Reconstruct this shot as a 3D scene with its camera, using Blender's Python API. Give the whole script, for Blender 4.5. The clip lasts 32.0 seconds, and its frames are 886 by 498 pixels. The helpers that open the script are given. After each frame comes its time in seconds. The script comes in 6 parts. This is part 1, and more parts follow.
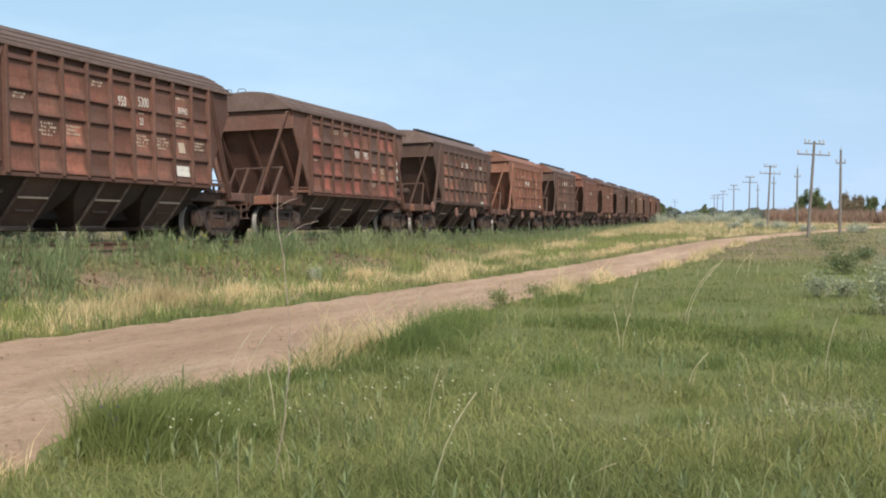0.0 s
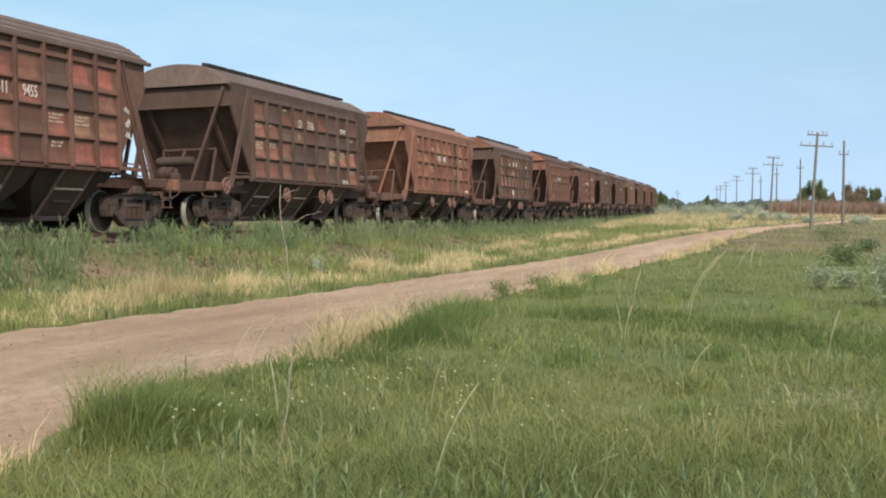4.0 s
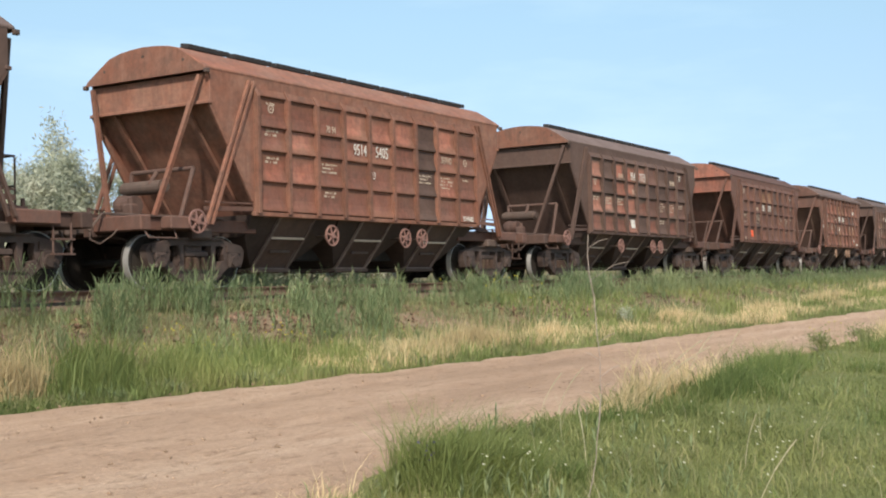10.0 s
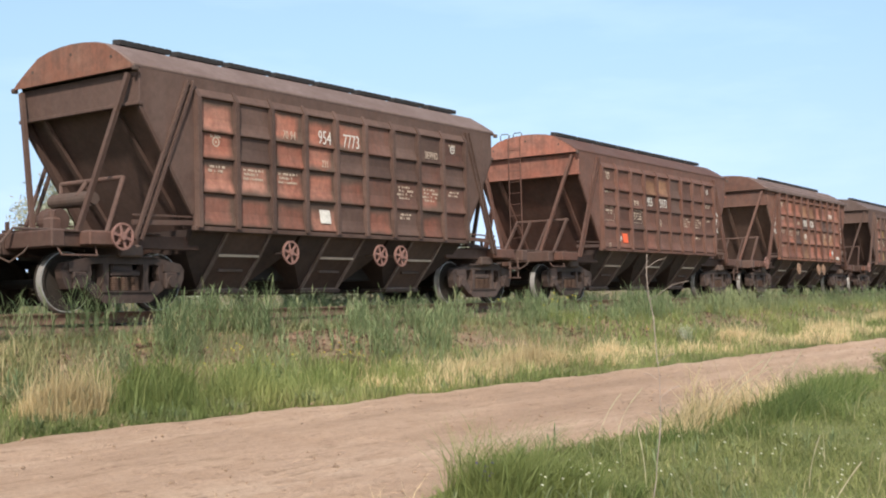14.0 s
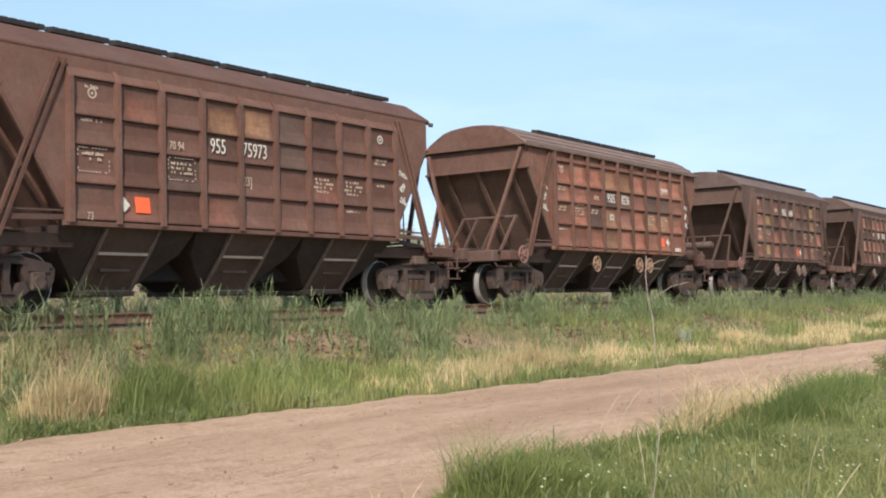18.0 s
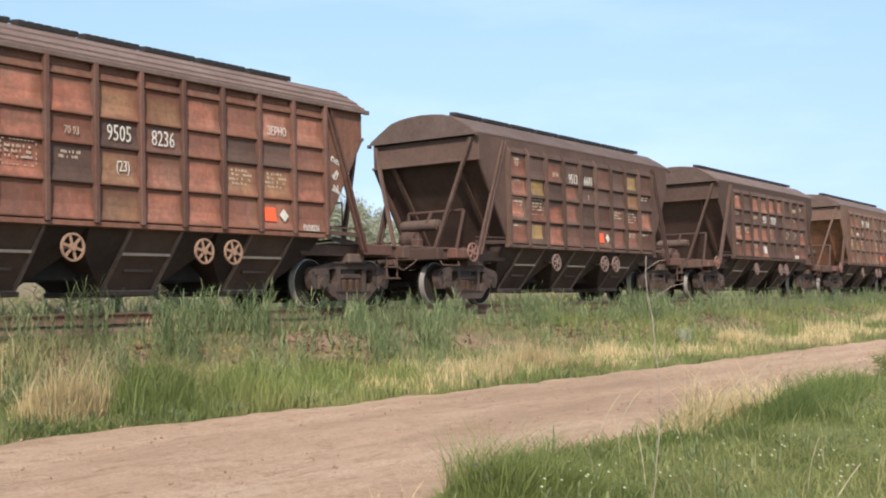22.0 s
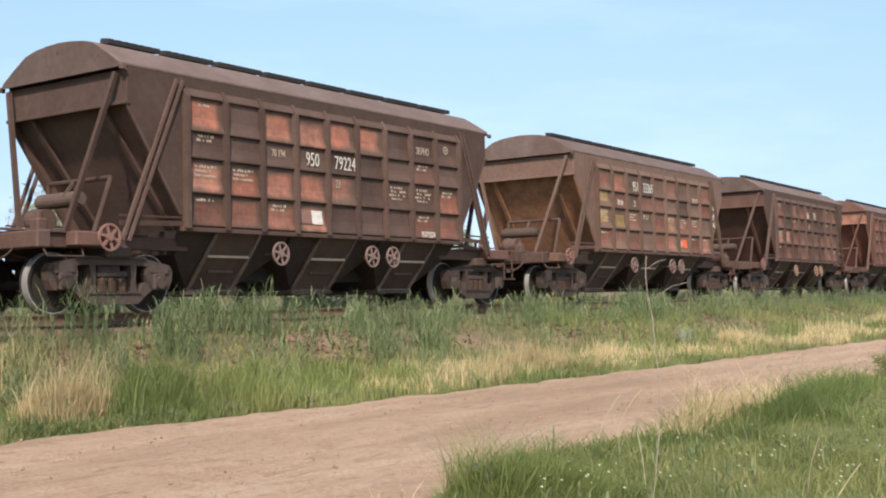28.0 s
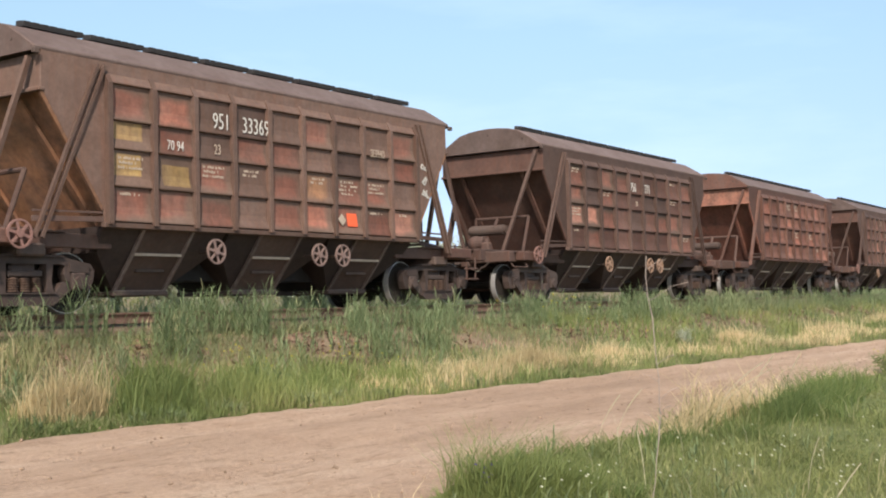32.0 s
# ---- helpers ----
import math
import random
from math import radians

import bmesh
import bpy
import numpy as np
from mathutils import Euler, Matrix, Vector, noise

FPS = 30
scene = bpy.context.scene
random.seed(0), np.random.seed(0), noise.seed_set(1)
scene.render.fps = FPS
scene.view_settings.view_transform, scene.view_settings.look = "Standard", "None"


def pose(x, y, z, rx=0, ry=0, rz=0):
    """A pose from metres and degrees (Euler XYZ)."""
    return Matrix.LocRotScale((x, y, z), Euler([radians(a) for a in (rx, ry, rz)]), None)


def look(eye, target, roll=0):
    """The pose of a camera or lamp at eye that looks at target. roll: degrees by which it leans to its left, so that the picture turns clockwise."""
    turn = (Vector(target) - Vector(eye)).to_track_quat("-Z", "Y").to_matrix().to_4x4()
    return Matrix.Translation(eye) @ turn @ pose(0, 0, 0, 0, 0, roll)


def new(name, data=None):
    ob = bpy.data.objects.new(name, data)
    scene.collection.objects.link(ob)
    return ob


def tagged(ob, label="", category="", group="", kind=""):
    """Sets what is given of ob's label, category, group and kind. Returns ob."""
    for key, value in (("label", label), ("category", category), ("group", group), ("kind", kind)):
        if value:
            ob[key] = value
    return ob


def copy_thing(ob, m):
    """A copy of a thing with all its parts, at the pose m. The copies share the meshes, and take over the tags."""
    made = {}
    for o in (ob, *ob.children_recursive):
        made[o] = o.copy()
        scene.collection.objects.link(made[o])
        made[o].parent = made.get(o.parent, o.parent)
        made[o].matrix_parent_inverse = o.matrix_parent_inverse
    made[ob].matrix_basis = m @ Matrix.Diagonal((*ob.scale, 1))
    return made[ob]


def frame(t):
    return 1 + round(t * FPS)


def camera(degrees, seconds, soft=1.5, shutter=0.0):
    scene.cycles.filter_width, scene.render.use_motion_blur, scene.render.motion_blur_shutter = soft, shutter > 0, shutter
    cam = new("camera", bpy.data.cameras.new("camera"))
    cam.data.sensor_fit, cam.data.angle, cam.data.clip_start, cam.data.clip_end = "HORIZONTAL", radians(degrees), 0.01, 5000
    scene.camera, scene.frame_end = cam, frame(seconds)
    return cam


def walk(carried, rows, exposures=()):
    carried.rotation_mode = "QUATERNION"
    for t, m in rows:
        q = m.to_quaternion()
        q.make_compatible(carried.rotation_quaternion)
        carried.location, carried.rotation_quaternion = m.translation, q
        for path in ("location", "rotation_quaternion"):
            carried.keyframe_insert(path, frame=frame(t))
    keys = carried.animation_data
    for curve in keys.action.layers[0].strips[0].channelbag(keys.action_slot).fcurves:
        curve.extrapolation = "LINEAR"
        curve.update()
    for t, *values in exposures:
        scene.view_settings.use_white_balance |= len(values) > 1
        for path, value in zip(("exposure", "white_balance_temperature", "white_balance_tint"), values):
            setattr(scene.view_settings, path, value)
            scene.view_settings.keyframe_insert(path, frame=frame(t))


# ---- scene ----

# The camera stands on a tripod in the meadow and pans from the far bend to the near track.
CAM_Z = 1.55
PAN = [  # seconds, heading from +y towards +x, tilt, lean (degrees)
    (0.0, 72.763, -1.155, 0.372),
    (0.5, 72.823, -1.237, 0.383),
    (1.0, 72.885, -1.316, 0.398),
    (1.5, 72.923, -1.389, 0.405),
    (2.0, 72.963, -1.461, 0.419),
    (2.5, 73.025, -1.556, 0.453),
    (4.5, 72.190, -1.570, 0.460),
    (5.0, 71.488, -1.486, 0.432),
    (5.5, 70.649, -1.409, 0.417),
    (6.0, 69.417, -1.356, 0.383),
    (6.5, 68.009, -1.311, 0.331),
    (7.0, 66.626, -0.904, 0.303),
    (7.5, 65.219, -0.512, 0.285),
    (8.0, 63.312, -0.396, 0.252),
    (8.5, 61.539, -0.020, 0.221),
    (9.0, 59.887, 0.187, 0.173),
    (9.5, 58.428, 0.390, 0.127),
    (10.0, 57.992, 0.714, 0.096),
    (10.5, 57.572, 0.829, 0.065),
    (11.0, 57.084, 1.131, 0.043),
    (11.5, 56.684, 1.168, 0.047),
    (12.0, 56.216, 1.178, 0.033),
    (12.5, 55.799, 1.170, 0.012),
    (13.0, 55.522, 1.173, -0.002),
    (13.5, 55.371, 1.362, -0.014),
    (14.0, 55.233, 1.664, -0.027),
    (14.5, 55.146, 1.759, -0.042),
    (15.5, 55.26, 1.725, 0.0),
    (16.5, 55.27, 1.729, 0.0),
    (24.0, 55.27, 1.729, 0.0),
    (32.0, 55.27, 1.729, 0.0),
]
cam = camera(40.6, 32.0, soft=2.0)
walk(cam, [(t, pose(0, 0, CAM_Z, 90 + tilt, 0, -turn) @ pose(0, 0, 0, 0, 0, lean)) for t, turn, tilt, lean in PAN], [(0.0, 0.43, 6950.0, 12.0), (2.5, 0.43, 6950.0, 12.0), (5.0, 0.44, 6900.0, 7.0), (7.0, 0.50, 6900.0, 9.0), (10.0, 0.58, 6950.0, 12.0), (14.0, 0.655, 6950.0, 15.0), (32.0, 0.655, 6950.0, 15.0)])

# ---- light ----
SUN_EL, SUN_AZ = 40.0, 236.0      # degrees; azimuth clockwise from +y
world = bpy.data.worlds.new("sky")
scene.world = world
world.use_nodes = True
wn = world.node_tree.nodes
wl = world.node_tree.links
sky = wn.new("ShaderNodeTexSky")
sky.sky_type = "NISHITA"
sky.sun_disc = False
sky.sun_elevation = radians(SUN_EL)
sky.sun_rotation = radians(SUN_AZ)
sky.air_density, sky.dust_density, sky.ozone_density = 1.0, 1.05, 1.4
bg = wn["Background"]
bg.inputs["Strength"].default_value = 0.15
# faint high cloud
cl_co = wn.new("ShaderNodeTexCoord")
cl_map = wn.new("ShaderNodeMapping")
cl_map.inputs["Scale"].default_value = (1.0, 1.0, 4.5)
cl_map.inputs["Rotation"].default_value = (0.0, 0.12, 0.4)
cl_tex = wn.new("ShaderNodeTexNoise")
cl_tex.inputs["Scale"].default_value, cl_tex.inputs["Detail"].default_value, cl_tex.inputs["Roughness"].default_value = 3.2, 6.0, 0.55
cl_ramp = wn.new("ShaderNodeValToRGB")
cl_ramp.color_ramp.elements[0].position, cl_ramp.color_ramp.elements[0].color = 0.48, (1, 1, 1, 1)
cl_ramp.color_ramp.elements[1].position, cl_ramp.color_ramp.elements[1].color = 0.72, (1.22, 1.13, 1.05, 1)
cl_mix = wn.new("ShaderNodeMix")
cl_mix.data_type, cl_mix.blend_type = "RGBA", "MULTIPLY"
cl_mix.inputs[0].default_value = 1.0
wl.new(cl_co.outputs["Generated"], cl_map.inputs["Vector"])
wl.new(cl_map.outputs[0], cl_tex.inputs["Vector"])
wl.new(cl_tex.outputs["Fac"], cl_ramp.inputs["Fac"])
wl.new(sky.outputs["Color"], cl_mix.inputs[6])
wl.new(cl_ramp.outputs["Color"], cl_mix.inputs[7])
# haze: paler and a little violet low down, clearer blue higher up
hz_xyz = wn.new("ShaderNodeSeparateXYZ")
hz_ramp = wn.new("ShaderNodeValToRGB")
hz_ramp.color_ramp.elements[0].position, hz_ramp.color_ramp.elements[0].color = 0.0, (1.04, 0.972, 0.96, 1)
hz_ramp.color_ramp.elements[1].position, hz_ramp.color_ramp.elements[1].color = 0.20, (1.02, 1.075, 0.94, 1)
hz_mix = wn.new("ShaderNodeMix")
hz_mix.data_type, hz_mix.blend_type = "RGBA", "MULTIPLY"
hz_mix.inputs[0].default_value = 1.0
wl.new(cl_co.outputs["Generated"], hz_xyz.inputs[0])
wl.new(hz_xyz.outputs["Z"], hz_ramp.inputs["Fac"])
wl.new(cl_mix.outputs[2], hz_mix.inputs[6])
wl.new(hz_ramp.outputs["Color"], hz_mix.inputs[7])
wl.new(hz_mix.outputs[2], bg.inputs["Color"])
# a hazy day: the sky's tones change slowly from the zenith to the horizon
co_ = wn.new("ShaderNodeTexCoord")
mp_ = wn.new("ShaderNodeMapping")
mp_.vector_type = "POINT"
mp_.inputs["Location"].default_value, mp_.inputs["Scale"].default_value = (0, 0, 0.205), (1, 1, 0.5)
wl.new(co_.outputs["Generated"], mp_.inputs["Vector"])
wl.new(mp_.outputs[0], sky.inputs["Vector"])
sun = new("sun", bpy.data.lights.new("sun", "SUN"))
sun.data.energy, sun.data.angle, sun.data.color = 3.3, radians(2.5), (1.0, 0.95, 0.87)
_el, _az = radians(SUN_EL), radians(SUN_AZ)
sun_dir = Vector((math.sin(_az) * math.cos(_el), math.cos(_az) * math.cos(_el), math.sin(_el)))
sun.matrix_world = look(sun_dir * 60, (0, 0, 0))

# ---- the line of the track and the run of the train ----
YT, RAIL = 16.15, 1.08            # centre line and top of rail
BEND, UNBEND, RADIUS = 15.4, 100.0, 1200.0   # the track bends gently away between these and runs straight on
TURN = (UNBEND - BEND) / RADIUS
CLIMB, GRADE = 65.0, 0.0075       # it climbs from here on
CANT = -1.76
PITCH = 14.72                     # coupler to coupler
FIRST, LAST = -7, 6


def track(u):
    """A place on the centre line and the heading there, u metres along it."""
    a = min(max(u - BEND, 0) / RADIUS, TURN)
    x, y = min(u, BEND) + RADIUS * math.sin(a), YT + RADIUS * (1 - math.cos(a))
    rest = max(u - UNBEND, 0)
    return x + rest * math.cos(a), y + rest * math.sin(a), a


def rail_z(x):
    """The top of rail."""
    return RAIL + GRADE * np.sqrt(np.maximum(np.asarray(x, float) - CLIMB, 0) ** 2 + 1.0) - GRADE


def run(t):
    """How far along the track wagon 0 stands at t seconds."""
    q = (t - 16) / 16
    return -0.6381 * q ** 3 + 3.0473 * q ** 2 - 69.1591 * q + 38.9296 - 0.15


def wagon_pose(k, t):
    s = run(t) + k * PITCH
    xa, ya, _ = track(s - 5.25)
    xb, yb, _ = track(s + 5.25)
    za, zb = float(rail_z(xa)), float(rail_z(xb))
    return pose((xa + xb) / 2, (ya + yb) / 2, (za + zb) / 2, 0, 0, math.degrees(math.atan2(yb - ya, xb - xa))) @ pose(0, 0, 0, CANT, -math.degrees(math.atan2(zb - za, 10.5)))


# ---- materials ----
def material(name, rough=0.8, metal=0.0):
    m = bpy.data.materials.new(name)
    m.use_nodes = True
    b = m.node_tree.nodes["Principled BSDF"]
    b.inputs["Roughness"].default_value, b.inputs["Metallic"].default_value = rough, metal
    b.inputs["Specular IOR Level"].default_value = 0.2 if rough > 0.55 else 0.5
    return m, m.node_tree.nodes, m.node_tree.links, b


def noise_node(n, l, scale, detail=4.0, rough=0.6, space="Object", stretch=(1, 1, 1), shift=None):
    co = n.new("ShaderNodeTexCoord")
    mp = n.new("ShaderNodeMapping")
    mp.inputs["Scale"].default_value = stretch
    l.new(co.outputs[space], mp.inputs["Vector"])
    if shift is not None:
        l.new(shift, mp.inputs["Location"])
    t = n.new("ShaderNodeTexNoise")
    t.inputs["Scale"].default_value, t.inputs["Detail"].default_value, t.inputs["Roughness"].default_value = scale, detail, rough
    l.new(mp.outputs[0], t.inputs["Vector"])
    return t.outputs["Fac"]


def ramp(n, l, fac, stops):
    r = n.new("ShaderNodeValToRGB")
    e = r.color_ramp.elements
    while len(e) < len(stops):
        e.new(0.5)
    for s, (p, c) in zip(e, stops):
        s.position, s.color = p, (*c, 1) if len(c) == 3 else c
    l.new(fac, r.inputs["Fac"])
    return r.outputs["Color"]


def mix(n, l, fac, a, b, mode="MIX"):
    m = n.new("ShaderNodeMix")
    m.data_type, m.blend_type = "RGBA", mode
    for slot, v in ((0, fac), (6, a), (7, b)):
        if isinstance(v, (int, float)):
            m.inputs[slot].default_value = v
        elif isinstance(v, tuple):
            m.inputs[slot].default_value = (*v, 1)
        else:
            l.new(v, m.inputs[slot])
    return m.outputs[2]


def bump(n, l, b, height, strength=0.3, distance=0.01):
    u = n.new("ShaderNodeBump")
    u.inputs["Strength"].default_value, u.inputs["Distance"].default_value = strength, distance
    l.new(height, u.inputs["Height"])
    l.new(u.outputs[0], b.inputs["Normal"])


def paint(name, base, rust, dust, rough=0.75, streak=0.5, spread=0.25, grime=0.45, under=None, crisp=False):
    """Old wagon paint: blotches, rust, running streaks and dust; each piece a little different."""
    base, rust, dust = [(c[0] * 1.0, c[1] * 0.965, c[2] * 1.03) for c in (base, rust, dust)]
    m, n, l, b = material(name, rough)
    info = n.new("ShaderNodeObjectInfo")
    off = n.new("ShaderNodeCombineXYZ")
    mul = n.new("ShaderNodeMath")
    mul.operation = "MULTIPLY"
    mul.inputs[1].default_value = 37.0
    l.new(info.outputs["Random"], mul.inputs[0])
    l.new(mul.outputs[0], off.inputs["X"])
    big = noise_node(n, l, 1.3, 3, 0.6, shift=off.outputs[0])
    fine = noise_node(n, l, 11, 5, 0.7, shift=off.outputs[0])
    run_ = noise_node(n, l, 5, 3, 0.6, stretch=(2.2, 2.2, 0.18), shift=off.outputs[0])
    c = mix(n, l, ramp(n, l, big, [(0.35, (0, 0, 0)), (0.7, (1, 1, 1))]), base, dust)
    k = n.new("ShaderNodeMath")
    k.operation = "MULTIPLY"
    k.inputs[1].default_value = streak
    l.new(ramp(n, l, run_, [(0.45, (0, 0, 0)), (0.75, (1, 1, 1))]), k.inputs[0])
    c = mix(n, l, k.outputs[0], c, rust)
    blot = noise_node(n, l, 3.2, 6, 0.75, shift=off.outputs[0])
    c = mix(n, l, ramp(n, l, blot, [(0.42, (0, 0, 0)), (0.62, (grime, grime, grime))]), c, (0.075, 0.05, 0.043))
    if under:
        # a patch of newer paint sprayed over part of a panel, its edges soft and uneven
        at = n.new("ShaderNodeTexCoord")
        xyz = n.new("ShaderNodeSeparateXYZ")
        l.new(at.outputs["Object"], xyz.inputs[0])
        wander = noise_node(n, l, 2.2, 2, 0.5, shift=off.outputs[0])
        cover = None
        sides = (("X", 0.0, 0.29, 0.02), ("Z", 0.29, 0.17, 0.02)) if crisp else (("X", 0.0, 0.33, 0.13), ("Z", 0.25, 0.20, 0.11))
        for axis, middle, reach, soft in sides:
            slide = n.new("ShaderNodeMath")
            slide.operation = "MULTIPLY_ADD"
            slide.inputs[1].default_value, slide.inputs[2].default_value = (0.16, -0.08 - middle) if axis == "X" else (-0.14, 0.07 - middle)
            l.new(info.outputs["Random"], slide.inputs[0])
            moved = n.new("ShaderNodeMath")
            l.new(xyz.outputs[axis], moved.inputs[0])
            l.new(slide.outputs[0], moved.inputs[1])
            away = n.new("ShaderNodeMath")
            away.operation = "ABSOLUTE"
            l.new(moved.outputs[0], away.inputs[0])
            edge = n.new("ShaderNodeMath")
            edge.operation = "MULTIPLY_ADD"
            edge.inputs[1].default_value = 0.03 if crisp else 0.20
            l.new(wander, edge.inputs[0])
            l.new(away.outputs[0], edge.inputs[2])
            mask = n.new("ShaderNodeMapRange")
            mask.inputs["From Min"].default_value, mask.inputs["From Max"].default_value = reach + (0.015 if crisp else 0.1) - soft / 2, reach + (0.015 if crisp else 0.1) + soft / 2
            mask.inputs["To Min"].default_value, mask.inputs["To Max"].default_value = 1.0, 0.0
            l.new(edge.outputs[0], mask.inputs["Value"])
            if cover is None:
                cover = mask.outputs[0]
            else:
                both = n.new("ShaderNodeMath")
                both.operation = "MULTIPLY"
                l.new(cover, both.inputs[0])
                l.new(mask.outputs[0], both.inputs[1])
                cover = both.outputs[0]
        old = mix(n, l, ramp(n, l, big, [(0.35, (0, 0, 0)), (0.7, (1, 1, 1))]), under[0], under[1])
        c = mix(n, l, cover, old, c)
    c = mix(n, l, 0.4, c, ramp(n, l, fine, [(0.3, (0.3, 0.3, 0.3)), (0.62, (0.58, 0.58, 0.58)), (0.8, (0.7, 0.69, 0.67))]), "OVERLAY")
    hsv = n.new("ShaderNodeHueSaturation")
    rng = n.new("ShaderNodeMapRange")
    rng.inputs["To Min"].default_value, rng.inputs["To Max"].default_value = 1 - spread, 1 + spread
    l.new(info.outputs["Random"], rng.inputs["Value"])
    l.new(rng.outputs[0], hsv.inputs["Value"])
    l.new(c, hsv.inputs["Color"])
    l.new(hsv.outputs[0], b.inputs["Base Color"])
    bump(n, l, b, fine, 0.25, 0.006)
    return m


def plain(name, colour, rough=0.7, metal=0.0, vary=0.25, scale=9.0):
    m, n, l, b = material(name, rough, metal)
    f = noise_node(n, l, scale, 5, 0.65)
    g = noise_node(n, l, scale * 0.13, 3, 0.6)
    lo, hi = tuple(c * (1 - vary) for c in colour), tuple(min(1, c * (1 + vary)) for c in colour)
    c = ramp(n, l, f, [(0.3, lo), (0.7, hi)])
    c = mix(n, l, ramp(n, l, g, [(0.4, (0, 0, 0)), (0.7, (0.5, 0.5, 0.5))]), c, tuple(v * 0.6 for v in colour))
    l.new(c, b.inputs["Base Color"])
    bump(n, l, b, f, 0.2, 0.004)
    return m


BROWN = paint("brown_wagon_paint", (0.106, 0.054, 0.039), (0.128, 0.054, 0.032), (0.132, 0.079, 0.06))
DARK = paint("dark_wagon_paint", (0.076, 0.049, 0.038), (0.098, 0.054, 0.037), (0.108, 0.073, 0.057), grime=0.3)
RUST = paint("red_brown_wagon_paint", (0.205, 0.090, 0.056), (0.14, 0.057, 0.035), (0.22, 0.124, 0.085))
ORANGE = paint("orange_wagon_paint", (0.25, 0.10, 0.066), (0.15, 0.059, 0.039), (0.225, 0.117, 0.084), streak=0.5, grime=0.5)
PEACH = paint("faded_orange_paint", (0.36, 0.16, 0.105), (0.22, 0.085, 0.05), (0.30, 0.155, 0.105), grime=0.6)
YELLOW = paint("old_yellow_paint", (0.33, 0.20, 0.065), (0.22, 0.10, 0.04), (0.28, 0.18, 0.085), grime=0.6)
DUSTY = paint("dusty_brown_paint", (0.125, 0.08, 0.058), (0.14, 0.068, 0.042), (0.145, 0.10, 0.077), grime=0.3)
OCHRE = paint("ochre_brown_paint", (0.27, 0.135, 0.068), (0.17, 0.075, 0.04), (0.25, 0.14, 0.085), grime=0.5)
ROOF = paint("dusty_roof_paint", (0.12, 0.086, 0.07), (0.12, 0.07, 0.052), (0.16, 0.122, 0.104), streak=0.3, grime=0.25)
UNDER = paint("sooty_underframe", (0.068, 0.051, 0.042), (0.095, 0.056, 0.037), (0.11, 0.083, 0.065))
FRAME = paint("rusty_frame_paint", (0.070, 0.043, 0.033), (0.105, 0.049, 0.032), (0.102, 0.069, 0.054))
BOGIE = paint("greasy_cast_steel", (0.040, 0.031, 0.026), (0.066, 0.041, 0.031), (0.076, 0.058, 0.047), rough=0.65, grime=0.5)
# hopper paint made darker to hold the shade between neighbouring hoppers
HOPPER_SHADE = paint("shaded_hopper_paint", (0.036, 0.028, 0.024), (0.055, 0.034, 0.025), (0.055, 0.042, 0.035), grime=0.3)
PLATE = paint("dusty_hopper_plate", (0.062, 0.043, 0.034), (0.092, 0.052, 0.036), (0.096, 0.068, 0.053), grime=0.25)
RUBBED = paint("rubbed_steel_edge", (0.15, 0.12, 0.10), (0.14, 0.08, 0.055), (0.20, 0.16, 0.135))
SPRING = plain("rusty_spring_steel", (0.10, 0.062, 0.046), 0.7, 0.1)
WHEELSTEEL = plain("dark_wheel_steel", (0.032, 0.026, 0.022), 0.8, 0.1)
RIM = plain("worn_wheel_rim", (0.42, 0.41, 0.395), 0.45, 0.5, 0.15)
HATCH_AND_SHADE = plain("black_hatch_and_gap_shade", (0.035, 0.032, 0.032), 0.7)
PINK = plain("faded_red_wheel_paint", (0.215, 0.118, 0.10), 0.7)
TAN = plain("tan_wheel_paint", (0.27, 0.17, 0.12), 0.7)
WHITE = plain("chalky_white_lettering", (0.55, 0.53, 0.49), 0.8, 0, 0.35, 24)
CREAM = plain("faded_cream_lettering", (0.42, 0.34, 0.27), 0.8, 0, 0.2, 20)
SIGNRED = plain("bright_orange_red_sign", (0.75, 0.12, 0.05), 0.6, 0, 0.1)
RAILSTEEL = plain("rusty_rail", (0.155, 0.092, 0.068), 0.6, 0.3)
LITTER = plain("dry_leaf_litter", (0.29, 0.175, 0.125), 0.9, 0, 0.7, 30)
DARKLITTER = plain("rotten_leaf_litter", (0.13, 0.085, 0.06), 0.95, 0, 0.6, 30)
FADED = plain("dull_pinkish_wheel_paint", (0.19, 0.13, 0.115), 0.75)
POLEWOOD = plain("weathered_pole_wood", (0.155, 0.142, 0.128), 0.9)
CERAMIC = plain("grey_insulator", (0.33, 0.33, 0.32), 0.3)
BARK = plain("grey_bark", (0.13, 0.105, 0.085), 0.9)


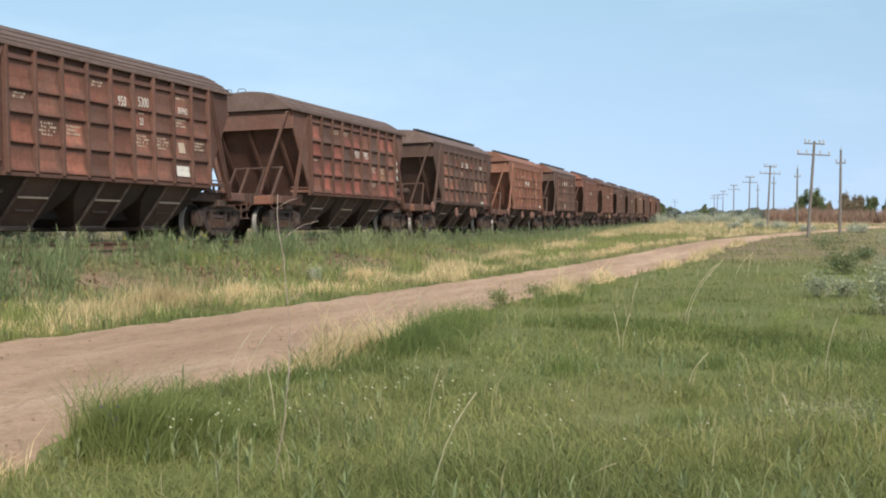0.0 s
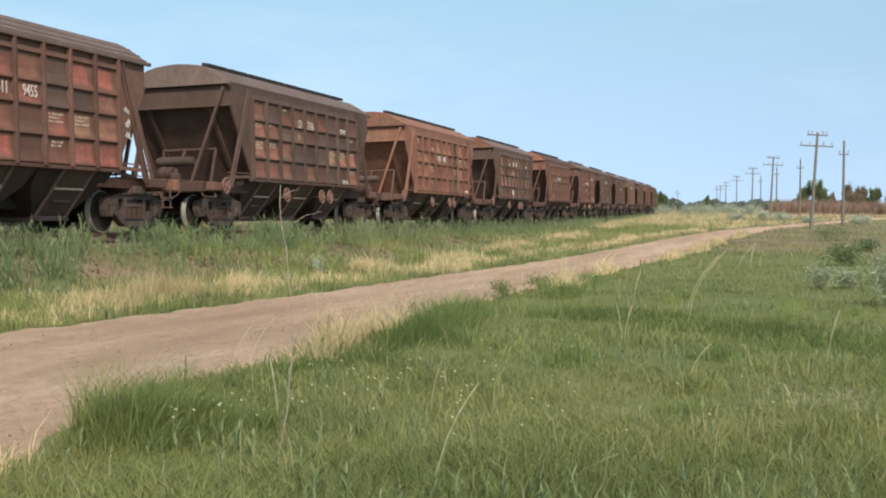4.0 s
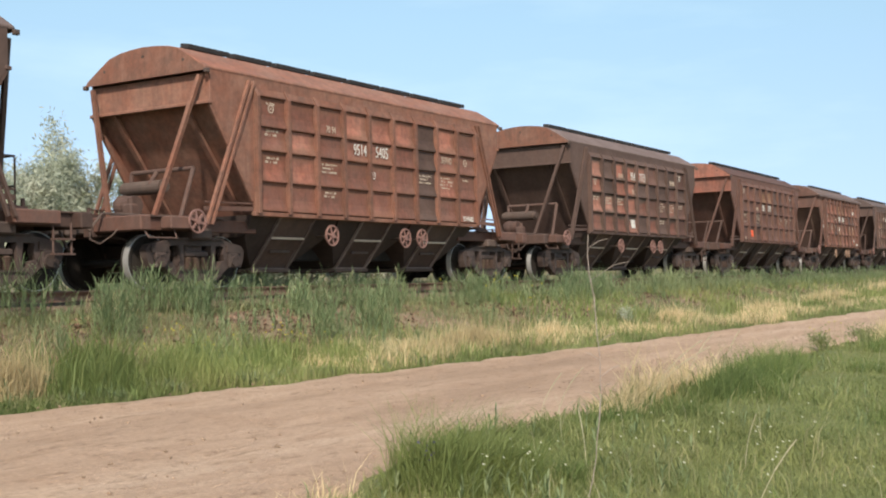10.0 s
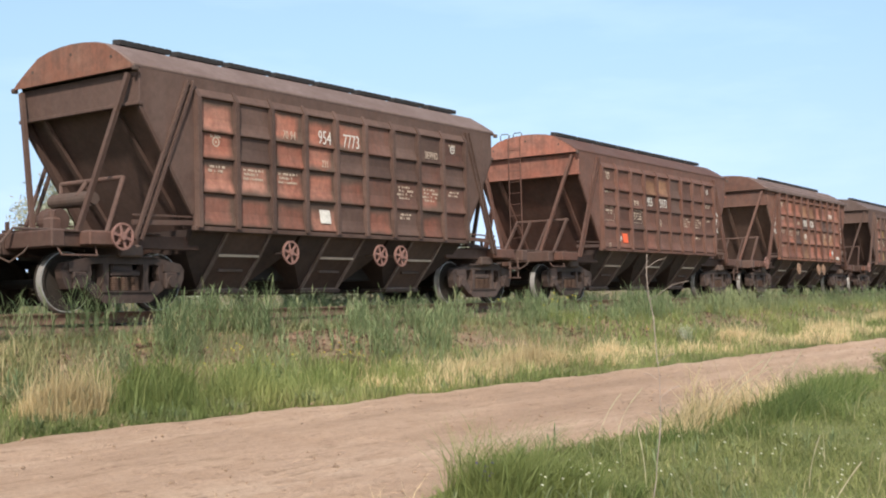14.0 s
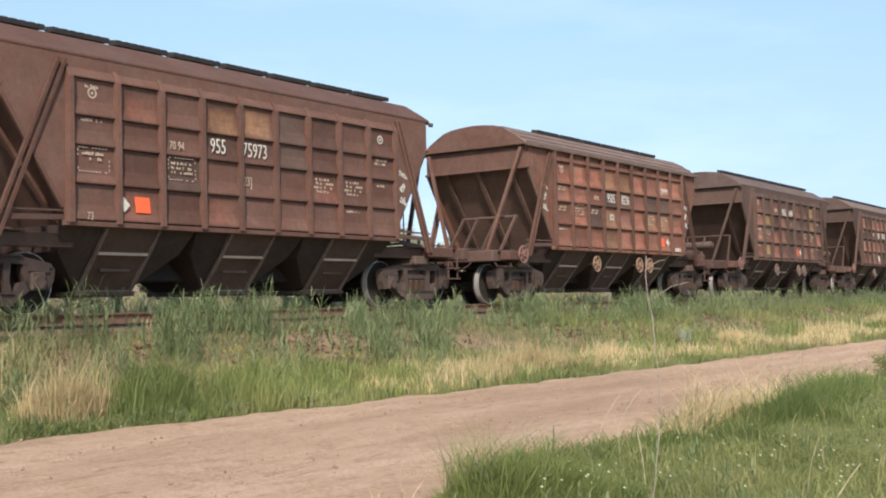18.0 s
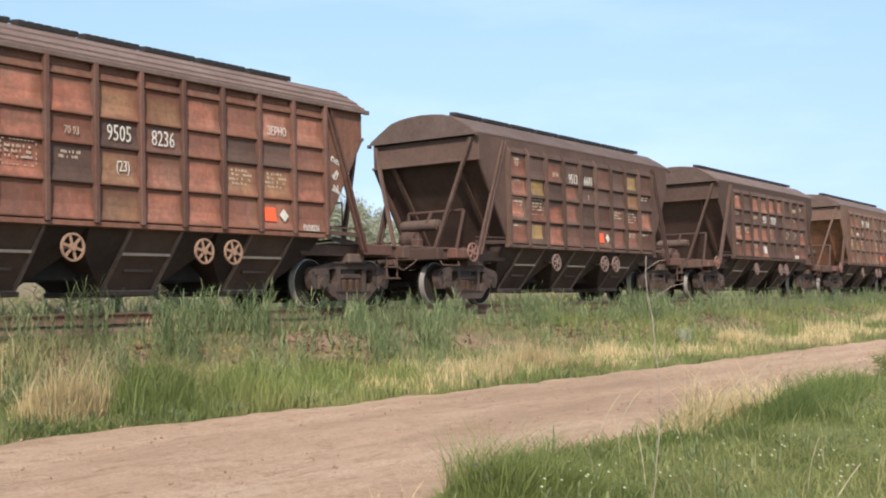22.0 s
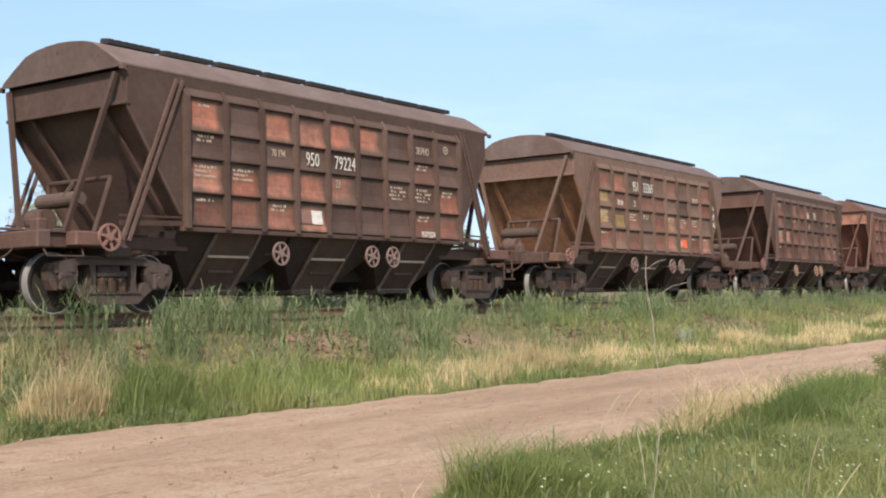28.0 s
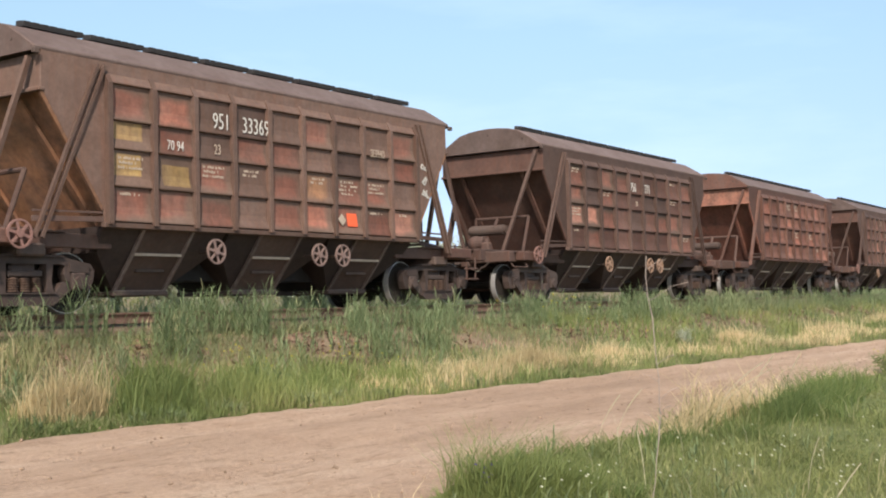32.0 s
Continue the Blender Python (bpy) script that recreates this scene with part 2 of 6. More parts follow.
def leaf_material(name, lo, hi, tip=None, rough=0.6, glow=0.25):
    """Leaves and blades: each one a little different, with light coming through."""
    m, n, l, b = material(name, rough)
    geo = n.new("ShaderNodeNewGeometry")
    wide = noise_node(n, l, 0.5, 3, 0.6)
    c = ramp(n, l, geo.outputs["Random Per Island"], [(0.0, lo), (0.88, hi), (1.0, tip or hi)])
    c = mix(n, l, ramp(n, l, wide, [(0.42, (0, 0, 0)), (0.66, (0.7, 0.7, 0.7))]), c, tuple(v * 0.66 for v in lo))
    dry = noise_node(n, l, 0.16, 4, 0.65, shift=None)
    c = mix(n, l, ramp(n, l, dry, [(0.47, (0, 0, 0)), (0.64, (0.55, 0.55, 0.55))]), c, (hi[0] * 1.28, hi[1] * 1.12, hi[2] * 1.15))
    l.new(c, b.inputs["Base Color"])
    tr = n.new("ShaderNodeBsdfTranslucent")
    l.new(c, tr.inputs["Color"])
    mx = n.new("ShaderNodeMixShader")
    mx.inputs[0].default_value = glow
    out = n["Material Output"]
    l.new(b.outputs[0], mx.inputs[1])
    l.new(tr.outputs[0], mx.inputs[2])
    l.new(mx.outputs[0], out.inputs["Surface"])
    return m


GRASS = leaf_material("meadow_grass", (0.142, 0.174, 0.057), (0.228, 0.246, 0.092), (0.38, 0.35, 0.17), glow=0.45)
TUFT = leaf_material("lush_grass", (0.168, 0.228, 0.075), (0.29, 0.335, 0.125), (0.44, 0.415, 0.19), glow=0.44)
LUSH = leaf_material("deep_green_grass", (0.098, 0.147, 0.045), (0.205, 0.255, 0.085), (0.36, 0.36, 0.155), glow=0.4)
REED = leaf_material("blue_green_reed", (0.155, 0.22, 0.105), (0.29, 0.355, 0.185), (0.49, 0.46, 0.265), glow=0.45)
DEEP = leaf_material("shady_tuft_grass", (0.086, 0.132, 0.040), (0.182, 0.232, 0.077), (0.33, 0.335, 0.145), glow=0.38)
STRAW = leaf_material("pale_straw", (0.53, 0.42, 0.235), (0.76, 0.63, 0.385), glow=0.42)
STALK = leaf_material("dry_grass_stalk", (0.40, 0.36, 0.235), (0.52, 0.47, 0.32))
DRYMIX = leaf_material("half_dry_grass", (0.15, 0.185, 0.075), (0.345, 0.325, 0.165), (0.54, 0.46, 0.27), glow=0.4)
SILVER = leaf_material("silver_leaf", (0.34, 0.37, 0.27), (0.54, 0.56, 0.45), glow=0.42)
GREENLEAF = leaf_material("green_leaf", (0.11, 0.15, 0.07), (0.19, 0.23, 0.115), glow=0.35)
RUSSETLEAF = leaf_material("half_bare_tree_leaf", (0.19, 0.155, 0.105), (0.27, 0.23, 0.16), glow=0.3)
FARLEAF = leaf_material("roadside_tree_leaf", (0.11, 0.145, 0.07), (0.19, 0.23, 0.12), glow=0.35)
WORMWOOD = leaf_material("wormwood_leaf", (0.20, 0.235, 0.15), (0.40, 0.43, 0.30), glow=0.3)
FLOWERW = plain("white_petals", (0.66, 0.65, 0.5), 0.7)
FLOWERY = plain("yellow_petals", (0.55, 0.48, 0.06), 0.7)
FLOWERP = plain("purple_petals", (0.115, 0.08, 0.2), 0.7)


def soil():
    """Green turf on the plain, bare brown earth on the bank."""
    m, n, l, b = material("earth_and_turf", 0.95)
    big = noise_node(n, l, 0.10, 4, 0.6)
    mid = noise_node(n, l, 0.9, 5, 0.65)
    fine = noise_node(n, l, 14, 5, 0.7)
    turf = ramp(n, l, mid, [(0.3, (0.095, 0.118, 0.036)), (0.5, (0.128, 0.145, 0.05)), (0.7, (0.18, 0.175, 0.076))])
    turf = mix(n, l, ramp(n, l, big, [(0.4, (0, 0, 0)), (0.65, (0.7, 0.7, 0.7))]), turf, (0.14, 0.155, 0.055))
    place = n.new("ShaderNodeNewGeometry")
    axes = n.new("ShaderNodeSeparateXYZ")
    l.new(place.outputs["Position"], axes.inputs[0])
    out = n.new("ShaderNodeMapRange")
    out.inputs["From Min"].default_value, out.inputs["From Max"].default_value = 55.0, 130.0
    out.inputs["To Max"].default_value = 0.65
    l.new(axes.outputs["X"], out.inputs["Value"])
    turf = mix(n, l, out.outputs[0], turf, ramp(n, l, big, [(0.35, (0.20, 0.20, 0.085)), (0.6, (0.33, 0.28, 0.14))]))
    earth = ramp(n, l, mid, [(0.3, (0.12, 0.085, 0.06)), (0.5, (0.20, 0.138, 0.10)), (0.7, (0.29, 0.20, 0.15))])
    geo = n.new("ShaderNodeNewGeometry")
    sep = n.new("ShaderNodeSeparateXYZ")
    l.new(geo.outputs["Position"], sep.inputs[0])
    add = n.new("ShaderNodeMath")
    add.operation = "MULTIPLY_ADD"
    add.inputs[1].default_value = 0.25
    l.new(mid, add.inputs[0])
    l.new(sep.outputs["Z"], add.inputs[2])
    near = n.new("ShaderNodeMapRange")
    near.inputs["From Min"].default_value, near.inputs["From Max"].default_value = 95.0, 150.0
    near.inputs["To Min"].default_value, near.inputs["To Max"].default_value = 1.0, 0.0
    l.new(axes.outputs["X"], near.inputs["Value"])
    on_bank = n.new("ShaderNodeMath")
    on_bank.operation = "MULTIPLY"
    l.new(ramp(n, l, add.outputs[0], [(0.22, (0, 0, 0)), (0.38, (0.85, 0.85, 0.85))]), on_bank.inputs[0])
    l.new(near.outputs[0], on_bank.inputs[1])
    spots = noise_node(n, l, 0.75, 4, 0.6)
    dry = ramp(n, l, fine, [(0.3, (0.13, 0.125, 0.05)), (0.7, (0.25, 0.215, 0.105))])
    earth = mix(n, l, ramp(n, l, spots, [(0.40, (0, 0, 0)), (0.50, (0.95, 0.95, 0.95))]), dry, earth)
    c = mix(n, l, on_bank.outputs[0], turf, earth)
    c = mix(n, l, 0.5, c, ramp(n, l, fine, [(0.3, (0.3, 0.3, 0.3)), (0.7, (0.7, 0.7, 0.7))]), "OVERLAY")
    l.new(c, b.inputs["Base Color"])
    bump(n, l, b, fine, 0.6, 0.05)
    return m


def dirt():
    m, n, l, b = material("dry_dirt", 0.95)
    streak = noise_node(n, l, 0.55, 5, 0.65, stretch=(0.18, 1.6, 1))
    mid = noise_node(n, l, 1.6, 5, 0.65)
    fine = noise_node(n, l, 22, 6, 0.75)
    c = ramp(n, l, streak, [(0.3, (0.33, 0.222, 0.155)), (0.5, (0.435, 0.297, 0.21)), (0.70, (0.53, 0.383, 0.28))])
    c = mix(n, l, ramp(n, l, mid, [(0.5, (0, 0, 0)), (0.75, (0.6, 0.6, 0.6))]), c, (0.35, 0.22, 0.145))
    c = mix(n, l, 0.45, c, ramp(n, l, fine, [(0.3, (0.3, 0.3, 0.3)), (0.7, (0.7, 0.7, 0.7))]), "OVERLAY")
    l.new(c, b.inputs["Base Color"])
    clod = noise_node(n, l, 5.5, 6, 0.8, stretch=(0.6, 1.3, 1))
    c2 = mix(n, l, ramp(n, l, clod, [(0.54, (0, 0, 0)), (0.67, (0.8, 0.8, 0.8))]), c, (0.21, 0.13, 0.085))
    scuff = noise_node(n, l, 2.2, 4, 0.7, stretch=(0.35, 2.4, 1))
    c2 = mix(n, l, ramp(n, l, scuff, [(0.60, (0, 0, 0)), (0.68, (0.6, 0.6, 0.6))]), c2, (0.22, 0.145, 0.092))
    l.new(c2, b.inputs["Base Color"])
    bump(n, l, b, clod, 1.0, 0.075)
    return m


SOIL, DIRT = soil(), dirt()
BALLAST = plain("brown_ballast", (0.15, 0.105, 0.075), 0.95, 0, 0.5, 22)


# ---- mesh helpers ----
def mesh_of(name, bm, *mats):
    me = bpy.data.meshes.new(name)
    bm.to_mesh(me)
    bm.free()
    for m in mats:
        me.materials.append(m)
    return me


def arrays(name, co, faces, mat, smooth=False):
    """A mesh from arrays: co (n, 3); faces a list of (m, 3) or (m, 4) index arrays."""
    me = bpy.data.meshes.new(name)
    me.vertices.add(len(co))
    me.vertices.foreach_set("co", np.asarray(co, np.float32).ravel())
    idx = np.concatenate([f.ravel() for f in faces]).astype(np.int32)
    size = np.concatenate([np.full(len(f), f.shape[1]) for f in faces])
    me.loops.add(len(idx))
    me.loops.foreach_set("vertex_index", idx)
    me.polygons.add(len(size))
    me.polygons.foreach_set("loop_start", np.concatenate([[0], np.cumsum(size)[:-1]]).astype(np.int32))
    if smooth:
        me.polygons.foreach_set("use_smooth", np.ones(len(size), bool))
    me.update(calc_edges=True)
    me.validate()
    me.materials.append(mat)
    return me


def box(bm, x0, x1, y0, y1, z0, z1, bevel=0.0):
    m = Matrix.Translation(((x0 + x1) / 2, (y0 + y1) / 2, (z0 + z1) / 2)) @ Matrix.Diagonal((x1 - x0, y1 - y0, z1 - z0, 1))
    v = bmesh.ops.create_cube(bm, size=1, matrix=m)["verts"]
    if bevel:
        e = list({e for q in v for e in q.link_edges})
        bmesh.ops.bevel(bm, geom=e, offset=bevel, segments=1, affect="EDGES")


def bar(bm, a, b, w, h=None, up=(0, 0, 1)):
    """A bar of w by h from a to b."""
    a, b = Vector(a), Vector(b)
    d = b - a
    side = d.cross(Vector(up))
    if side.length < 1e-6:
        side = d.cross(Vector((1, 0, 0)))
    side.normalize()
    top = side.cross(d).normalized()
    m = Matrix((side, top, d.normalized())).transposed().to_4x4()
    m.translation = (a + b) / 2
    bmesh.ops.create_cube(bm, size=1, matrix=m @ Matrix.Diagonal((w, h or w, d.length, 1)))


def rod(bm, a, b, r0, r1=None, seg=10):
    a, b = Vector(a), Vector(b)
    d = b - a
    m = Matrix.Translation((a + b) / 2) @ d.to_track_quat("Z", "Y").to_matrix().to_4x4()
    bmesh.ops.create_cone(bm, cap_ends=True, segments=seg, radius1=r0, radius2=r0 if r1 is None else r1, depth=d.length, matrix=m)


def tube(bm, pts, r, seg=8):
    """A bent round bar through the given points, in one piece."""
    pts = [Vector(p) for p in pts]
    rings = []
    for i, p in enumerate(pts):
        d = (pts[min(i + 1, len(pts) - 1)] - pts[max(i - 1, 0)]).normalized()
        s = d.cross(Vector((0, 1, 0)) if abs(d.y) < 0.9 else Vector((1, 0, 0))).normalized()
        u = s.cross(d)
        rings.append([bm.verts.new(p + (s * math.cos(2 * math.pi * k / seg) + u * math.sin(2 * math.pi * k / seg)) * r) for k in range(seg)])
    for a, b in zip(rings, rings[1:]):
        for k in range(seg):
            bm.faces.new((a[k], a[(k + 1) % seg], b[(k + 1) % seg], b[k]))
    bm.faces.new(rings[0][::-1])
    bm.faces.new(rings[-1])


def lathe(bm, profile, seg=28, caps=True):
    """Turns (radius, y) pairs round the y axis."""
    rings = []
    for r, y in profile:
        rings.append([bm.verts.new((r * math.sin(2 * math.pi * i / seg), y, r * math.cos(2 * math.pi * i / seg))) for i in range(seg)])
    for a, b in zip(rings, rings[1:]):
        for i in range(seg):
            bm.faces.new((a[i], a[(i + 1) % seg], b[(i + 1) % seg], b[i]))
    if caps:
        bm.faces.new(rings[0][::-1])
        bm.faces.new(rings[-1])


def prism(bm, outline, y0, y1):
    """An outline of (x, z) pairs pulled from y0 to y1."""
    a = [bm.verts.new((x, y0, z)) for x, z in outline]
    b = [bm.verts.new((x, y1, z)) for x, z in outline]
    bm.faces.new(a)
    bm.faces.new(b[::-1])
    for i in range(len(a)):
        j = (i + 1) % len(a)
        bm.faces.new((a[j], a[i], b[i], b[j]))


MESHES = {}


def part(name, build, mat, parent, label="", at=None):
    """One mesh object under a thing or part; alike pieces share the mesh that build(bm) makes."""
    if callable(build):
        key = (name, build)
        if key not in MESHES:
            bm = bmesh.new()
            build(bm)
            bmesh.ops.recalc_face_normals(bm, faces=bm.faces[:])
            MESHES[key] = mesh_of(name, bm, mat)
        me = MESHES[key]
    else:
        bmesh.ops.recalc_face_normals(build, faces=build.faces[:])
        me = mesh_of(name, build, mat)
    ob = new(name, me)
    ob.material_slots[0].link = "OBJECT"
    ob.material_slots[0].material = mat
    ob.parent = parent
    if at is not None:
        ob.matrix_basis = at
    if label:
        ob["label"] = label
    return ob


# ---- ground ----
def track_y(x):
    x = np.asarray(x, float)
    return YT + np.clip(x - BEND, 0, UNBEND - BEND) ** 2 / (2 * RADIUS) + TURN * np.maximum(x - UNBEND, 0)


def wave(x, y, f, seed):
    """Gentle smooth unevenness."""
    a = np.sin(x * f + seed) * np.cos(y * f * 1.3 + seed * 2) + 0.6 * np.sin(x * f * 2.3 + y * f * 1.7 + seed * 3)
    return a + 0.4 * np.sin(x * f * 4.1 - y * f * 3.3 + seed)


ROAD_X = np.array([-60, -20, 0, 6, 7.3, 8.3, 9, 11, 17, 22, 26, 31, 36, 45, 54, 63, 72, 80, 90, 110, 140, 320])
ROAD_NEAR = np.array([1.5, 3.5, 4.5, 4.8, 5.19, 5.49, 5.7, 5.5, 5.8, 5.9, 6.0, 6.1, 5.7, 5.1, 4.8, 4.8, 4.4, 3.8, 2.6, -1.0, -8.0, -55.0])
ROAD_FAR = np.array([8.5, 9.6, 10.3, 10.4, 10.5, 10.85, 10.55, 10.42, 10.0, 9.75, 9.65, 9.55, 9.3, 8.8, 8.3, 8.0, 7.4, 6.6, 5.0, 1.2, -5.5, -52.0])


def road_near(x):
    return np.interp(x, ROAD_X, ROAD_NEAR) + 0.14 * wave(x, 0 * x, 1.7, 1.0)


def road_far(x):
    return np.interp(x, ROAD_X, ROAD_FAR) + 0.12 * wave(x, 0 * x, 1.3, 4.0)


def plain_z(x, y):
    """The steppe rises slowly towards the distance."""
    r = np.hypot(x, y)
    rise = 0.0165 * (np.clip(r - 30, 0, 20) ** 2 / 40 + np.clip(r - 50, 0, 150)) + 0.0062 * np.maximum(r - 200, 0)
    return rise * np.clip((x + 20) / 60, 0, 1)


def ground_z(x, y):
    x, y = np.asarray(x, float), np.asarray(y, float)
    off = y - track_y(x)
    flat = 0.03 * wave(x, y, 0.45, 2.0) * np.clip(1 - np.hypot(x, y) / 200, 0, 1)
    near = np.clip((off + 4.9) / 3.0, 0, 1)
    far = np.clip((5.2 - off) / 3.3, 0, 1)
    bank = np.where(off < 0, near, far)
    bank = bank * bank * (3 - 2 * bank)
    on_road = np.clip((np.minimum(y - road_near(x), road_far(x) - y) + 0.35) / 0.5, 0, 1)
    low = plain_z(x, y) + flat * (1 - on_road) - 0.10 * on_road
    return low * (1 - bank) + bank * (rail_z(x) - 0.36)


def sheet():
    def steps(lo, a, b, hi, step):
        mid = list(np.arange(a, b, step))
        up, s = [b], step
        while up[-1] < hi:
            s *= 1.25
            up.append(up[-1] + s)
        down, s = [a], step
        while down[-1] > lo:
            s *= 1.25
            down.append(down[-1] - s)
        return np.array(down[:0:-1] + mid + up)
    xs, ys = steps(-3500, -25, 130, 3500, 0.6), steps(-3500, -14, 40, 3500, 0.4)
    X, Y = np.meshgrid(xs, ys, indexing="ij")
    co = np.stack([X, Y, ground_z(X, Y)], -1).reshape(-1, 3)
    n, m = len(xs), len(ys)
    i = (np.arange(n - 1)[:, None] * m + np.arange(m - 1)[None]).ravel()
    return arrays("ground", co, [np.stack([i, i + m, i + m + 1, i + 1], 1)], SOIL, True)


ground = tagged(new("ground", sheet()), "flat green steppe meadow with a low grassy railway bank", "ground", kind="structure")


def road_mesh():
    xs = np.concatenate([np.arange(-60, 2, 2.0), np.arange(2, 45, 0.25), np.arange(45, 320, 2.0)])
    vs = np.linspace(0, 1, 27)
    X, V = np.meshgrid(xs, vs, indexing="ij")
    n_, f_ = road_near(X), road_far(X)
    Y = n_ + (f_ - n_) * V
    ruts = -0.035 * (np.exp(-((V - 0.3) / 0.08) ** 2) + np.exp(-((V - 0.72) / 0.08) ** 2))
    Z = plain_z(X, Y) + 0.012 + ruts + 0.012 * wave(X, Y, 2.1, 5.0) * 0.6 + 0.006 * wave(X, Y, 9.0, 7.0) - 0.13 * np.abs(2 * V - 1) ** 14
    co = np.stack([X, Y, Z], -1).reshape(-1, 3)
    n, m = len(xs), len(vs)
    i = (np.arange(n - 1)[:, None] * m + np.arange(m - 1)[None]).ravel()
    return arrays("road", co, [np.stack([i, i + m, i + m + 1, i + 1], 1)], DIRT, True)


road = tagged(new("road", road_mesh()), "pale brown dry dirt track with wheel ruts through the grass", "road", kind="structure")


# ---- the railway track ----
def along(profile, u0, u1, step, y_off, z0):
    """A profile of (y, z) pairs swept along the centre line."""
    us = np.arange(u0, u1, step)
    co = []
    for u in us:
        x, y, a = track(u)
        for py, pz in profile:
            o = y_off + py
            co.append((x - math.sin(a) * o, y + math.cos(a) * o, float(rail_z(x)) + z0 + pz))
    n, m = len(us), len(profile)
    quads = []
    for i in range(n - 1):
        for j in range(m):
            k = (j + 1) % m
            quads.append((i * m + j, (i + 1) * m + j, (i + 1) * m + k, i * m + k))
    return np.array(co), np.array(quads)


RAIL_SHAPE = [(-0.07, -0.18), (0.07, -0.18), (0.07, -0.165), (0.012, -0.14), (0.012, -0.045), (0.036, -0.035), (0.036, 0), (-0.036, 0), (-0.036, -0.035), (-0.012, -0.045), (-0.012, -0.14), (-0.07, -0.165)]
for off in (-0.80, 0.80):
    co, quads = along(RAIL_SHAPE, -40, 420, 2.0, off, -0.024 * off / 0.8)
    tagged(new("rail", arrays("rail", co, [quads], RAILSTEEL)), "rusty steel rail on sleepers in the grassy bank", "rail", "rails of the track", "structure")
co, quads = along([(-1.75, -0.30), (-1.3, -0.2), (1.3, -0.25), (1.8, -0.38)], -40, 420, 2.0, 0, 0.0)
tagged(new("ballast", arrays("ballast", co, [quads], BALLAST)), "brown stony ballast bed under the rails", "ballast", kind="structure")


# ---- hopper wagons ----
HALF, EAVE, SILL = 1.50, 3.84, 1.36
COLS = [-4.03 + 8.06 * i / 9 for i in range(10)]
ROWS = [1.40, 1.95, 2.53, 2.98, 3.56]


def side_wall(bm):
    prism(bm, [(-5.22, EAVE + 0.06), (-5.22, 3.32), (-4.1, 1.6), (-4.06, SILL), (4.06, SILL), (4.1, 1.6), (5.22, 3.32), (5.22, EAVE + 0.06)], -HALF, -HALF + 0.04)


def end_band(bm):
    box(bm, -5.23, -5.17, -HALF + 0.002, HALF - 0.002, 3.30, EAVE, 0.01)
    box(bm, -5.28, -5.17, -HALF - 0.02, HALF + 0.02, 3.27, 3.33, 0.01)


def slope_sheet(bm):
    prism(bm, [(-5.15, 3.40), (-5.11, 3.40), (-3.62, 1.30), (-3.66, 1.30)], -HALF + 0.05, HALF - 0.05)


def wing_flange(bm):
    bar(bm, (-5.23, -HALF + 0.03, 3.32), (-4.1, -HALF + 0.03, 1.6), 0.09, 0.05, (0, 1, 0))


def slope_rib(bm):
    bar(bm, (-5.2, 0, 3.3), (-3.74, 0, 1.4), 0.06, 0.10, (0, 1, 0))


ARCH = [(-1.58, 0.0), (-1.55, 0.03), (-1.22, 0.27), (-0.88, 0.475), (-0.60, 0.545), (-0.3, 0.58), (0, 0.595)]
ARCH = ARCH + [(-y, z) for y, z in ARCH[-2::-1]]


def roof(bm, arch=ARCH):
    rows = []
    for x in (-5.36, -5.32, 5.32, 5.36):
        s = 0.985 if abs(x) > 5.34 else 1.0
        rows.append([bm.verts.new((x, y * s, EAVE + 0.005 + z * s)) for y, z in arch])
    for a, b in zip(rows, rows[1:]):
        for i in range(len(arch) - 1):
            bm.faces.new((a[i], a[i + 1], b[i + 1], b[i]))
        bm.faces.new((a[-1], a[0], b[0], b[-1]))
    bm.faces.new(rows[0])
    bm.faces.new(rows[-1][::-1])


SMOOTH = [(-1.506, 0.04), (-1.512, 0.07), (-1.49, 0.10), (-1.22, 0.275), (-0.88, 0.48), (-0.60, 0.55), (-0.3, 0.585), (0, 0.60)]
SMOOTH = SMOOTH + [(-y, z) for y, z in SMOOTH[-2::-1]]


def smooth_roof(bm):
    """A roof whose flanks run down flush into the side walls."""
    roof(bm, SMOOTH)


def roof_lip(bm):
    """The turned-out lip at the end of the roof."""
    box(bm, -5.39, -5.29, -1.575, -1.50, EAVE - 0.04, EAVE + 0.04, 0.01)


def roof_hoop(bm):
    tube(bm, [(-5.22, -0.13, -0.1), (-5.22, -0.13, 0.08), (-5.22, -0.1, 0.11), (-5.22, 0.1, 0.11), (-5.22, 0.13, 0.08), (-5.22, 0.13, -0.1)], 0.012, 6)


def ladder_stile(bm):
    tube(bm, [(-5.30, 0, EAVE + 0.64), (-5.42, 0, EAVE + 0.5), (-5.42, 0, EAVE - 0.4), (-5.42, 0, 1.5)], 0.012, 6)


def ladder_rung(bm):
    rod(bm, (-5.42, 0.14, 0), (-5.42, 0.50, 0), 0.009, seg=6)


def roof_end(bm):
    """The arched gable plate under the end of the roof."""
    a = [bm.verts.new((-5.368, y * 0.975, EAVE + 0.015 + z * 0.965)) for y, z in ARCH]
    b = [bm.verts.new((-5.352, y * 0.975, EAVE + 0.015 + z * 0.965)) for y, z in ARCH]
    bm.faces.new(a)
    bm.faces.new(b[::-1])
    for i in range(len(a)):
        j = (i + 1) % len(a)
        bm.faces.new((a[j], a[i], b[i], b[j]))


def brake_pipe(bm):
    rod(bm, (-6.9, -0.55, 1.30), (-4.4, -0.62, 1.30), 0.022, seg=6)
    rod(bm, (-6.9, -0.55, 1.30), (-7.15, -0.5, 1.0), 0.022, seg=6)
    rod(bm, (-4.4, -0.62, 1.30), (-3.9, -0.62, 1.05), 0.022, seg=6)


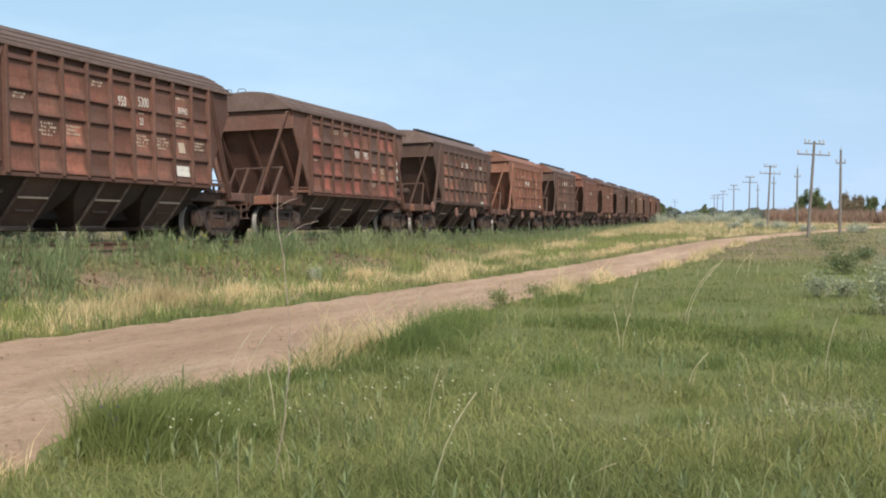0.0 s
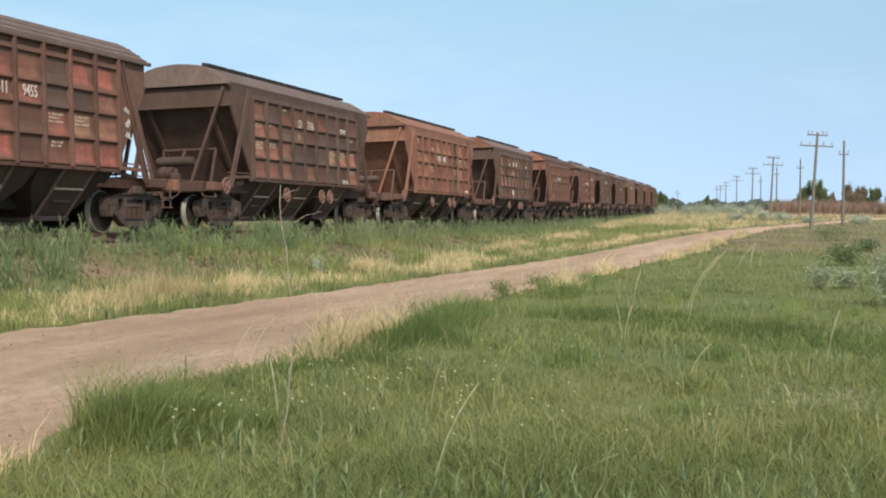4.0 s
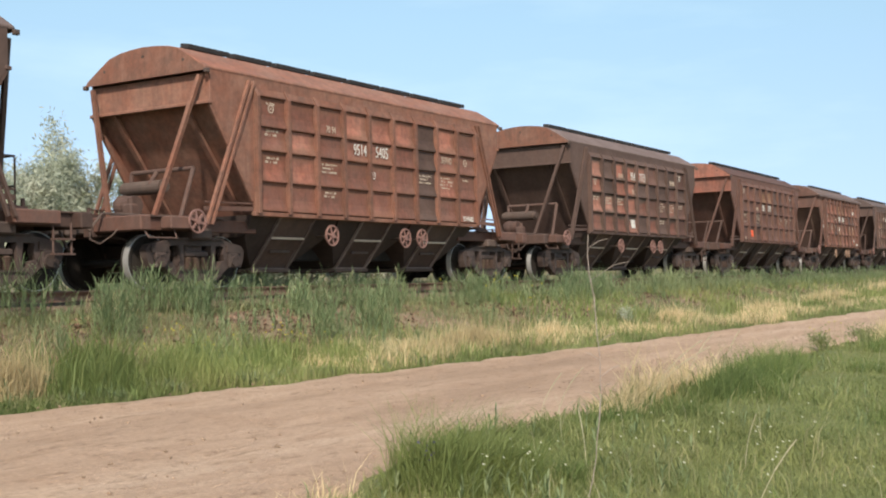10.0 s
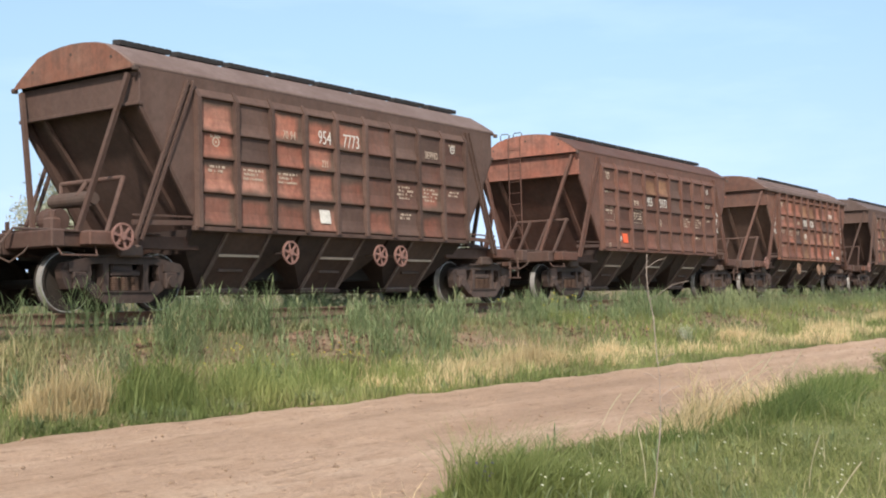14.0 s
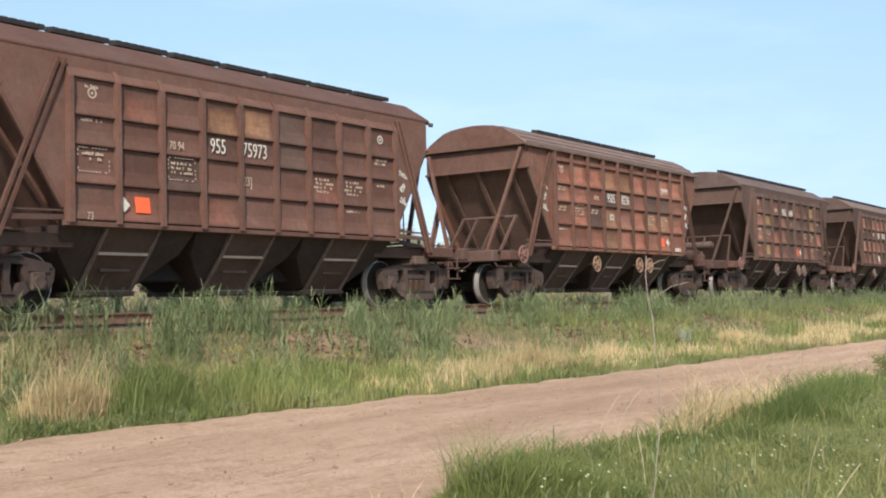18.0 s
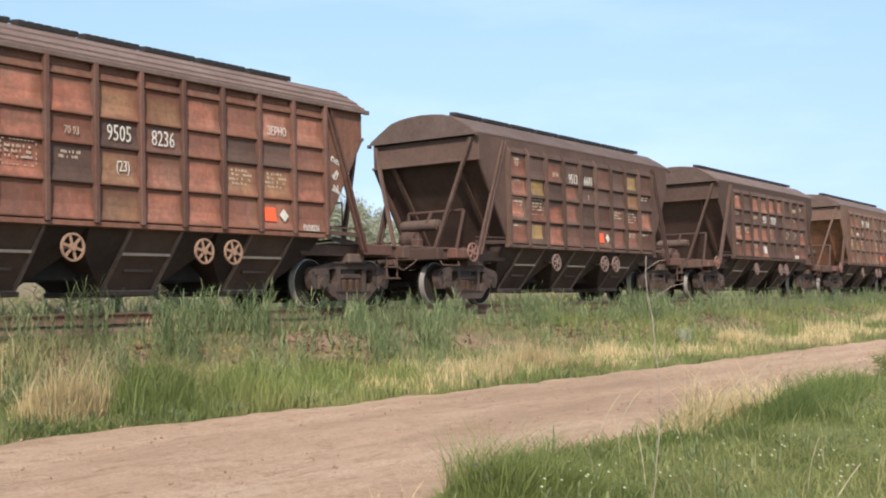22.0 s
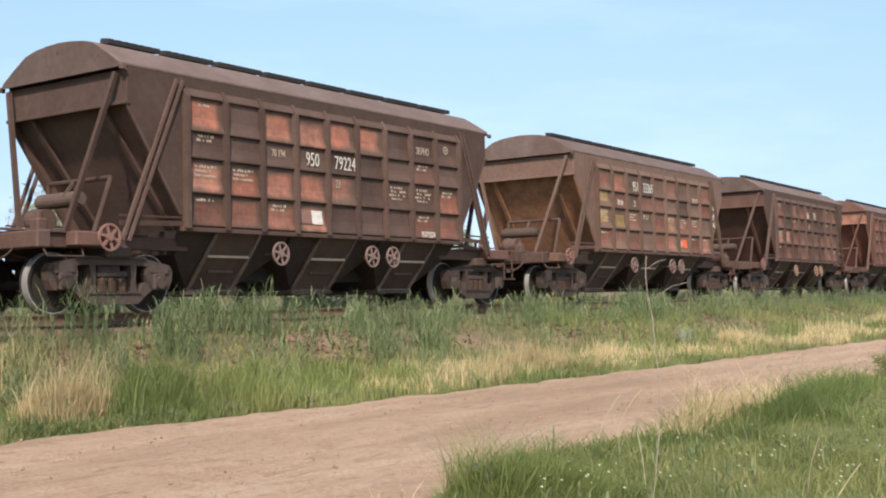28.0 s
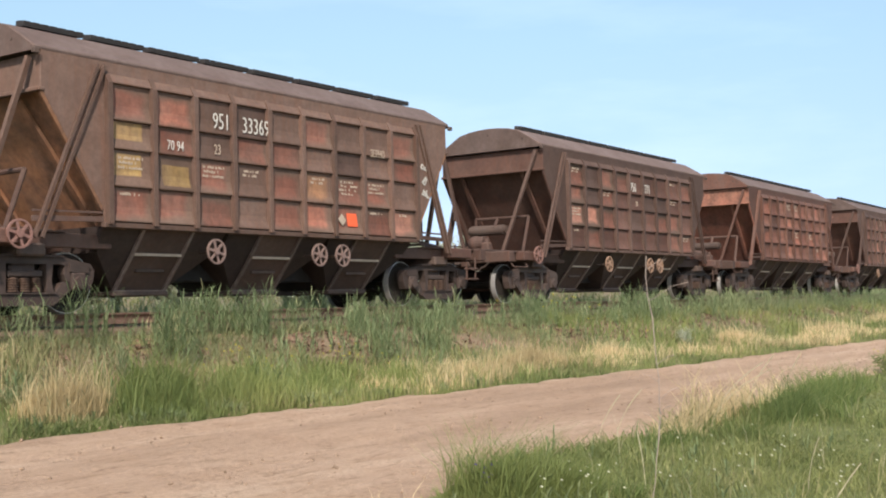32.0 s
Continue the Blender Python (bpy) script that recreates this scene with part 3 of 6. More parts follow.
def brake_lever(bm):
    bar(bm, (-6.3, 0.55, 1.30), (-5.0, 0.9, 1.36), 0.03, 0.09)
    bar(bm, (-6.25, 0.5, 1.26), (-6.25, 0.5, 1.48), 0.05, 0.05)
    bar(bm, (-5.0, -0.9, 1.30), (-5.0, 0.9, 1.33), 0.05, 0.05)


def release_valve(bm):
    box(bm, -6.05, -5.85, -0.35, -0.12, 1.25, 1.52, 0.03)
    rod(bm, (-5.95, -0.24, 1.5), (-5.95, -0.24, 1.62), 0.06, seg=10)


def side_lever(bm):
    rod(bm, (-6.7, -1.44, 0.86), (-6.05, -1.44, 0.86), 0.016, seg=6)
    rod(bm, (-6.7, -1.44, 0.86), (-6.75, -1.30, 1.08), 0.016, seg=6)
    rod(bm, (-6.05, -1.44, 0.86), (-6.0, -1.30, 1.08), 0.016, seg=6)


def roof_ribs(bm):
    """Lengthwise pressed ridges of the roof sheets."""
    for y, z in ((-1.49, 0.074), (-1.32, 0.197), (-1.08, 0.354), (-0.79, 0.497), (0.79, 0.497), (1.08, 0.354), (1.32, 0.197), (1.49, 0.074)):
        box(bm, -5.30, 5.30, y - 0.03, y + 0.03, EAVE + z - 0.01, EAVE + z + 0.016)


def eave_rail(bm):
    box(bm, -5.36, 5.36, -1.61, -1.55, EAVE - 0.05, EAVE + 0.03, 0.01)


def hatch(bm):
    """A hatch cover with its cross battens, in one piece."""
    line = [(-0.557, -0.035), (-0.557, 0.035)]
    for i in range(7):
        x = -0.489 + 0.163 * i
        line += [(x - 0.055, 0.035), (x - 0.055, 0.05), (x + 0.055, 0.05), (x + 0.055, 0.035)]
    prism(bm, line + [(0.557, 0.035), (0.557, -0.035)], -0.10, 0.10)


def stile(bm):
    box(bm, -0.044, 0.044, -0.112, 0, SILL, EAVE - 0.02, 0.010)


def short_stile(bm):
    prism_y = [(SILL, 0), (SILL, -0.108), (3.55, -0.108), (3.74, 0)]
    a = [bm.verts.new((-0.044, y, z)) for z, y in prism_y]
    b = [bm.verts.new((0.044, y, z)) for z, y in prism_y]
    bm.faces.new(a)
    bm.faces.new(b[::-1])
    for i in range(4):
        bm.faces.new((a[i], b[i], b[(i + 1) % 4], a[(i + 1) % 4]))


def step_iron(bm):
    for x in (6.1, 6.45):
        rod(bm, (x, -1.38, 0.55), (x, -1.38, 1.05), 0.02, seg=6)
    for z in (0.57, 0.80):
        box(bm, 6.08, 6.47, -1.45, -1.33, z - 0.015, z + 0.015)


def roof_ring(bm):
    """A lifting eye on the roof end."""
    rod(bm, (-5.375, 0, 0), (-5.35, 0, 0), 0.03, seg=8)


def graffito(bm):
    """Scrawled white strokes, three heaps one above another."""
    rnd = random.Random(9)
    for i in range(3):
        p = Vector((-0.1, -0.003, -0.22 * i))
        for _ in range(8):
            q = Vector((rnd.uniform(-0.13, 0.13), -0.003, -0.22 * i + rnd.uniform(-0.08, 0.09)))
            bar(bm, p, q, 0.018, 0.006, (0, 1, 0))
            p = q


def ledge(bm, x0, x1, line):
    """A bent sheet: its (y, z) profile drawn from x0 to x1."""
    a = [bm.verts.new((x0, y, z)) for y, z in line]
    b = [bm.verts.new((x1, y, z)) for y, z in line]
    bm.faces.new(a)
    bm.faces.new(b[::-1])
    for i in range(len(line)):
        j = (i + 1) % len(line)
        bm.faces.new((a[j], a[i], b[i], b[j]))


def long_rib(bm):
    ledge(bm, -4.0, 4.0, [(0, 0.14), (-0.065, 0.02), (-0.065, 0.0), (0, -0.012)])


def sill(bm):
    box(bm, -4.12, 4.12, -0.055, 0.05, SILL - 0.055, SILL + 0.03, 0.012)


def panel_of(h):
    def panel(bm):
        """A pressed side sheet, bellied out towards its foot."""
        ledge(bm, -0.402, 0.402, [(0, 0.0), (-0.066, 0.01), (-0.070, 0.03), (-0.054, 0.085), (-0.032, 0.15), (-0.014, 0.24), (-0.012, h - 0.015), (0, h - 0.012)])
    return panel


PANELS = [panel_of(b - a) for a, b in zip(ROWS, ROWS[1:])]


def hopper(bm):
    top = [(-1.33, -1.40, SILL - 0.02), (1.33, -1.40, SILL - 0.02), (1.33, 1.40, SILL - 0.02), (-1.33, 1.40, SILL - 0.02)]
    mid = [(x * 1.22 / 1.33, y * 1.10 / 1.40, 0.95) for x, y, _ in top]
    low = [(-0.53, -0.62, 0.36), (0.53, -0.62, 0.36), (0.53, 0.62, 0.36), (-0.53, 0.62, 0.36)]
    rings = [[bm.verts.new(v) for v in ring_] for ring_ in (top, mid, low)]
    bm.faces.new(rings[0])
    bm.faces.new(rings[2][::-1])
    for a, b in zip(rings, rings[1:]):
        for i in range(4):
            bm.faces.new((a[i], b[i], b[(i + 1) % 4], a[(i + 1) % 4]))


def hopper_plate(bm):
    """A hopper's dusty outer plate, bent once, added lighter than the shaded sides."""
    line = [(-1.405, SILL - 0.03), (-1.108, 0.95), (-0.63, 0.37)]
    front = [[bm.verts.new((x, y - 0.012, z)) for x in (-0.52, 0.52)] for y, z in line]
    back = [[bm.verts.new((x, y + 0.01, z)) for x in (-0.52, 0.52)] for y, z in line]
    for rows in (front, back):
        for a, b in zip(rows, rows[1:]):
            bm.faces.new((a[0], a[1], b[1], b[0]))
    for i in (0, 1):
        for a, b, p, q in zip(front, front[1:], back, back[1:]):
            bm.faces.new((a[i], b[i], q[i], p[i]))
    bm.faces.new((front[0][0], front[0][1], back[0][1], back[0][0]))
    bm.faces.new((front[2][0], front[2][1], back[2][1], back[2][0]))


def hopper_flange(bm):
    for x in (-0.53, 0.53):
        bar(bm, (x, -1.415, SILL - 0.03), (x, -1.125, 0.93), 0.045, 0.06, (1, 0, 0))
        bar(bm, (x, -1.125, 0.93), (x, -0.66, 0.35), 0.045, 0.06, (1, 0, 0))
    box(bm, -0.56, 0.56, -0.70, -0.60, 0.33, 0.37)


def hopper_bar(bm):
    bar(bm, (-0.5, -1.14, 0.93), (0.5, -1.14, 0.93), 0.03, 0.045)


def hopper_catch(bm):
    bar(bm, (-0.3, -0.92, 0.68), (0.3, -0.92, 0.68), 0.05, 0.05)


def wheel_rim(bm):
    n, R_, r = 24, 0.20, 0.023
    rings = []
    for i in range(n):
        a = 2 * math.pi * i / n
        c = Vector((math.cos(a), 0, math.sin(a)))
        rings.append([bm.verts.new(c * (R_ + r * math.cos(b)) + Vector((0, r * math.sin(b), 0))) for b in (0.8, 2.36, 3.93, 5.5)])
    for i in range(n):
        p, q = rings[i], rings[(i + 1) % n]
        for j in range(4):
            bm.faces.new((p[j], q[j], q[(j + 1) % 4], p[(j + 1) % 4]))


def wheel_spoke(bm):
    bar(bm, (0.03, 0, 0), (0.19, 0, 0), 0.042, 0.018, (0, 1, 0))


def wheel_hub(bm):
    rod(bm, (0, -0.03, 0), (0, 0.03, 0), 0.062)


def wheel_shaft(bm):
    rod(bm, (0, 0.02, 0), (0, 0.75, 0), 0.022, seg=8)


def centre_sill(bm):
    box(bm, -6.9, 6.9, -0.30, -0.08, 0.90, 1.22, 0.015)
    box(bm, -6.9, 6.9, 0.08, 0.30, 0.90, 1.22, 0.015)


def spine_beam(bm):
    """The deep box beam that runs between and through the hoppers."""
    box(bm, -3.9, 3.9, -0.42, 0.42, 0.52, 1.30, 0.02)


def gate_box(bm):
    """The sliding gate frame under a hopper."""
    box(bm, -0.60, 0.60, -0.72, 0.72, 0.27, 0.35, 0.015)


def end_beam(bm):
    box(bm, -6.86, -6.62, -1.42, 1.42, 0.98, 1.24, 0.02)


def side_beam(bm):
    box(bm, -6.62, -3.7, -1.20, -1.08, 1.00, 1.22, 0.012)


def deck(bm):
    box(bm, -6.75, -4.6, -1.25, 1.25, 1.225, 1.25)


def bolster(bm):
    box(bm, -5.5, -5.0, -1.30, 1.30, 0.86, 1.05, 0.03)


def bumper_box(bm):
    box(bm, -6.2, -5.35, -1.46, -1.20, 1.02, 1.24, 0.02)


def coupler(bm):
    box(bm, -7.22, -6.8, -0.10, 0.10, 0.96, 1.16, 0.02)
    box(bm, -7.36, -7.12, -0.22, 0.18, 0.90, 1.22, 0.05)


def corner_strut(bm):
    for d in (0.0, 0.13):
        bar(bm, (-5.34 + d, -1.47, 1.12), (-4.22 + d, -1.54, 3.80), 0.05, 0.06, (0, 1, 0))


def end_strut(bm):
    bar(bm, (-5.72, -0.55, 1.24), (-5.33, -1.36, 3.78), 0.075, 0.075, (1, 0, 0))


def foot_rail(bm):
    bar(bm, (-5.35, -1.44, 1.40), (-4.05, -1.44, 1.44), 0.05, 0.08)
    bar(bm, (-5.35, -1.44, 1.52), (-4.05, -1.44, 1.54), 0.035, 0.03)


def air_tank(bm):
    rod(bm, (-5.25, -0.35, 1.86), (-5.25, 0.62, 1.86), 0.13, seg=16)
    for y in (-0.38, 0.65):
        rod(bm, (-5.25, y - 0.03, 1.86), (-5.25, y + 0.03, 1.86), 0.10, seg=16)


def brake_cylinder(bm):
    bmesh.ops.create_uvsphere(bm, u_segments=16, v_segments=10, radius=0.20, matrix=Matrix.Translation((-5.6, 0.30, 1.52)))
    rod(bm, (-5.6, 0.0, 1.52), (-5.6, 0.3, 1.52), 0.18, seg=16)
    box(bm, -5.75, -5.45, 0.1, 0.5, 1.25, 1.4)


def drain_cock(bm):
    rod(bm, (-5.9, -0.7, 1.22), (-5.9, -0.7, 0.98), 0.03, seg=8)
    rod(bm, (-5.9, -0.7, 1.0), (-5.9, -0.95, 0.96), 0.018, seg=6)


def pull_rod(bm):
    """The bent brake pull rod under the end platform."""
    tube(bm, [(-6.5, -0.35, 0.92), (-5.9, -0.45, 0.80), (-5.2, -0.45, 0.78), (-4.4, -0.40, 0.86), (-3.9, -0.35, 0.90)], 0.026, 6)


def hang_chain(bm):
    tube(bm, [(-6.95, -0.30, 1.05), (-7.05, -0.42, 0.86), (-7.0, -0.6, 0.78), (-6.9, -0.8, 0.92), (-6.82, -0.9, 1.08)], 0.016, 5)


def hand_rail(bm):
    pts = [(-5.5, -1.0, 1.25), (-5.15, -1.0, 2.16), (-5.15, -0.1, 2.16), (-5.35, -0.1, 1.9)]
    for a, b in zip(pts, pts[1:]):
        rod(bm, a, b, 0.042, seg=8)
    rod(bm, (-5.15, 0.55, 2.16), (-5.15, -0.1, 2.16), 0.042, seg=8)
    rod(bm, (-5.15, 0.55, 2.16), (-5.22, 0.55, 1.25), 0.042, seg=8)


def guard_bar(bm):
    """The cross bar of the slanted guard frame on an end platform."""
    rod(bm, (-5.18, -1.12, 2.12), (-5.18, 0.45, 2.12), 0.035, seg=8)


def guard_leg(bm):
    bar(bm, (-5.95, 0, 1.25), (-5.18, 0, 2.14), 0.07, 0.05, (0, 1, 0))


def stamp_ring(bm):
    """A stencilled ring with a dot in it."""
    rings = [[bm.verts.new((r * math.cos(a * math.pi / 9), y, r * math.sin(a * math.pi / 9))) for a in range(18)] for r, y in ((0.085, 0), (0.085, -0.004), (0.06, -0.004), (0.06, 0))]
    for p, q in zip(rings, rings[1:]):
        for i in range(18):
            bm.faces.new((p[i], p[(i + 1) % 18], q[(i + 1) % 18], q[i]))
    box(bm, -0.02, 0.02, -0.004, 0, -0.02, 0.02)


def crew_rail(bm):
    tube(bm, [(6.7, 0, 1.25), (6.7, 0, 2.21), (6.66, 0, 2.25), (5.64, 0, 2.25), (5.6, 0, 2.21), (5.6, 0, 1.25)], 0.018, 6)


def rail_bar(bm):
    rod(bm, (6.7, 0.25, 0), (6.7, 1.2, 0), 0.017, seg=6)


def brake_hose(bm):
    pts = [(-7.1, 0.35, 1.0), (-7.22, 0.36, 0.72), (-7.34, 0.32, 0.62), (-7.42, 0.28, 0.7)]
    for a, b in zip(pts, pts[1:]):
        rod(bm, a, b, 0.028, seg=8)


def axle(bm):
    rod(bm, (0, -1.12, 0), (0, 1.12, 0), 0.075, seg=14)


def wheel(bm):
    lathe(bm, [(0.10, -0.10), (0.13, -0.06), (0.36, -0.03), (0.40, -0.065), (0.465, -0.065), (0.475, 0.05), (0.50, 0.06), (0.50, 0.07), (0.42, 0.075), (0.36, 0.02), (0.13, 0.07), (0.10, 0.08)])


def tread(bm):
    """The worn bright running surface."""
    lathe(bm, [(0.455, -0.068), (0.470, -0.067), (0.479, 0.045), (0.471, 0.048)], 36, False)


def bogie_frame(bm):
    """A cast side frame: arched top chord, spring window, two slanting legs with openings and a jaw at each end."""
    y0, y1 = -1.15, -0.99
    prism(bm, [(-1.24, 0.66), (-1.17, 0.76), (-0.66, 0.86), (0.66, 0.86), (1.17, 0.76), (1.24, 0.66), (1.10, 0.66), (0.60, 0.75), (-0.60, 0.75), (-1.10, 0.66)], y0, y1)
    prism(bm, [(-0.66, 0.86), (0.66, 0.86), (0.60, 0.885), (-0.60, 0.885)], y0 - 0.05, y1)
    prism(bm, [(-0.46, 0.13), (0.46, 0.13), (0.58, 0.21), (0.50, 0.30), (-0.50, 0.30), (-0.58, 0.21)], y0 - 0.03, y1)
    prism(bm, [(-0.52, 0.30), (0.52, 0.30), (0.52, 0.325), (-0.52, 0.325)], y0 - 0.06, y1)
    for s in (-1, 1):
        prism(bm, [(s * 0.80, 0.36), (s * 0.76, 0.50), (s * 0.62, 0.46), (s * 0.50, 0.30), (s * 0.57, 0.20)], y0, y1)
        prism(bm, [(s * 0.47, 0.76), (s * 0.35, 0.76), (s * 0.35, 0.29), (s * 0.49, 0.29), (s * 0.44, 0.50)], y0 - 0.01, y1)
        prism(bm, [(s * 0.84, 0.73), (s * 0.70, 0.75), (s * 0.67, 0.60), (s * 0.72, 0.46), (s * 0.78, 0.36), (s * 0.82, 0.36)], y0, y1)
        prism(bm, [(s * 1.24, 0.68), (s * 1.10, 0.70), (s * 1.06, 0.58), (s * 1.06, 0.36), (s * 1.15, 0.36), (s * 1.22, 0.52)], y0, y1)
        prism(bm, [(s * 1.12, 0.74), (s * 0.76, 0.77), (s * 0.76, 0.64), (s * 1.12, 0.62)], y0 - 0.03, y1)


def wear_plate(bm):
    """The end of the swing beam in the spring window."""
    box(bm, -0.30, 0.30, -1.15, -0.98, 0.555, 0.655, 0.02)


def brake_shoe(bm):
    prism(bm, [(-0.03, 0.30), (0.03, 0.26), (0.06, 0.48), (0.03, 0.68), (-0.03, 0.66), (0.0, 0.48)], -0.90, -0.74)


def axle_box(bm):
    """The bearing housing in the jaws of the side frame, with its bolted end cap."""
    box(bm, -0.125, 0.125, -1.20, -1.05, -0.12, 0.15, 0.02)
    rod(bm, (0, -1.235, 0), (0, -1.19, 0), 0.10, 0.11, seg=14)
    for k in range(4):
        a = math.pi / 4 + k * math.pi / 2
        rod(bm, (math.cos(a) * 0.075, -1.245, math.sin(a) * 0.075), (math.cos(a) * 0.075, -1.22, math.sin(a) * 0.075), 0.014, seg=6)


def spring(bm):
    """A coil spring, turned in one piece."""
    seg, line = 12, [(0.035, 0.33)]
    for i in range(6):
        z = 0.334 + i * 0.035
        line += [(0.055, z), (0.088, z + 0.006), (0.088, z + 0.022), (0.055, z + 0.028)]
    line.append((0.035, 0.55))
    rings = [[bm.verts.new((r * math.cos(2 * math.pi * k / seg), -1.10 + r * math.sin(2 * math.pi * k / seg), z)) for k in range(seg)] for r, z in line]
    for a, b in zip(rings, rings[1:]):
        for k in range(seg):
            bm.faces.new((a[k], a[(k + 1) % seg], b[(k + 1) % seg], b[k]))


def bogie_bolster(bm):
    box(bm, -0.22, 0.22, -1.08, 1.08, 0.56, 0.82, 0.03)


def brake_beam(bm):
    for s in (-1, 1):
        rod(bm, (s * 0.36, -0.8, 0.36), (s * 0.36, 0.8, 0.36), 0.035, seg=8)
        box(bm, s * 0.36 - 0.05, s * 0.36 + 0.05, -0.85, -0.72, 0.30, 0.62, 0.01)


FLIP = pose(0, 0, 0, 0, 0, 180)
GLYPHS = {}


def lettering(text, height, x, z, mat, wagon, name="lettering"):
    """Stencilled characters on the near side wall, x the middle, z the foot."""
    foot_ = min((z - r for r in ROWS if z > r - 0.02), default=0)
    y = -HALF - (0.020 if foot_ > 0.24 else 0.038 if foot_ > 0.15 else 0.075)
    if text not in GLYPHS:
        cu = bpy.data.curves.new("lettering", "FONT")
        cu.body, cu.size, cu.align_x, cu.resolution_u, cu.extrude = text, 1.0, "CENTER", 2, 0.004
        cu.offset = -0.007
        tmp = bpy.data.objects.new("lettering", cu)
        GLYPHS[text] = bpy.data.meshes.new_from_object(tmp)
        bpy.data.objects.remove(tmp)
        GLYPHS[text].materials.clear()
        GLYPHS[text].materials.append(mat)
    ob = new(name, GLYPHS[text])
    ob.material_slots[0].link = "OBJECT"
    ob.material_slots[0].material = mat
    ob.parent = wagon
    ob.matrix_basis = pose(x, y, z, 90) @ Matrix.Diagonal((height * 0.95, height * 1.38, 1, 1))
    return ob


def small_print_of(lines, width, framed=False):
    def small_print(bm):
        """Rows of little worn strokes of a stencilled text that cannot be read."""
        rnd = random.Random(lines * 31 + int(width * 100))
        if framed:
            for i in range(9):
                x = (i - 4.5) * 0.062
                for z in (0.105, -0.255):
                    if rnd.random() > 0.2:
                        box(bm, x, x + 0.036, -0.005, 0, z, z + 0.017)
            for i in range(5):
                for x in (-0.30, 0.29):
                    if rnd.random() > 0.2:
                        box(bm, x, x + 0.015, -0.005, 0, 0.05 - i * 0.068, 0.085 - i * 0.068)
        for i in range(lines):
            x = -width / 2 * rnd.uniform(0.75, 1.0)
            end = width / 2 * rnd.uniform(0.6, 1.0)
            while x < end:
                w = rnd.uniform(0.012, 0.034)
                if rnd.random() > 0.22:
                    z = -i * 0.075 + rnd.uniform(-0.003, 0.006)
                    box(bm, x, x + w, -0.005, 0, z, z + rnd.uniform(0.028, 0.05))
                x += w + (rnd.uniform(0.008, 0.014) if rnd.random() > 0.2 else 0.04)
    return small_print


PRINTS = {k: small_print_of(*k) for k in ((2, 0.4), (3, 0.5), (4, 0.55), (1, 0.5), (1, 0.35), (2, 0.45, True), (3, 0.5, True))}


def sign_plate(bm):
    box(bm, -0.15, 0.15, -0.012, 0, 0.03, 0.29, 0.004)


COATS = {"r": ((0.20, 0.084, 0.056), (0.13, 0.054, 0.035), (0.20, 0.105, 0.075)), "o": ((0.32, 0.125, 0.08), (0.19, 0.072, 0.046), (0.28, 0.14, 0.097)), "s": ((0.29, 0.092, 0.066), (0.17, 0.058, 0.042), (0.245, 0.108, 0.082)),
         "p": ((0.355, 0.165, 0.112), (0.225, 0.096, 0.06), (0.305, 0.168, 0.12)), "y": ((0.32, 0.215, 0.08), (0.21, 0.115, 0.05), (0.27, 0.185, 0.098)),
         "t": ((0.27, 0.145, 0.075), (0.18, 0.085, 0.048), (0.25, 0.15, 0.092))}
WALLS = {"d": ((0.076, 0.049, 0.038), (0.108, 0.073, 0.057)), "b": ((0.106, 0.052, 0.039), (0.132, 0.075, 0.06)), "u": ((0.125, 0.078, 0.059), (0.145, 0.098, 0.078)), "r": ((0.17, 0.072, 0.047), (0.175, 0.094, 0.068))}
PATCHED = {}


def panel_paint(letter, wall):
    """The paint of one side panel: the wagon's own, or a patch of another colour over it."""
    if letter not in COATS:
        return PAINTS[letter]
    if (letter, wall) not in PATCHED:
        PATCHED[letter, wall] = paint("patched_panel_paint", *COATS[letter], grime=0.4, under=WALLS[wall], crisp=letter == "y")
    return PATCHED[letter, wall]


PAINTS = {"d": DARK, "b": BROWN, "r": RUST, "o": ORANGE, "p": PEACH, "y": YELLOW, "t": OCHRE, "u": DUSTY}


def cell(col, row):
    """The middle of a panel: columns from the front, rows from the top."""
    return (COLS[col] + COLS[col + 1]) / 2, (ROWS[3 - row] + ROWS[4 - row]) / 2


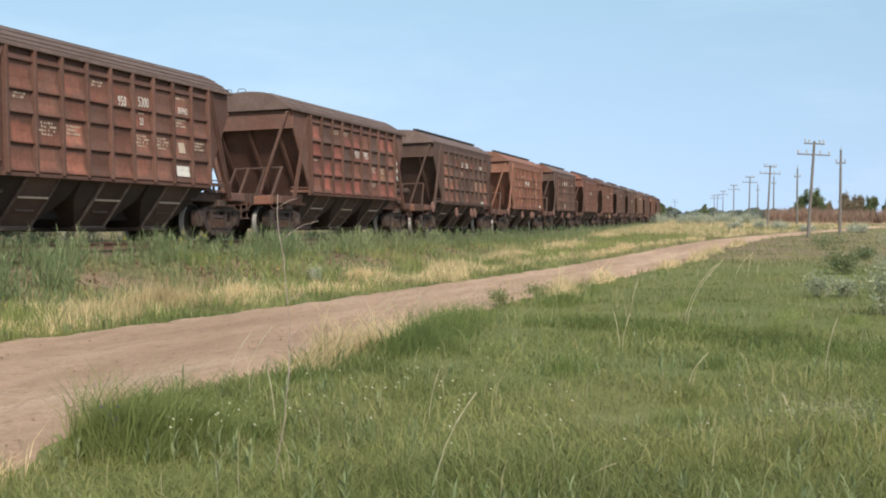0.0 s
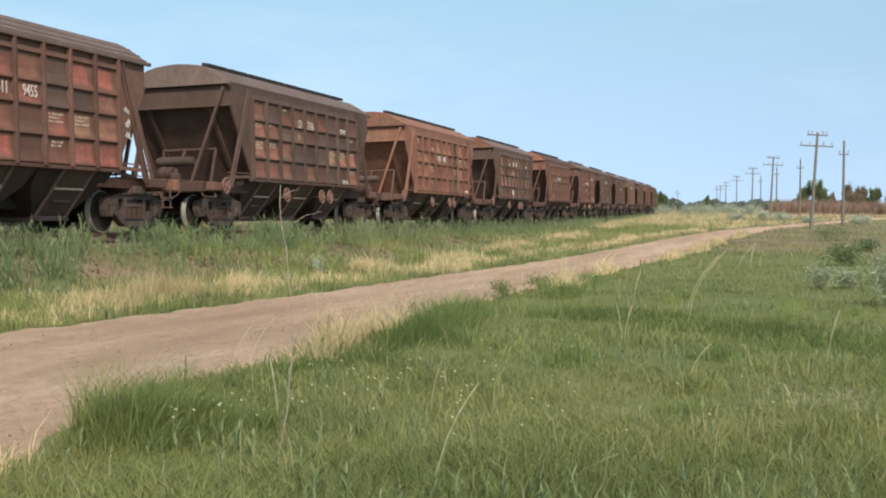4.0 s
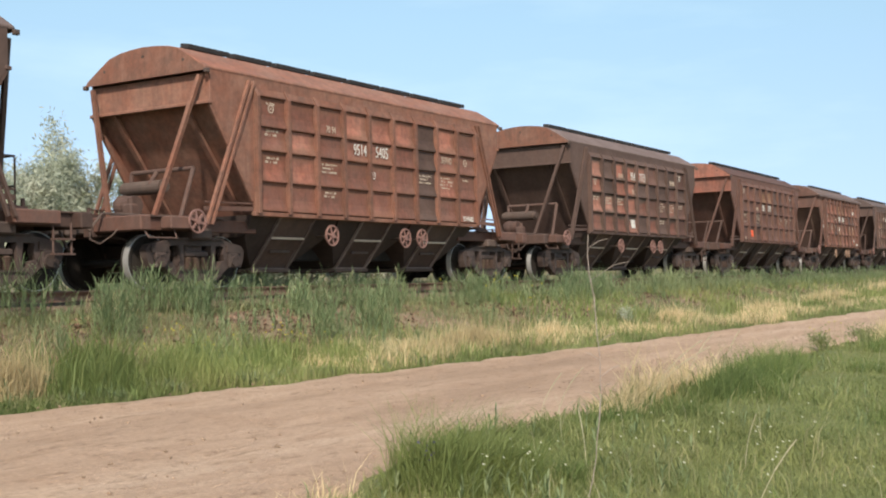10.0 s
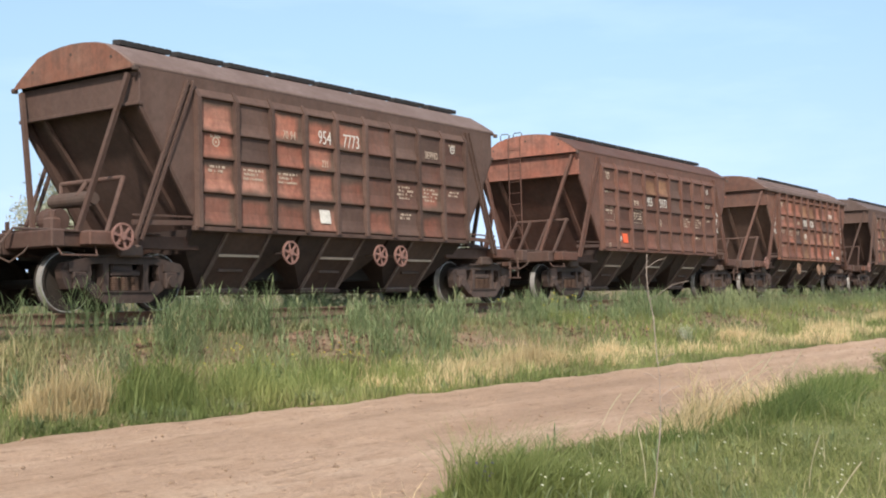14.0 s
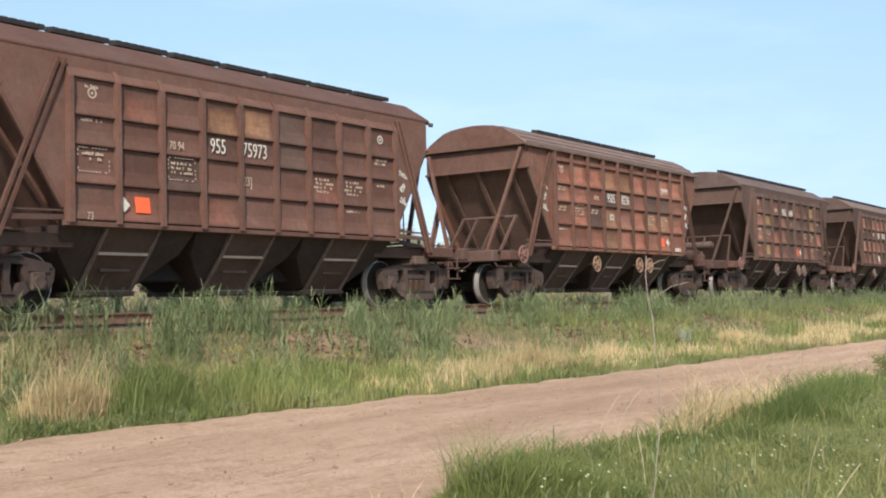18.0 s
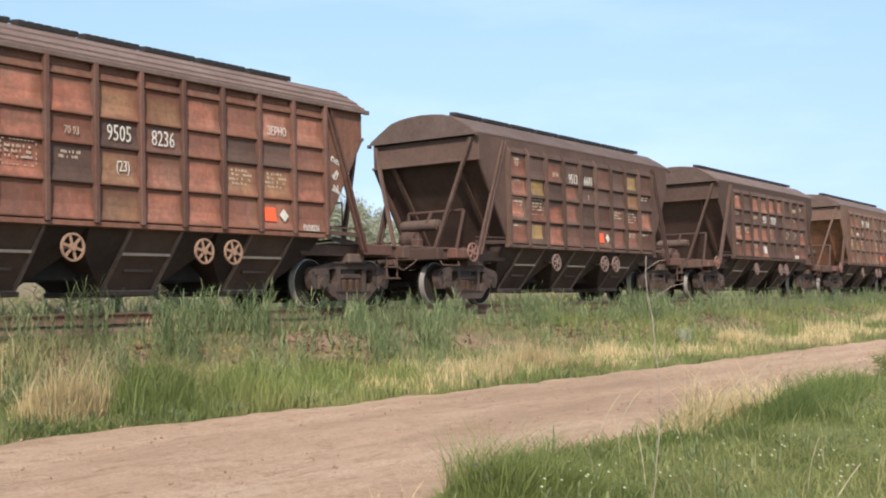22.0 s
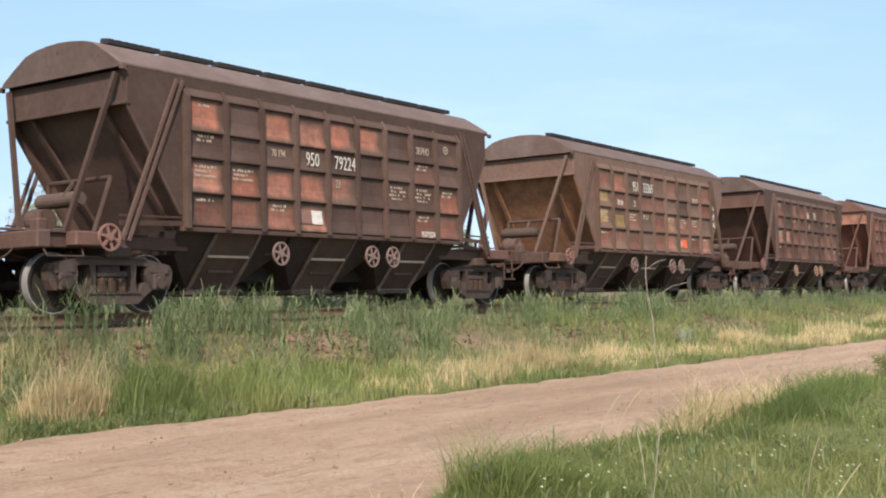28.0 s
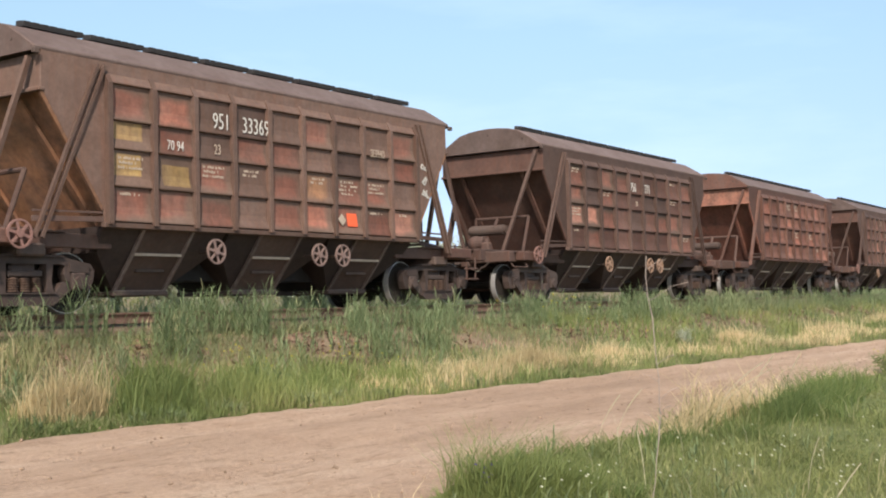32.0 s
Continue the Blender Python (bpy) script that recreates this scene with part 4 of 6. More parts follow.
def hopper_wagon(look_):
    """A four-axle grain hopper. look_: paints, panel letters (four rows of nine) and markings."""
    w = new("hopper_wagon")
    w.empty_display_size = 0.5
    wall, ends, roof_paint = PAINTS[look_["wall"]], PAINTS[look_["end"]], look_.get("roof", ROOF)
    stiles = PAINTS[look_.get("stiles", look_["wall"])]
    band = PAINTS[look_.get("band", look_["end"])]
    beams = look_.get("frame", FRAME)
    for m in (None, FLIP):
        part("side_wall", side_wall, wall, w, at=m)
        part("end_band", end_band, band, w, at=m)
        part("slope_sheet", slope_sheet, ends, w, at=m)
        part("end_beam", end_beam, beams, w, at=m)
        part("roof_end", roof_end, PAINTS[look_["gable"]] if "gable" in look_ else roof_paint, w, at=m)
        part("brake_pipe", brake_pipe, UNDER, w, at=m)
        part("brake_lever", brake_lever, FRAME, w, at=m)
        part("drain_cock", drain_cock, UNDER, w, at=m)
        part("pull_rod", pull_rod, UNDER, w, at=m)
        part("hanging_chain", hang_chain, UNDER, w, at=m)
        part("uncoupling_lever", side_lever, FRAME, w, at=m)
        part("deck", deck, FRAME, w, at=m)
        part("bolster", bolster, UNDER, w, at=m)
        part("coupler", coupler, UNDER, w, at=m)
        part("brake_hose", brake_hose, UNDER, w, at=m)
        if look_.get("ribs"):
            part("eave_rail", eave_rail, roof_paint, w, at=m)
        part("sill", sill, wall, w, at=(m or Matrix()) @ Matrix.Translation((0, -HALF, 0)))
        mirror = Matrix.Diagonal((1, -1, 1, 1))
        for k in (Matrix(), mirror):
            q = (m or Matrix()) @ k
            part("wing_flange", wing_flange, ends, w, at=q)
            part("corner_strut", corner_strut, stiles, w, at=q)
            part("end_strut", end_strut, stiles, w, at=q)
            part("side_beam", side_beam, beams, w, at=q)
            part("foot_rail", foot_rail, beams, w, at=q)
            part("bumper_box", bumper_box, BROWN, w, at=q)
        for y in (-0.95, 0.0, 0.95) if look_.get("ribs") else (-0.85, 0.95):
            part("slope_rib", slope_rib, ends, w, at=(m or Matrix()) @ Matrix.Translation((0, y, 0)))
    ribbed = look_.get("ribs", False)
    part("roof", roof if ribbed else smooth_roof, roof_paint, w)
    for m in (None, FLIP):
        for k in (Matrix(), Matrix.Diagonal((1, -1, 1, 1))):
            part("roof_lip", roof_lip, UNDER, w, at=(m or Matrix()) @ k)
    for y in look_.get("hoops", ()):
        part("roof_hoop", roof_hoop, UNDER, w, at=pose(0, y, EAVE + 0.585))
    if look_.get("ladder"):
        for y in (0.14, 0.50):
            part("ladder_stile", ladder_stile, wall, w, at=pose(0, y, 0))
        for i in range(9):
            part("ladder_rung", ladder_rung, wall, w, at=pose(0, 0, 1.7 + 0.3 * i))
    if ribbed:
        part("roof_ribs", roof_ribs, roof_paint, w)
    else:
        for y, z in ((-1.0, 0.25), (0.0, 0.42), (1.0, 0.25)):
            part("lifting_eye", roof_ring, UNDER, w, at=pose(0, y, EAVE + z))
    part("step_iron", step_iron, FRAME, w)
    n = look_.get("hatches", 8)
    for i in range(n):
        part("hatch", hatch, HATCH_AND_SHADE, w, at=pose(-5.02 + 10.02 * (i + 0.5) / 8 + look_.get("hatch_x", 0), -0.64, EAVE + 0.60, 8))
    for x in COLS:
        kind = stile if ribbed else short_stile
        part("stile", kind, stiles, w, at=pose(x, -HALF, 0))
        part("stile", kind, wall, w, at=FLIP @ pose(x, -HALF, 0))
    part("long_rib", long_rib, wall, w, at=pose(0, -HALF, ROWS[4]))
    for z in ROWS[1:]:
        part("long_rib", long_rib, wall, w, at=FLIP @ pose(0, -HALF, z))
    for r, row in enumerate(look_["panels"]):
        for c, letter in enumerate(row):
            part("panel", PANELS[3 - r], panel_paint(letter, look_["wall"]), w, at=pose((COLS[c] + COLS[c + 1]) / 2, -HALF, ROWS[3 - r]))
    part("centre_sill", centre_sill, FRAME, w)
    # near-black beam colour stands in for the shade in the hopper gaps
    part("spine_beam", spine_beam, HATCH_AND_SHADE, w)
    for x in (-2.70, 0, 2.70):
        h = part("hopper", hopper, HOPPER_SHADE, w, at=pose(x, 0, 0))
        part("gate_box", gate_box, UNDER, h)
        for m in (None, FLIP):
            part("hopper_plate", hopper_plate, PLATE, h, at=m)
            part("hopper_flange", hopper_flange, RUBBED, h, at=m)
            part("hopper_bar", hopper_bar, CREAM, h, at=m)
            part("hopper_catch", hopper_catch, UNDER, h, at=m)
    if look_.get("tank", True):
        part("air_tank", air_tank, UNDER, w)
        part("release_valve", release_valve, FRAME, w)
        part("brake_cylinder", brake_cylinder, FRAME, w)
        part("hand_rail", hand_rail, FRAME, w)
    else:
        part("guard_bar", guard_bar, FRAME, w)
        for y in (-1.08, -0.55, 0.0, 0.42):
            part("guard_leg", guard_leg, FRAME, w, at=pose(0, y, 0))
    for y in (0.25, 1.2):
        part("crew_rail", crew_rail, FRAME, w, at=pose(0, y, 0))
    for z in (1.75, 2.25):
        part("rail_bar", rail_bar, FRAME, w, at=pose(0, 0, z))
    if look_.get("wheels", True):
        for x, z in ((-5.62, 1.16), (-1.75, 0.99), (0.92, 0.99), (1.60, 0.99)):
            red = PINK if x < -5 else look_.get("wheel_paint", TAN)
            hw = part("hand_wheel", wheel_rim, red, w, at=pose(x, -HALF - 0.02, z))
            part("hub", wheel_hub, red, hw)
            for i in range(6):
                part("spoke", wheel_spoke, red, hw, at=pose(0, 0, 0, 0, 60 * i + 15))
            part("shaft", wheel_shaft, UNDER, hw)
    for m in (None, FLIP):
        base = m or Matrix()
        for cx in (-5.25, 5.25):
            part("side_frame", bogie_frame, BOGIE, w, at=base @ pose(cx, 0, 0))
            for dx in (-0.925, 0.925):
                part("axle_box", axle_box, BOGIE, w, at=base @ pose(cx + dx, 0, 0.475))
            for dx in (-0.2, 0.0, 0.2):
                part("spring", spring, SPRING, w, at=base @ pose(cx + dx, 0, 0))
            part("wear_plate", wear_plate, BOGIE, w, at=base @ pose(cx, 0, 0))
            for dx in (-0.40, 0.40):
                part("brake_shoe", brake_shoe, UNDER, w, at=base @ pose(cx + dx, 0, 0) @ Matrix.Diagonal((1 if dx > 0 else -1, 1, 1, 1)))
    for cx in (-5.25, 5.25):
        part("bogie_bolster", bogie_bolster, BOGIE, w, at=pose(cx, 0, 0))
        part("brake_beam", brake_beam, UNDER, w, at=pose(cx, 0, 0))
        for dx in (-0.925, 0.925):
            a = part("wheelset", axle, WHEELSTEEL, w, at=pose(cx + dx, 0, 0.475))
            for y, turn in ((-0.80, 0), (0.80, 180)):
                q = part("wheel", wheel, WHEELSTEEL, a, at=pose(0, y, 0, 0, 0, turn))
                q.name = "wheel"
                part("tread", tread, RIM, a, at=pose(0, y, 0, 0, 0, turn))
    for item in look_.get("marks", ()):
        kind, col, row = item[:3]
        x, z = cell(col, row) if row is not None else (col, 0)
        if kind == "text":
            lettering(item[3], item[4], x + item[5], z + item[6], item[7] if len(item) > 7 else WHITE, w)
        elif kind == "print":
            p = part("small_print", PRINTS[item[3]], item[4] if len(item) > 4 else CREAM, w, at=pose(x, -HALF - (0.034 if len(item[3]) > 2 else 0.016), z + 0.15))
            tagged(p, kind="stuff")
        elif kind == "ring":
            part("stamp_ring", stamp_ring, item[3] if len(item) > 3 else CREAM, w, at=pose(x, -HALF - 0.014, z + 0.08))
        elif kind == "tag":
            part("graffito", graffito, WHITE, w, at=pose(col, -HALF - 0.006, item[3]) @ Matrix.Diagonal((1.25, 1, 1.25, 1)))
        elif kind == "diamond":
            part("sign_plate", sign_plate, item[3], w, at=pose(x + item[4], -HALF - 0.055, z + 0.0, 0, 45) @ Matrix.Diagonal((0.6, 1, 0.6, 1)) @ Matrix.Translation((0, 0, -0.16)))
        elif kind == "sign":
            part("sign_plate", sign_plate, item[3], w, at=pose(x + item[4], -HALF - 0.048, z - 0.15, -8))
    return w


# ---- the train ----
def N(col, row, text, h=0.26, dx=0.0, dz=-0.08, mat=None):
    return ("text", col, row, text, h, dx, dz, mat or WHITE)


def usual(*cells):
    """Small print that cannot be read, as bars."""
    return [("print", c, r, k, CREAM) for c, r, k in cells]


GRAIN = "\u0417\u0415\u0420\u041d\u041e"
LOOKS = {
    -6: dict(wall="b", end="b", ribs=True, wheels=False, hatches=0, tank=False, panels=["rrrrrrbrb", "brrbrrbrr", "orobrrrrb", "rrobrrrbr"],
             marks=[N(4, 0, "950", 0.24, 0, -0.26), N(5, 0, "5300", 0.24, 0, -0.2), N(5, 1, "23", 0.17, -0.1, -0.1), N(7, 0, GRAIN, 0.15, 0, -0.2), ("sign", 7, 3, WHITE, -0.11), ("sign", 7, 3, WHITE, 0.20), ("sign", 7, 2, CREAM, 0.0)]
             + usual((0, 1, (2, 0.4)), (1, 2, (4, 0.55)), (2, 2, (3, 0.5)), (3, 0, (2, 0.4)), (5, 2, (4, 0.55)), (6, 2, (4, 0.55)), (5, 1, (1, 0.35)), (7, 0, (1, 0.5)), (7, 1, (3, 0.5)), (8, 2, (3, 0.5)))),
    -5: dict(wall="b", frame=RUST, hoops=(0.15, 0.62), end="b", ribs=True, wheels=False, hatches=0, tank=False, panels=["sdbssrdss", "sbsdrsddr", "sssbrbsto", "rssssbrss"],
             marks=[N(4, 1, "9511", 0.25, 0, -0.08), N(5, 1, "9455", 0.25, 0, -0.08), ("tag", 4.5, None, 2.7)] + usual((2, 0, (2, 0.4)), (3, 0, (2, 0.4)), (7, 2, (3, 0.5)), (6, 2, (3, 0.5)), (0, 2, (1, 0.35)), (6, 3, (2, 0.4)))),
    -4: dict(wall="d", end="d", wheel_paint=PINK, panels=["rdrbrrdbb", "ordbbdddd", "oordddtoo", "rrrdrbdbo"],
             marks=[N(3, 0, "57", 0.26, 0.1, -0.28), N(4, 0, "7716", 0.26, 0, -0.28), N(7, 0, GRAIN, 0.15, 0, -0.22), N(7, 3, "95717716", 0.13, 0.15, -0.25), N(3, 1, "23", 0.15, 0, -0.1, CREAM)]
             + usual((2, 0, (1, 0.35)), (0, 1, (2, 0.4)), (0, 2, (3, 0.5)), (1, 2, (2, 0.4)), (6, 2, (4, 0.55)), (7, 2, (4, 0.55)), (8, 2, (1, 0.35)), (8, 1, (2, 0.4)), (8, 3, (2, 0.4)), (1, 1, (1, 0.5)))),
    -3: dict(wall="r", frame=BROWN, end="r", gable="r", wheel_paint=PINK, roof=RUST, panels=["rrrooodor", "rorrrrdrr", "oorrrrdor", "rrrrrrdrr"], hatches=8,
             marks=[N(3, 1, "9514", 0.25, 0.1, -0.08), N(4, 1, "5405", 0.25, 0, -0.08), N(8, 3, "95145405", 0.13, 0.0, -0.24), N(4, 2, "23", 0.16, -0.25, -0.02), N(7, 1, GRAIN, 0.15, 0, 0.0, CREAM), N(2, 0, "70 94", 0.15, 0, -0.22, CREAM), ("ring", 0, 0), ("ring", 8, 1)]
             + usual((0, 0, (1, 0.35)), (0, 1, (2, 0.4)), (0, 2, (2, 0.4)), (2, 2, (3, 0.5)), (2, 3, (2, 0.4)), (6, 2, (3, 0.5)), (7, 2, (4, 0.55)), (8, 2, (1, 0.35)))),
    -2: dict(wall="d", end="d", gable="r", wheel_paint=PINK, panels=["pdooobddb", "odoodddbd", "ppoorbbrb", "rrrpdrdrb"],
             marks=[N(3, 0, "954", 0.27, 0.1, -0.22), N(4, 0, "7773", 0.27, 0, -0.22), ("sign", 3, 3, WHITE, 0.12), N(7, 0, GRAIN, 0.15, 0, -0.2, CREAM), N(3, 1, "231", 0.14, 0.1, -0.14, CREAM), N(2, 0, "70 94", 0.16, 0, -0.22, CREAM), ("ring", 8, 0, WHITE), ("ring", 0, 1)]
             + usual((0, 2, (2, 0.4)), (1, 2, (3, 0.5)), (2, 2, (3, 0.5)), (6, 2, (4, 0.55)), (7, 2, (4, 0.55)), (0, 1, (1, 0.35)), (8, 2, (2, 0.4)), (6, 3, (2, 0.4)), (8, 0, (1, 0.35)))),
    -1: dict(wall="b", end="b", band="o", ladder=True, hoops=(0.32, 0.72), gable="o", ribs=False, wheels=False, tank=False, roof=BROWN, panels=["brbttdbbb", "bbbbbdbbb", "bbdbbbrbb", "brbrbbbbb"],
             marks=[N(3, 1, "955", 0.265, -0.1, -0.1), N(4, 1, "75973", 0.265, -0.1, -0.1), N(4, 2, "[23]", 0.17, -0.28, -0.09, CREAM), ("sign", 1, 3, SIGNRED, 0.06), ("diamond", 1, 3, WHITE, -0.34), N(2, 1, "70 94", 0.15, -0.14, -0.13, CREAM), N(0, 3, "73", 0.13, -0.1, -0.27, CREAM), ("tag", 4.35, None, 2.7), ("ring", 0, 0), ("ring", 8, 0, WHITE)]
             + usual((0, 1, (1, 0.5)), (0, 2, (2, 0.45, True)), (2, 2, (3, 0.5, True)), (6, 2, (4, 0.55)), (7, 2, (4, 0.55)), (0, 0, (1, 0.35)), (8, 1, (2, 0.4)), (7, 3, (1, 0.5)), (8, 2, (1, 0.35)))),
    0: dict(wall="r", stiles="b", end="u", band="b", gable="b", ribs=True, tank=False, hatches=6, hatch_x=1.6, panels=["ooottorpo", "oordbrddr", "rodtpotto", "rrotooror"],
            marks=[N(3, 1, "9505", 0.26, 0, -0.1), N(4, 1, "8236", 0.26, 0, -0.1), N(3, 2, "(23)", 0.18, 0.1, -0.05), ("sign", 7, 3, SIGNRED, -0.16), ("diamond", 7, 3, WHITE, 0.17), N(7, 0, GRAIN, 0.16, 0, -0.16), N(8, 3, "95058236", 0.12, 0, -0.25), N(2, 1, "70 93", 0.13, 0, -0.08, CREAM), ("tag", -4.45, None, 2.9), ("tag", 4.42, None, 2.8), ("ring", 0, 0)]
            + usual((0, 1, (2, 0.4)), (0, 2, (2, 0.4)), (2, 2, (2, 0.4)), (1, 2, (3, 0.5, True)), (6, 2, (4, 0.55)), (7, 2, (4, 0.55)), (0, 0, (1, 0.35)), (0, 3, (1, 0.5)))),
    1: dict(wall="d", end="d", wheel_paint=FADED, panels=["rdrddbdyb", "oydrdddtd", "orordbbro", "ryobbrrrb"],
            marks=[N(3, 0, "9513", 0.26, 0.05, -0.25), N(4, 0, "6641", 0.26, 0, -0.25), ("sign", 5, 3, SIGNRED, -0.15), ("diamond", 5, 3, WHITE, 0.17), N(4, 1, "1", 0.14, 0, -0.1, CREAM), N(2, 0, "70 94", 0.15, 0, -0.16, CREAM), ("ring", 0, 0)]
            + usual((0, 1, (1, 0.35)), (0, 2, (2, 0.45, True)), (1, 2, (3, 0.5, True)), (0, 3, (1, 0.5)), (6, 2, (3, 0.5)), (7, 2, (4, 0.55)), (8, 1, (2, 0.4)), (8, 3, (1, 0.5)), (7, 3, (2, 0.4)), (0, 0, (1, 0.35)))),
    2: dict(wall="d", end="d", wheel_paint=FADED, panels=["odopooddd", "dddddddbd", "pooordddo", "rropdddrr"],
            marks=[N(3, 1, "950", 0.27, 0, -0.12), N(4, 1, "79224", 0.27, 0.06, -0.12), N(4, 2, "23", 0.16, -0.1, 0.05, CREAM), ("sign", 3, 3, WHITE, 0.14), ("sign", 3, 3, PINK, -0.16), N(2, 1, "70 194", 0.14, 0, -0.02, CREAM), N(7, 3, "95079224", 0.13, 0.1, -0.25), N(7, 0, GRAIN, 0.15, 0, -0.1, CREAM), ("ring", 8, 0)]
            + usual((0, 1, (2, 0.4)), (0, 2, (3, 0.5)), (1, 2, (3, 0.5)), (6, 2, (4, 0.55)), (7, 2, (4, 0.55)), (2, 3, (2, 0.4)), (7, 1, (2, 0.4)), (8, 2, (2, 0.4)), (7, 3, (2, 0.4)), (0, 0, (1, 0.35)), (0, 3, (1, 0.5)))),
    3: dict(wall="u", end="t", band="u", wheel_paint=FADED, panels=["rouduruur", "yrurrudur", "yyrurtrru", "rrrurorrp"],
            marks=[N(2, 0, "951", 0.29, 0.15, -0.2), N(3, 0, "33369", 0.29, 0.1, -0.2), N(2, 1, "23", 0.18, 0.05, -0.12, CREAM), N(1, 1, "70 94", 0.17, 0, -0.14), ("sign", 6, 3, SIGNRED, 0.1), ("diamond", 6, 3, CREAM, -0.24), N(7, 0, GRAIN, 0.15, 0, -0.3, CREAM), ("tag", 4.42, None, 2.9)]
            + usual((0, 2, (3, 0.5)), (2, 2, (3, 0.5)), (3, 2, (2, 0.4)), (6, 2, (4, 0.55)), (7, 2, (3, 0.5)), (7, 3, (1, 0.5)), (5, 2, (2, 0.4)), (8, 3, (1, 0.35)), (0, 3, (1, 0.5)))),
    4: dict(wall="d", end="b", panels=["rdrrbbbbr", "rdrbbddbb", "pprbdbrrb", "brbbbbbrr"],
            marks=[N(4, 0, "956", 0.27, -0.2, -0.22), N(5, 0, "7771", 0.27, -0.2, -0.22), N(4, 1, "23", 0.15, 0, -0.1, CREAM)]
            + usual((0, 0, (2, 0.4)), (0, 2, (3, 0.5)), (7, 1, (2, 0.4)), (7, 0, (1, 0.5)), (8, 3, (2, 0.4)), (2, 1, (2, 0.4)), (0, 3, (1, 0.35)))),
    5: dict(wall="b", end="o", band="p", gable="b", wheels=False, tank=True, panels=["orrbprrob", "rbrorbrrr", "orrbororb", "rrborrbrp"],
            marks=usual((4, 0, (3, 0.5)), (3, 0, (3, 0.5)), (6, 2, (3, 0.5)), (7, 3, (2, 0.4)), (4, 2, (3, 0.5)))),
    6: dict(wall="d", end="b", panels=["bbrbrrbrb", "rbbrrdbrb", "brpbprbpb", "rbrdrrrbr"], marks=usual((3, 0, (3, 0.5)), (4, 1, (3, 0.5)), (6, 2, (3, 0.5)))),
}


def random_look(k):
    rnd = random.Random(k * 7 + 3)
    wall = rnd.choice("dbbr")
    mixes = {"d": "ddddbbrr", "b": "bbbbddrr", "r": "rrrrbbbt"}
    return dict(wall=wall, end=rnd.choice("dbr"), wheels=k < 8, panels=["".join(rnd.choice(mixes[wall]) for _ in range(9)) for _ in range(4)],
                marks=usual((3, 0, (3, 0.5)), (4, 0, (2, 0.4)), (7, 2, (3, 0.5))))


WORDS = {"u": "dusty brown grain hopper wagon with yellow and faded orange panels", "d": "dark brown soot-stained grain hopper wagon with patched panels", "b": "brown grain hopper wagon with faded orange panels",
         "r": "red-brown rusty grain hopper wagon with white stencilled markings", "o": "orange rusty grain hopper wagon with white numbers"}
wagons = {}
for k in range(FIRST, LAST + 1):
    style = LOOKS.get(k) or random_look(k)
    wagons[k] = tagged(hopper_wagon(style), WORDS[style["wall"]], "wagon", "wagons of the train")
    wagons[k].matrix_basis = wagon_pose(k, 0)


# ---- poles ----
def pole(height):
    p = new("telegraph_pole")
    bm = bmesh.new()
    rod(bm, (0, 0, -0.5), (0, 0, height), 0.125, 0.08, 10)
    part("pole", bm, POLEWOOD, p)
    return p


def crossarm(p, z, half, pins):
    bm = bmesh.new()
    box(bm, -0.05, 0.05, -half, half, z - 0.045, z + 0.045, 0.01)
    arm = part("crossarm", bm, POLEWOOD, p)
    for y in pins:
        bm = bmesh.new()
        rod(bm, (0, y, z + 0.06), (0, y, z + 0.14), 0.02, seg=6)
        rod(bm, (0, y, z + 0.13), (0, y, z + 0.30), 0.07, 0.05, 8)
        part("insulator", bm, CERAMIC, arm)


def tall_pole():
    p = pole(6.8)
    crossarm(p, 6.62, 0.70, (-0.62, -0.36, 0.36, 0.62))
    crossarm(p, 5.85, 1.12, (-1.05, -0.45, 0.45, 1.05))
    return p


def slim_pole():
    p = pole(6.7)
    crossarm(p, 5.65, 0.38, (-0.33, 0.33))
    bm = bmesh.new()
    rod(bm, (0, 0, 6.7), (0, 0, 7.05), 0.03, 0.02, 6)
    part("top_pin", bm, CERAMIC, p)
    return p


for i, (x, y, lean) in enumerate(((88.0, 0.45, 3.0), (137.9, 5.05, 2.2), (187.8, 9.6, 1.0), (237.5, 15.0, 0), (287.3, 20.6, 0), (337, 25.8, 1.5), (337, 26.4, -1.5), (405, 44.7, 0))):
    p = tall_pole() if i == 0 else copy_thing(first_pole, Matrix())
    first_pole = p if i == 0 else first_pole
    p.matrix_basis = pose(x, y, float(ground_z(x, y)), 0, 0, 7) @ pose(0, 0, 0, lean)
    tagged(p, "weathered wooden telegraph pole with two crossarms and insulators", "pole", "telegraph poles")
for i, (x, y) in enumerate(((100.0, -1.9), (145.0, 2.0), (184.9, 5.9), (234.8, 10.4))):
    p = slim_pole() if i == 0 else copy_thing(first_slim, Matrix())
    first_slim = p if i == 0 else first_slim
    p.name = "power_pole"
    p.matrix_basis = pose(x, y, float(ground_z(x, y)), 0, 0, 7)
    tagged(p, "thin grey power pole with one short crossarm", "pole", "power poles")


# ---- trees, shrubs and distance ----
rng = np.random.default_rng(7)


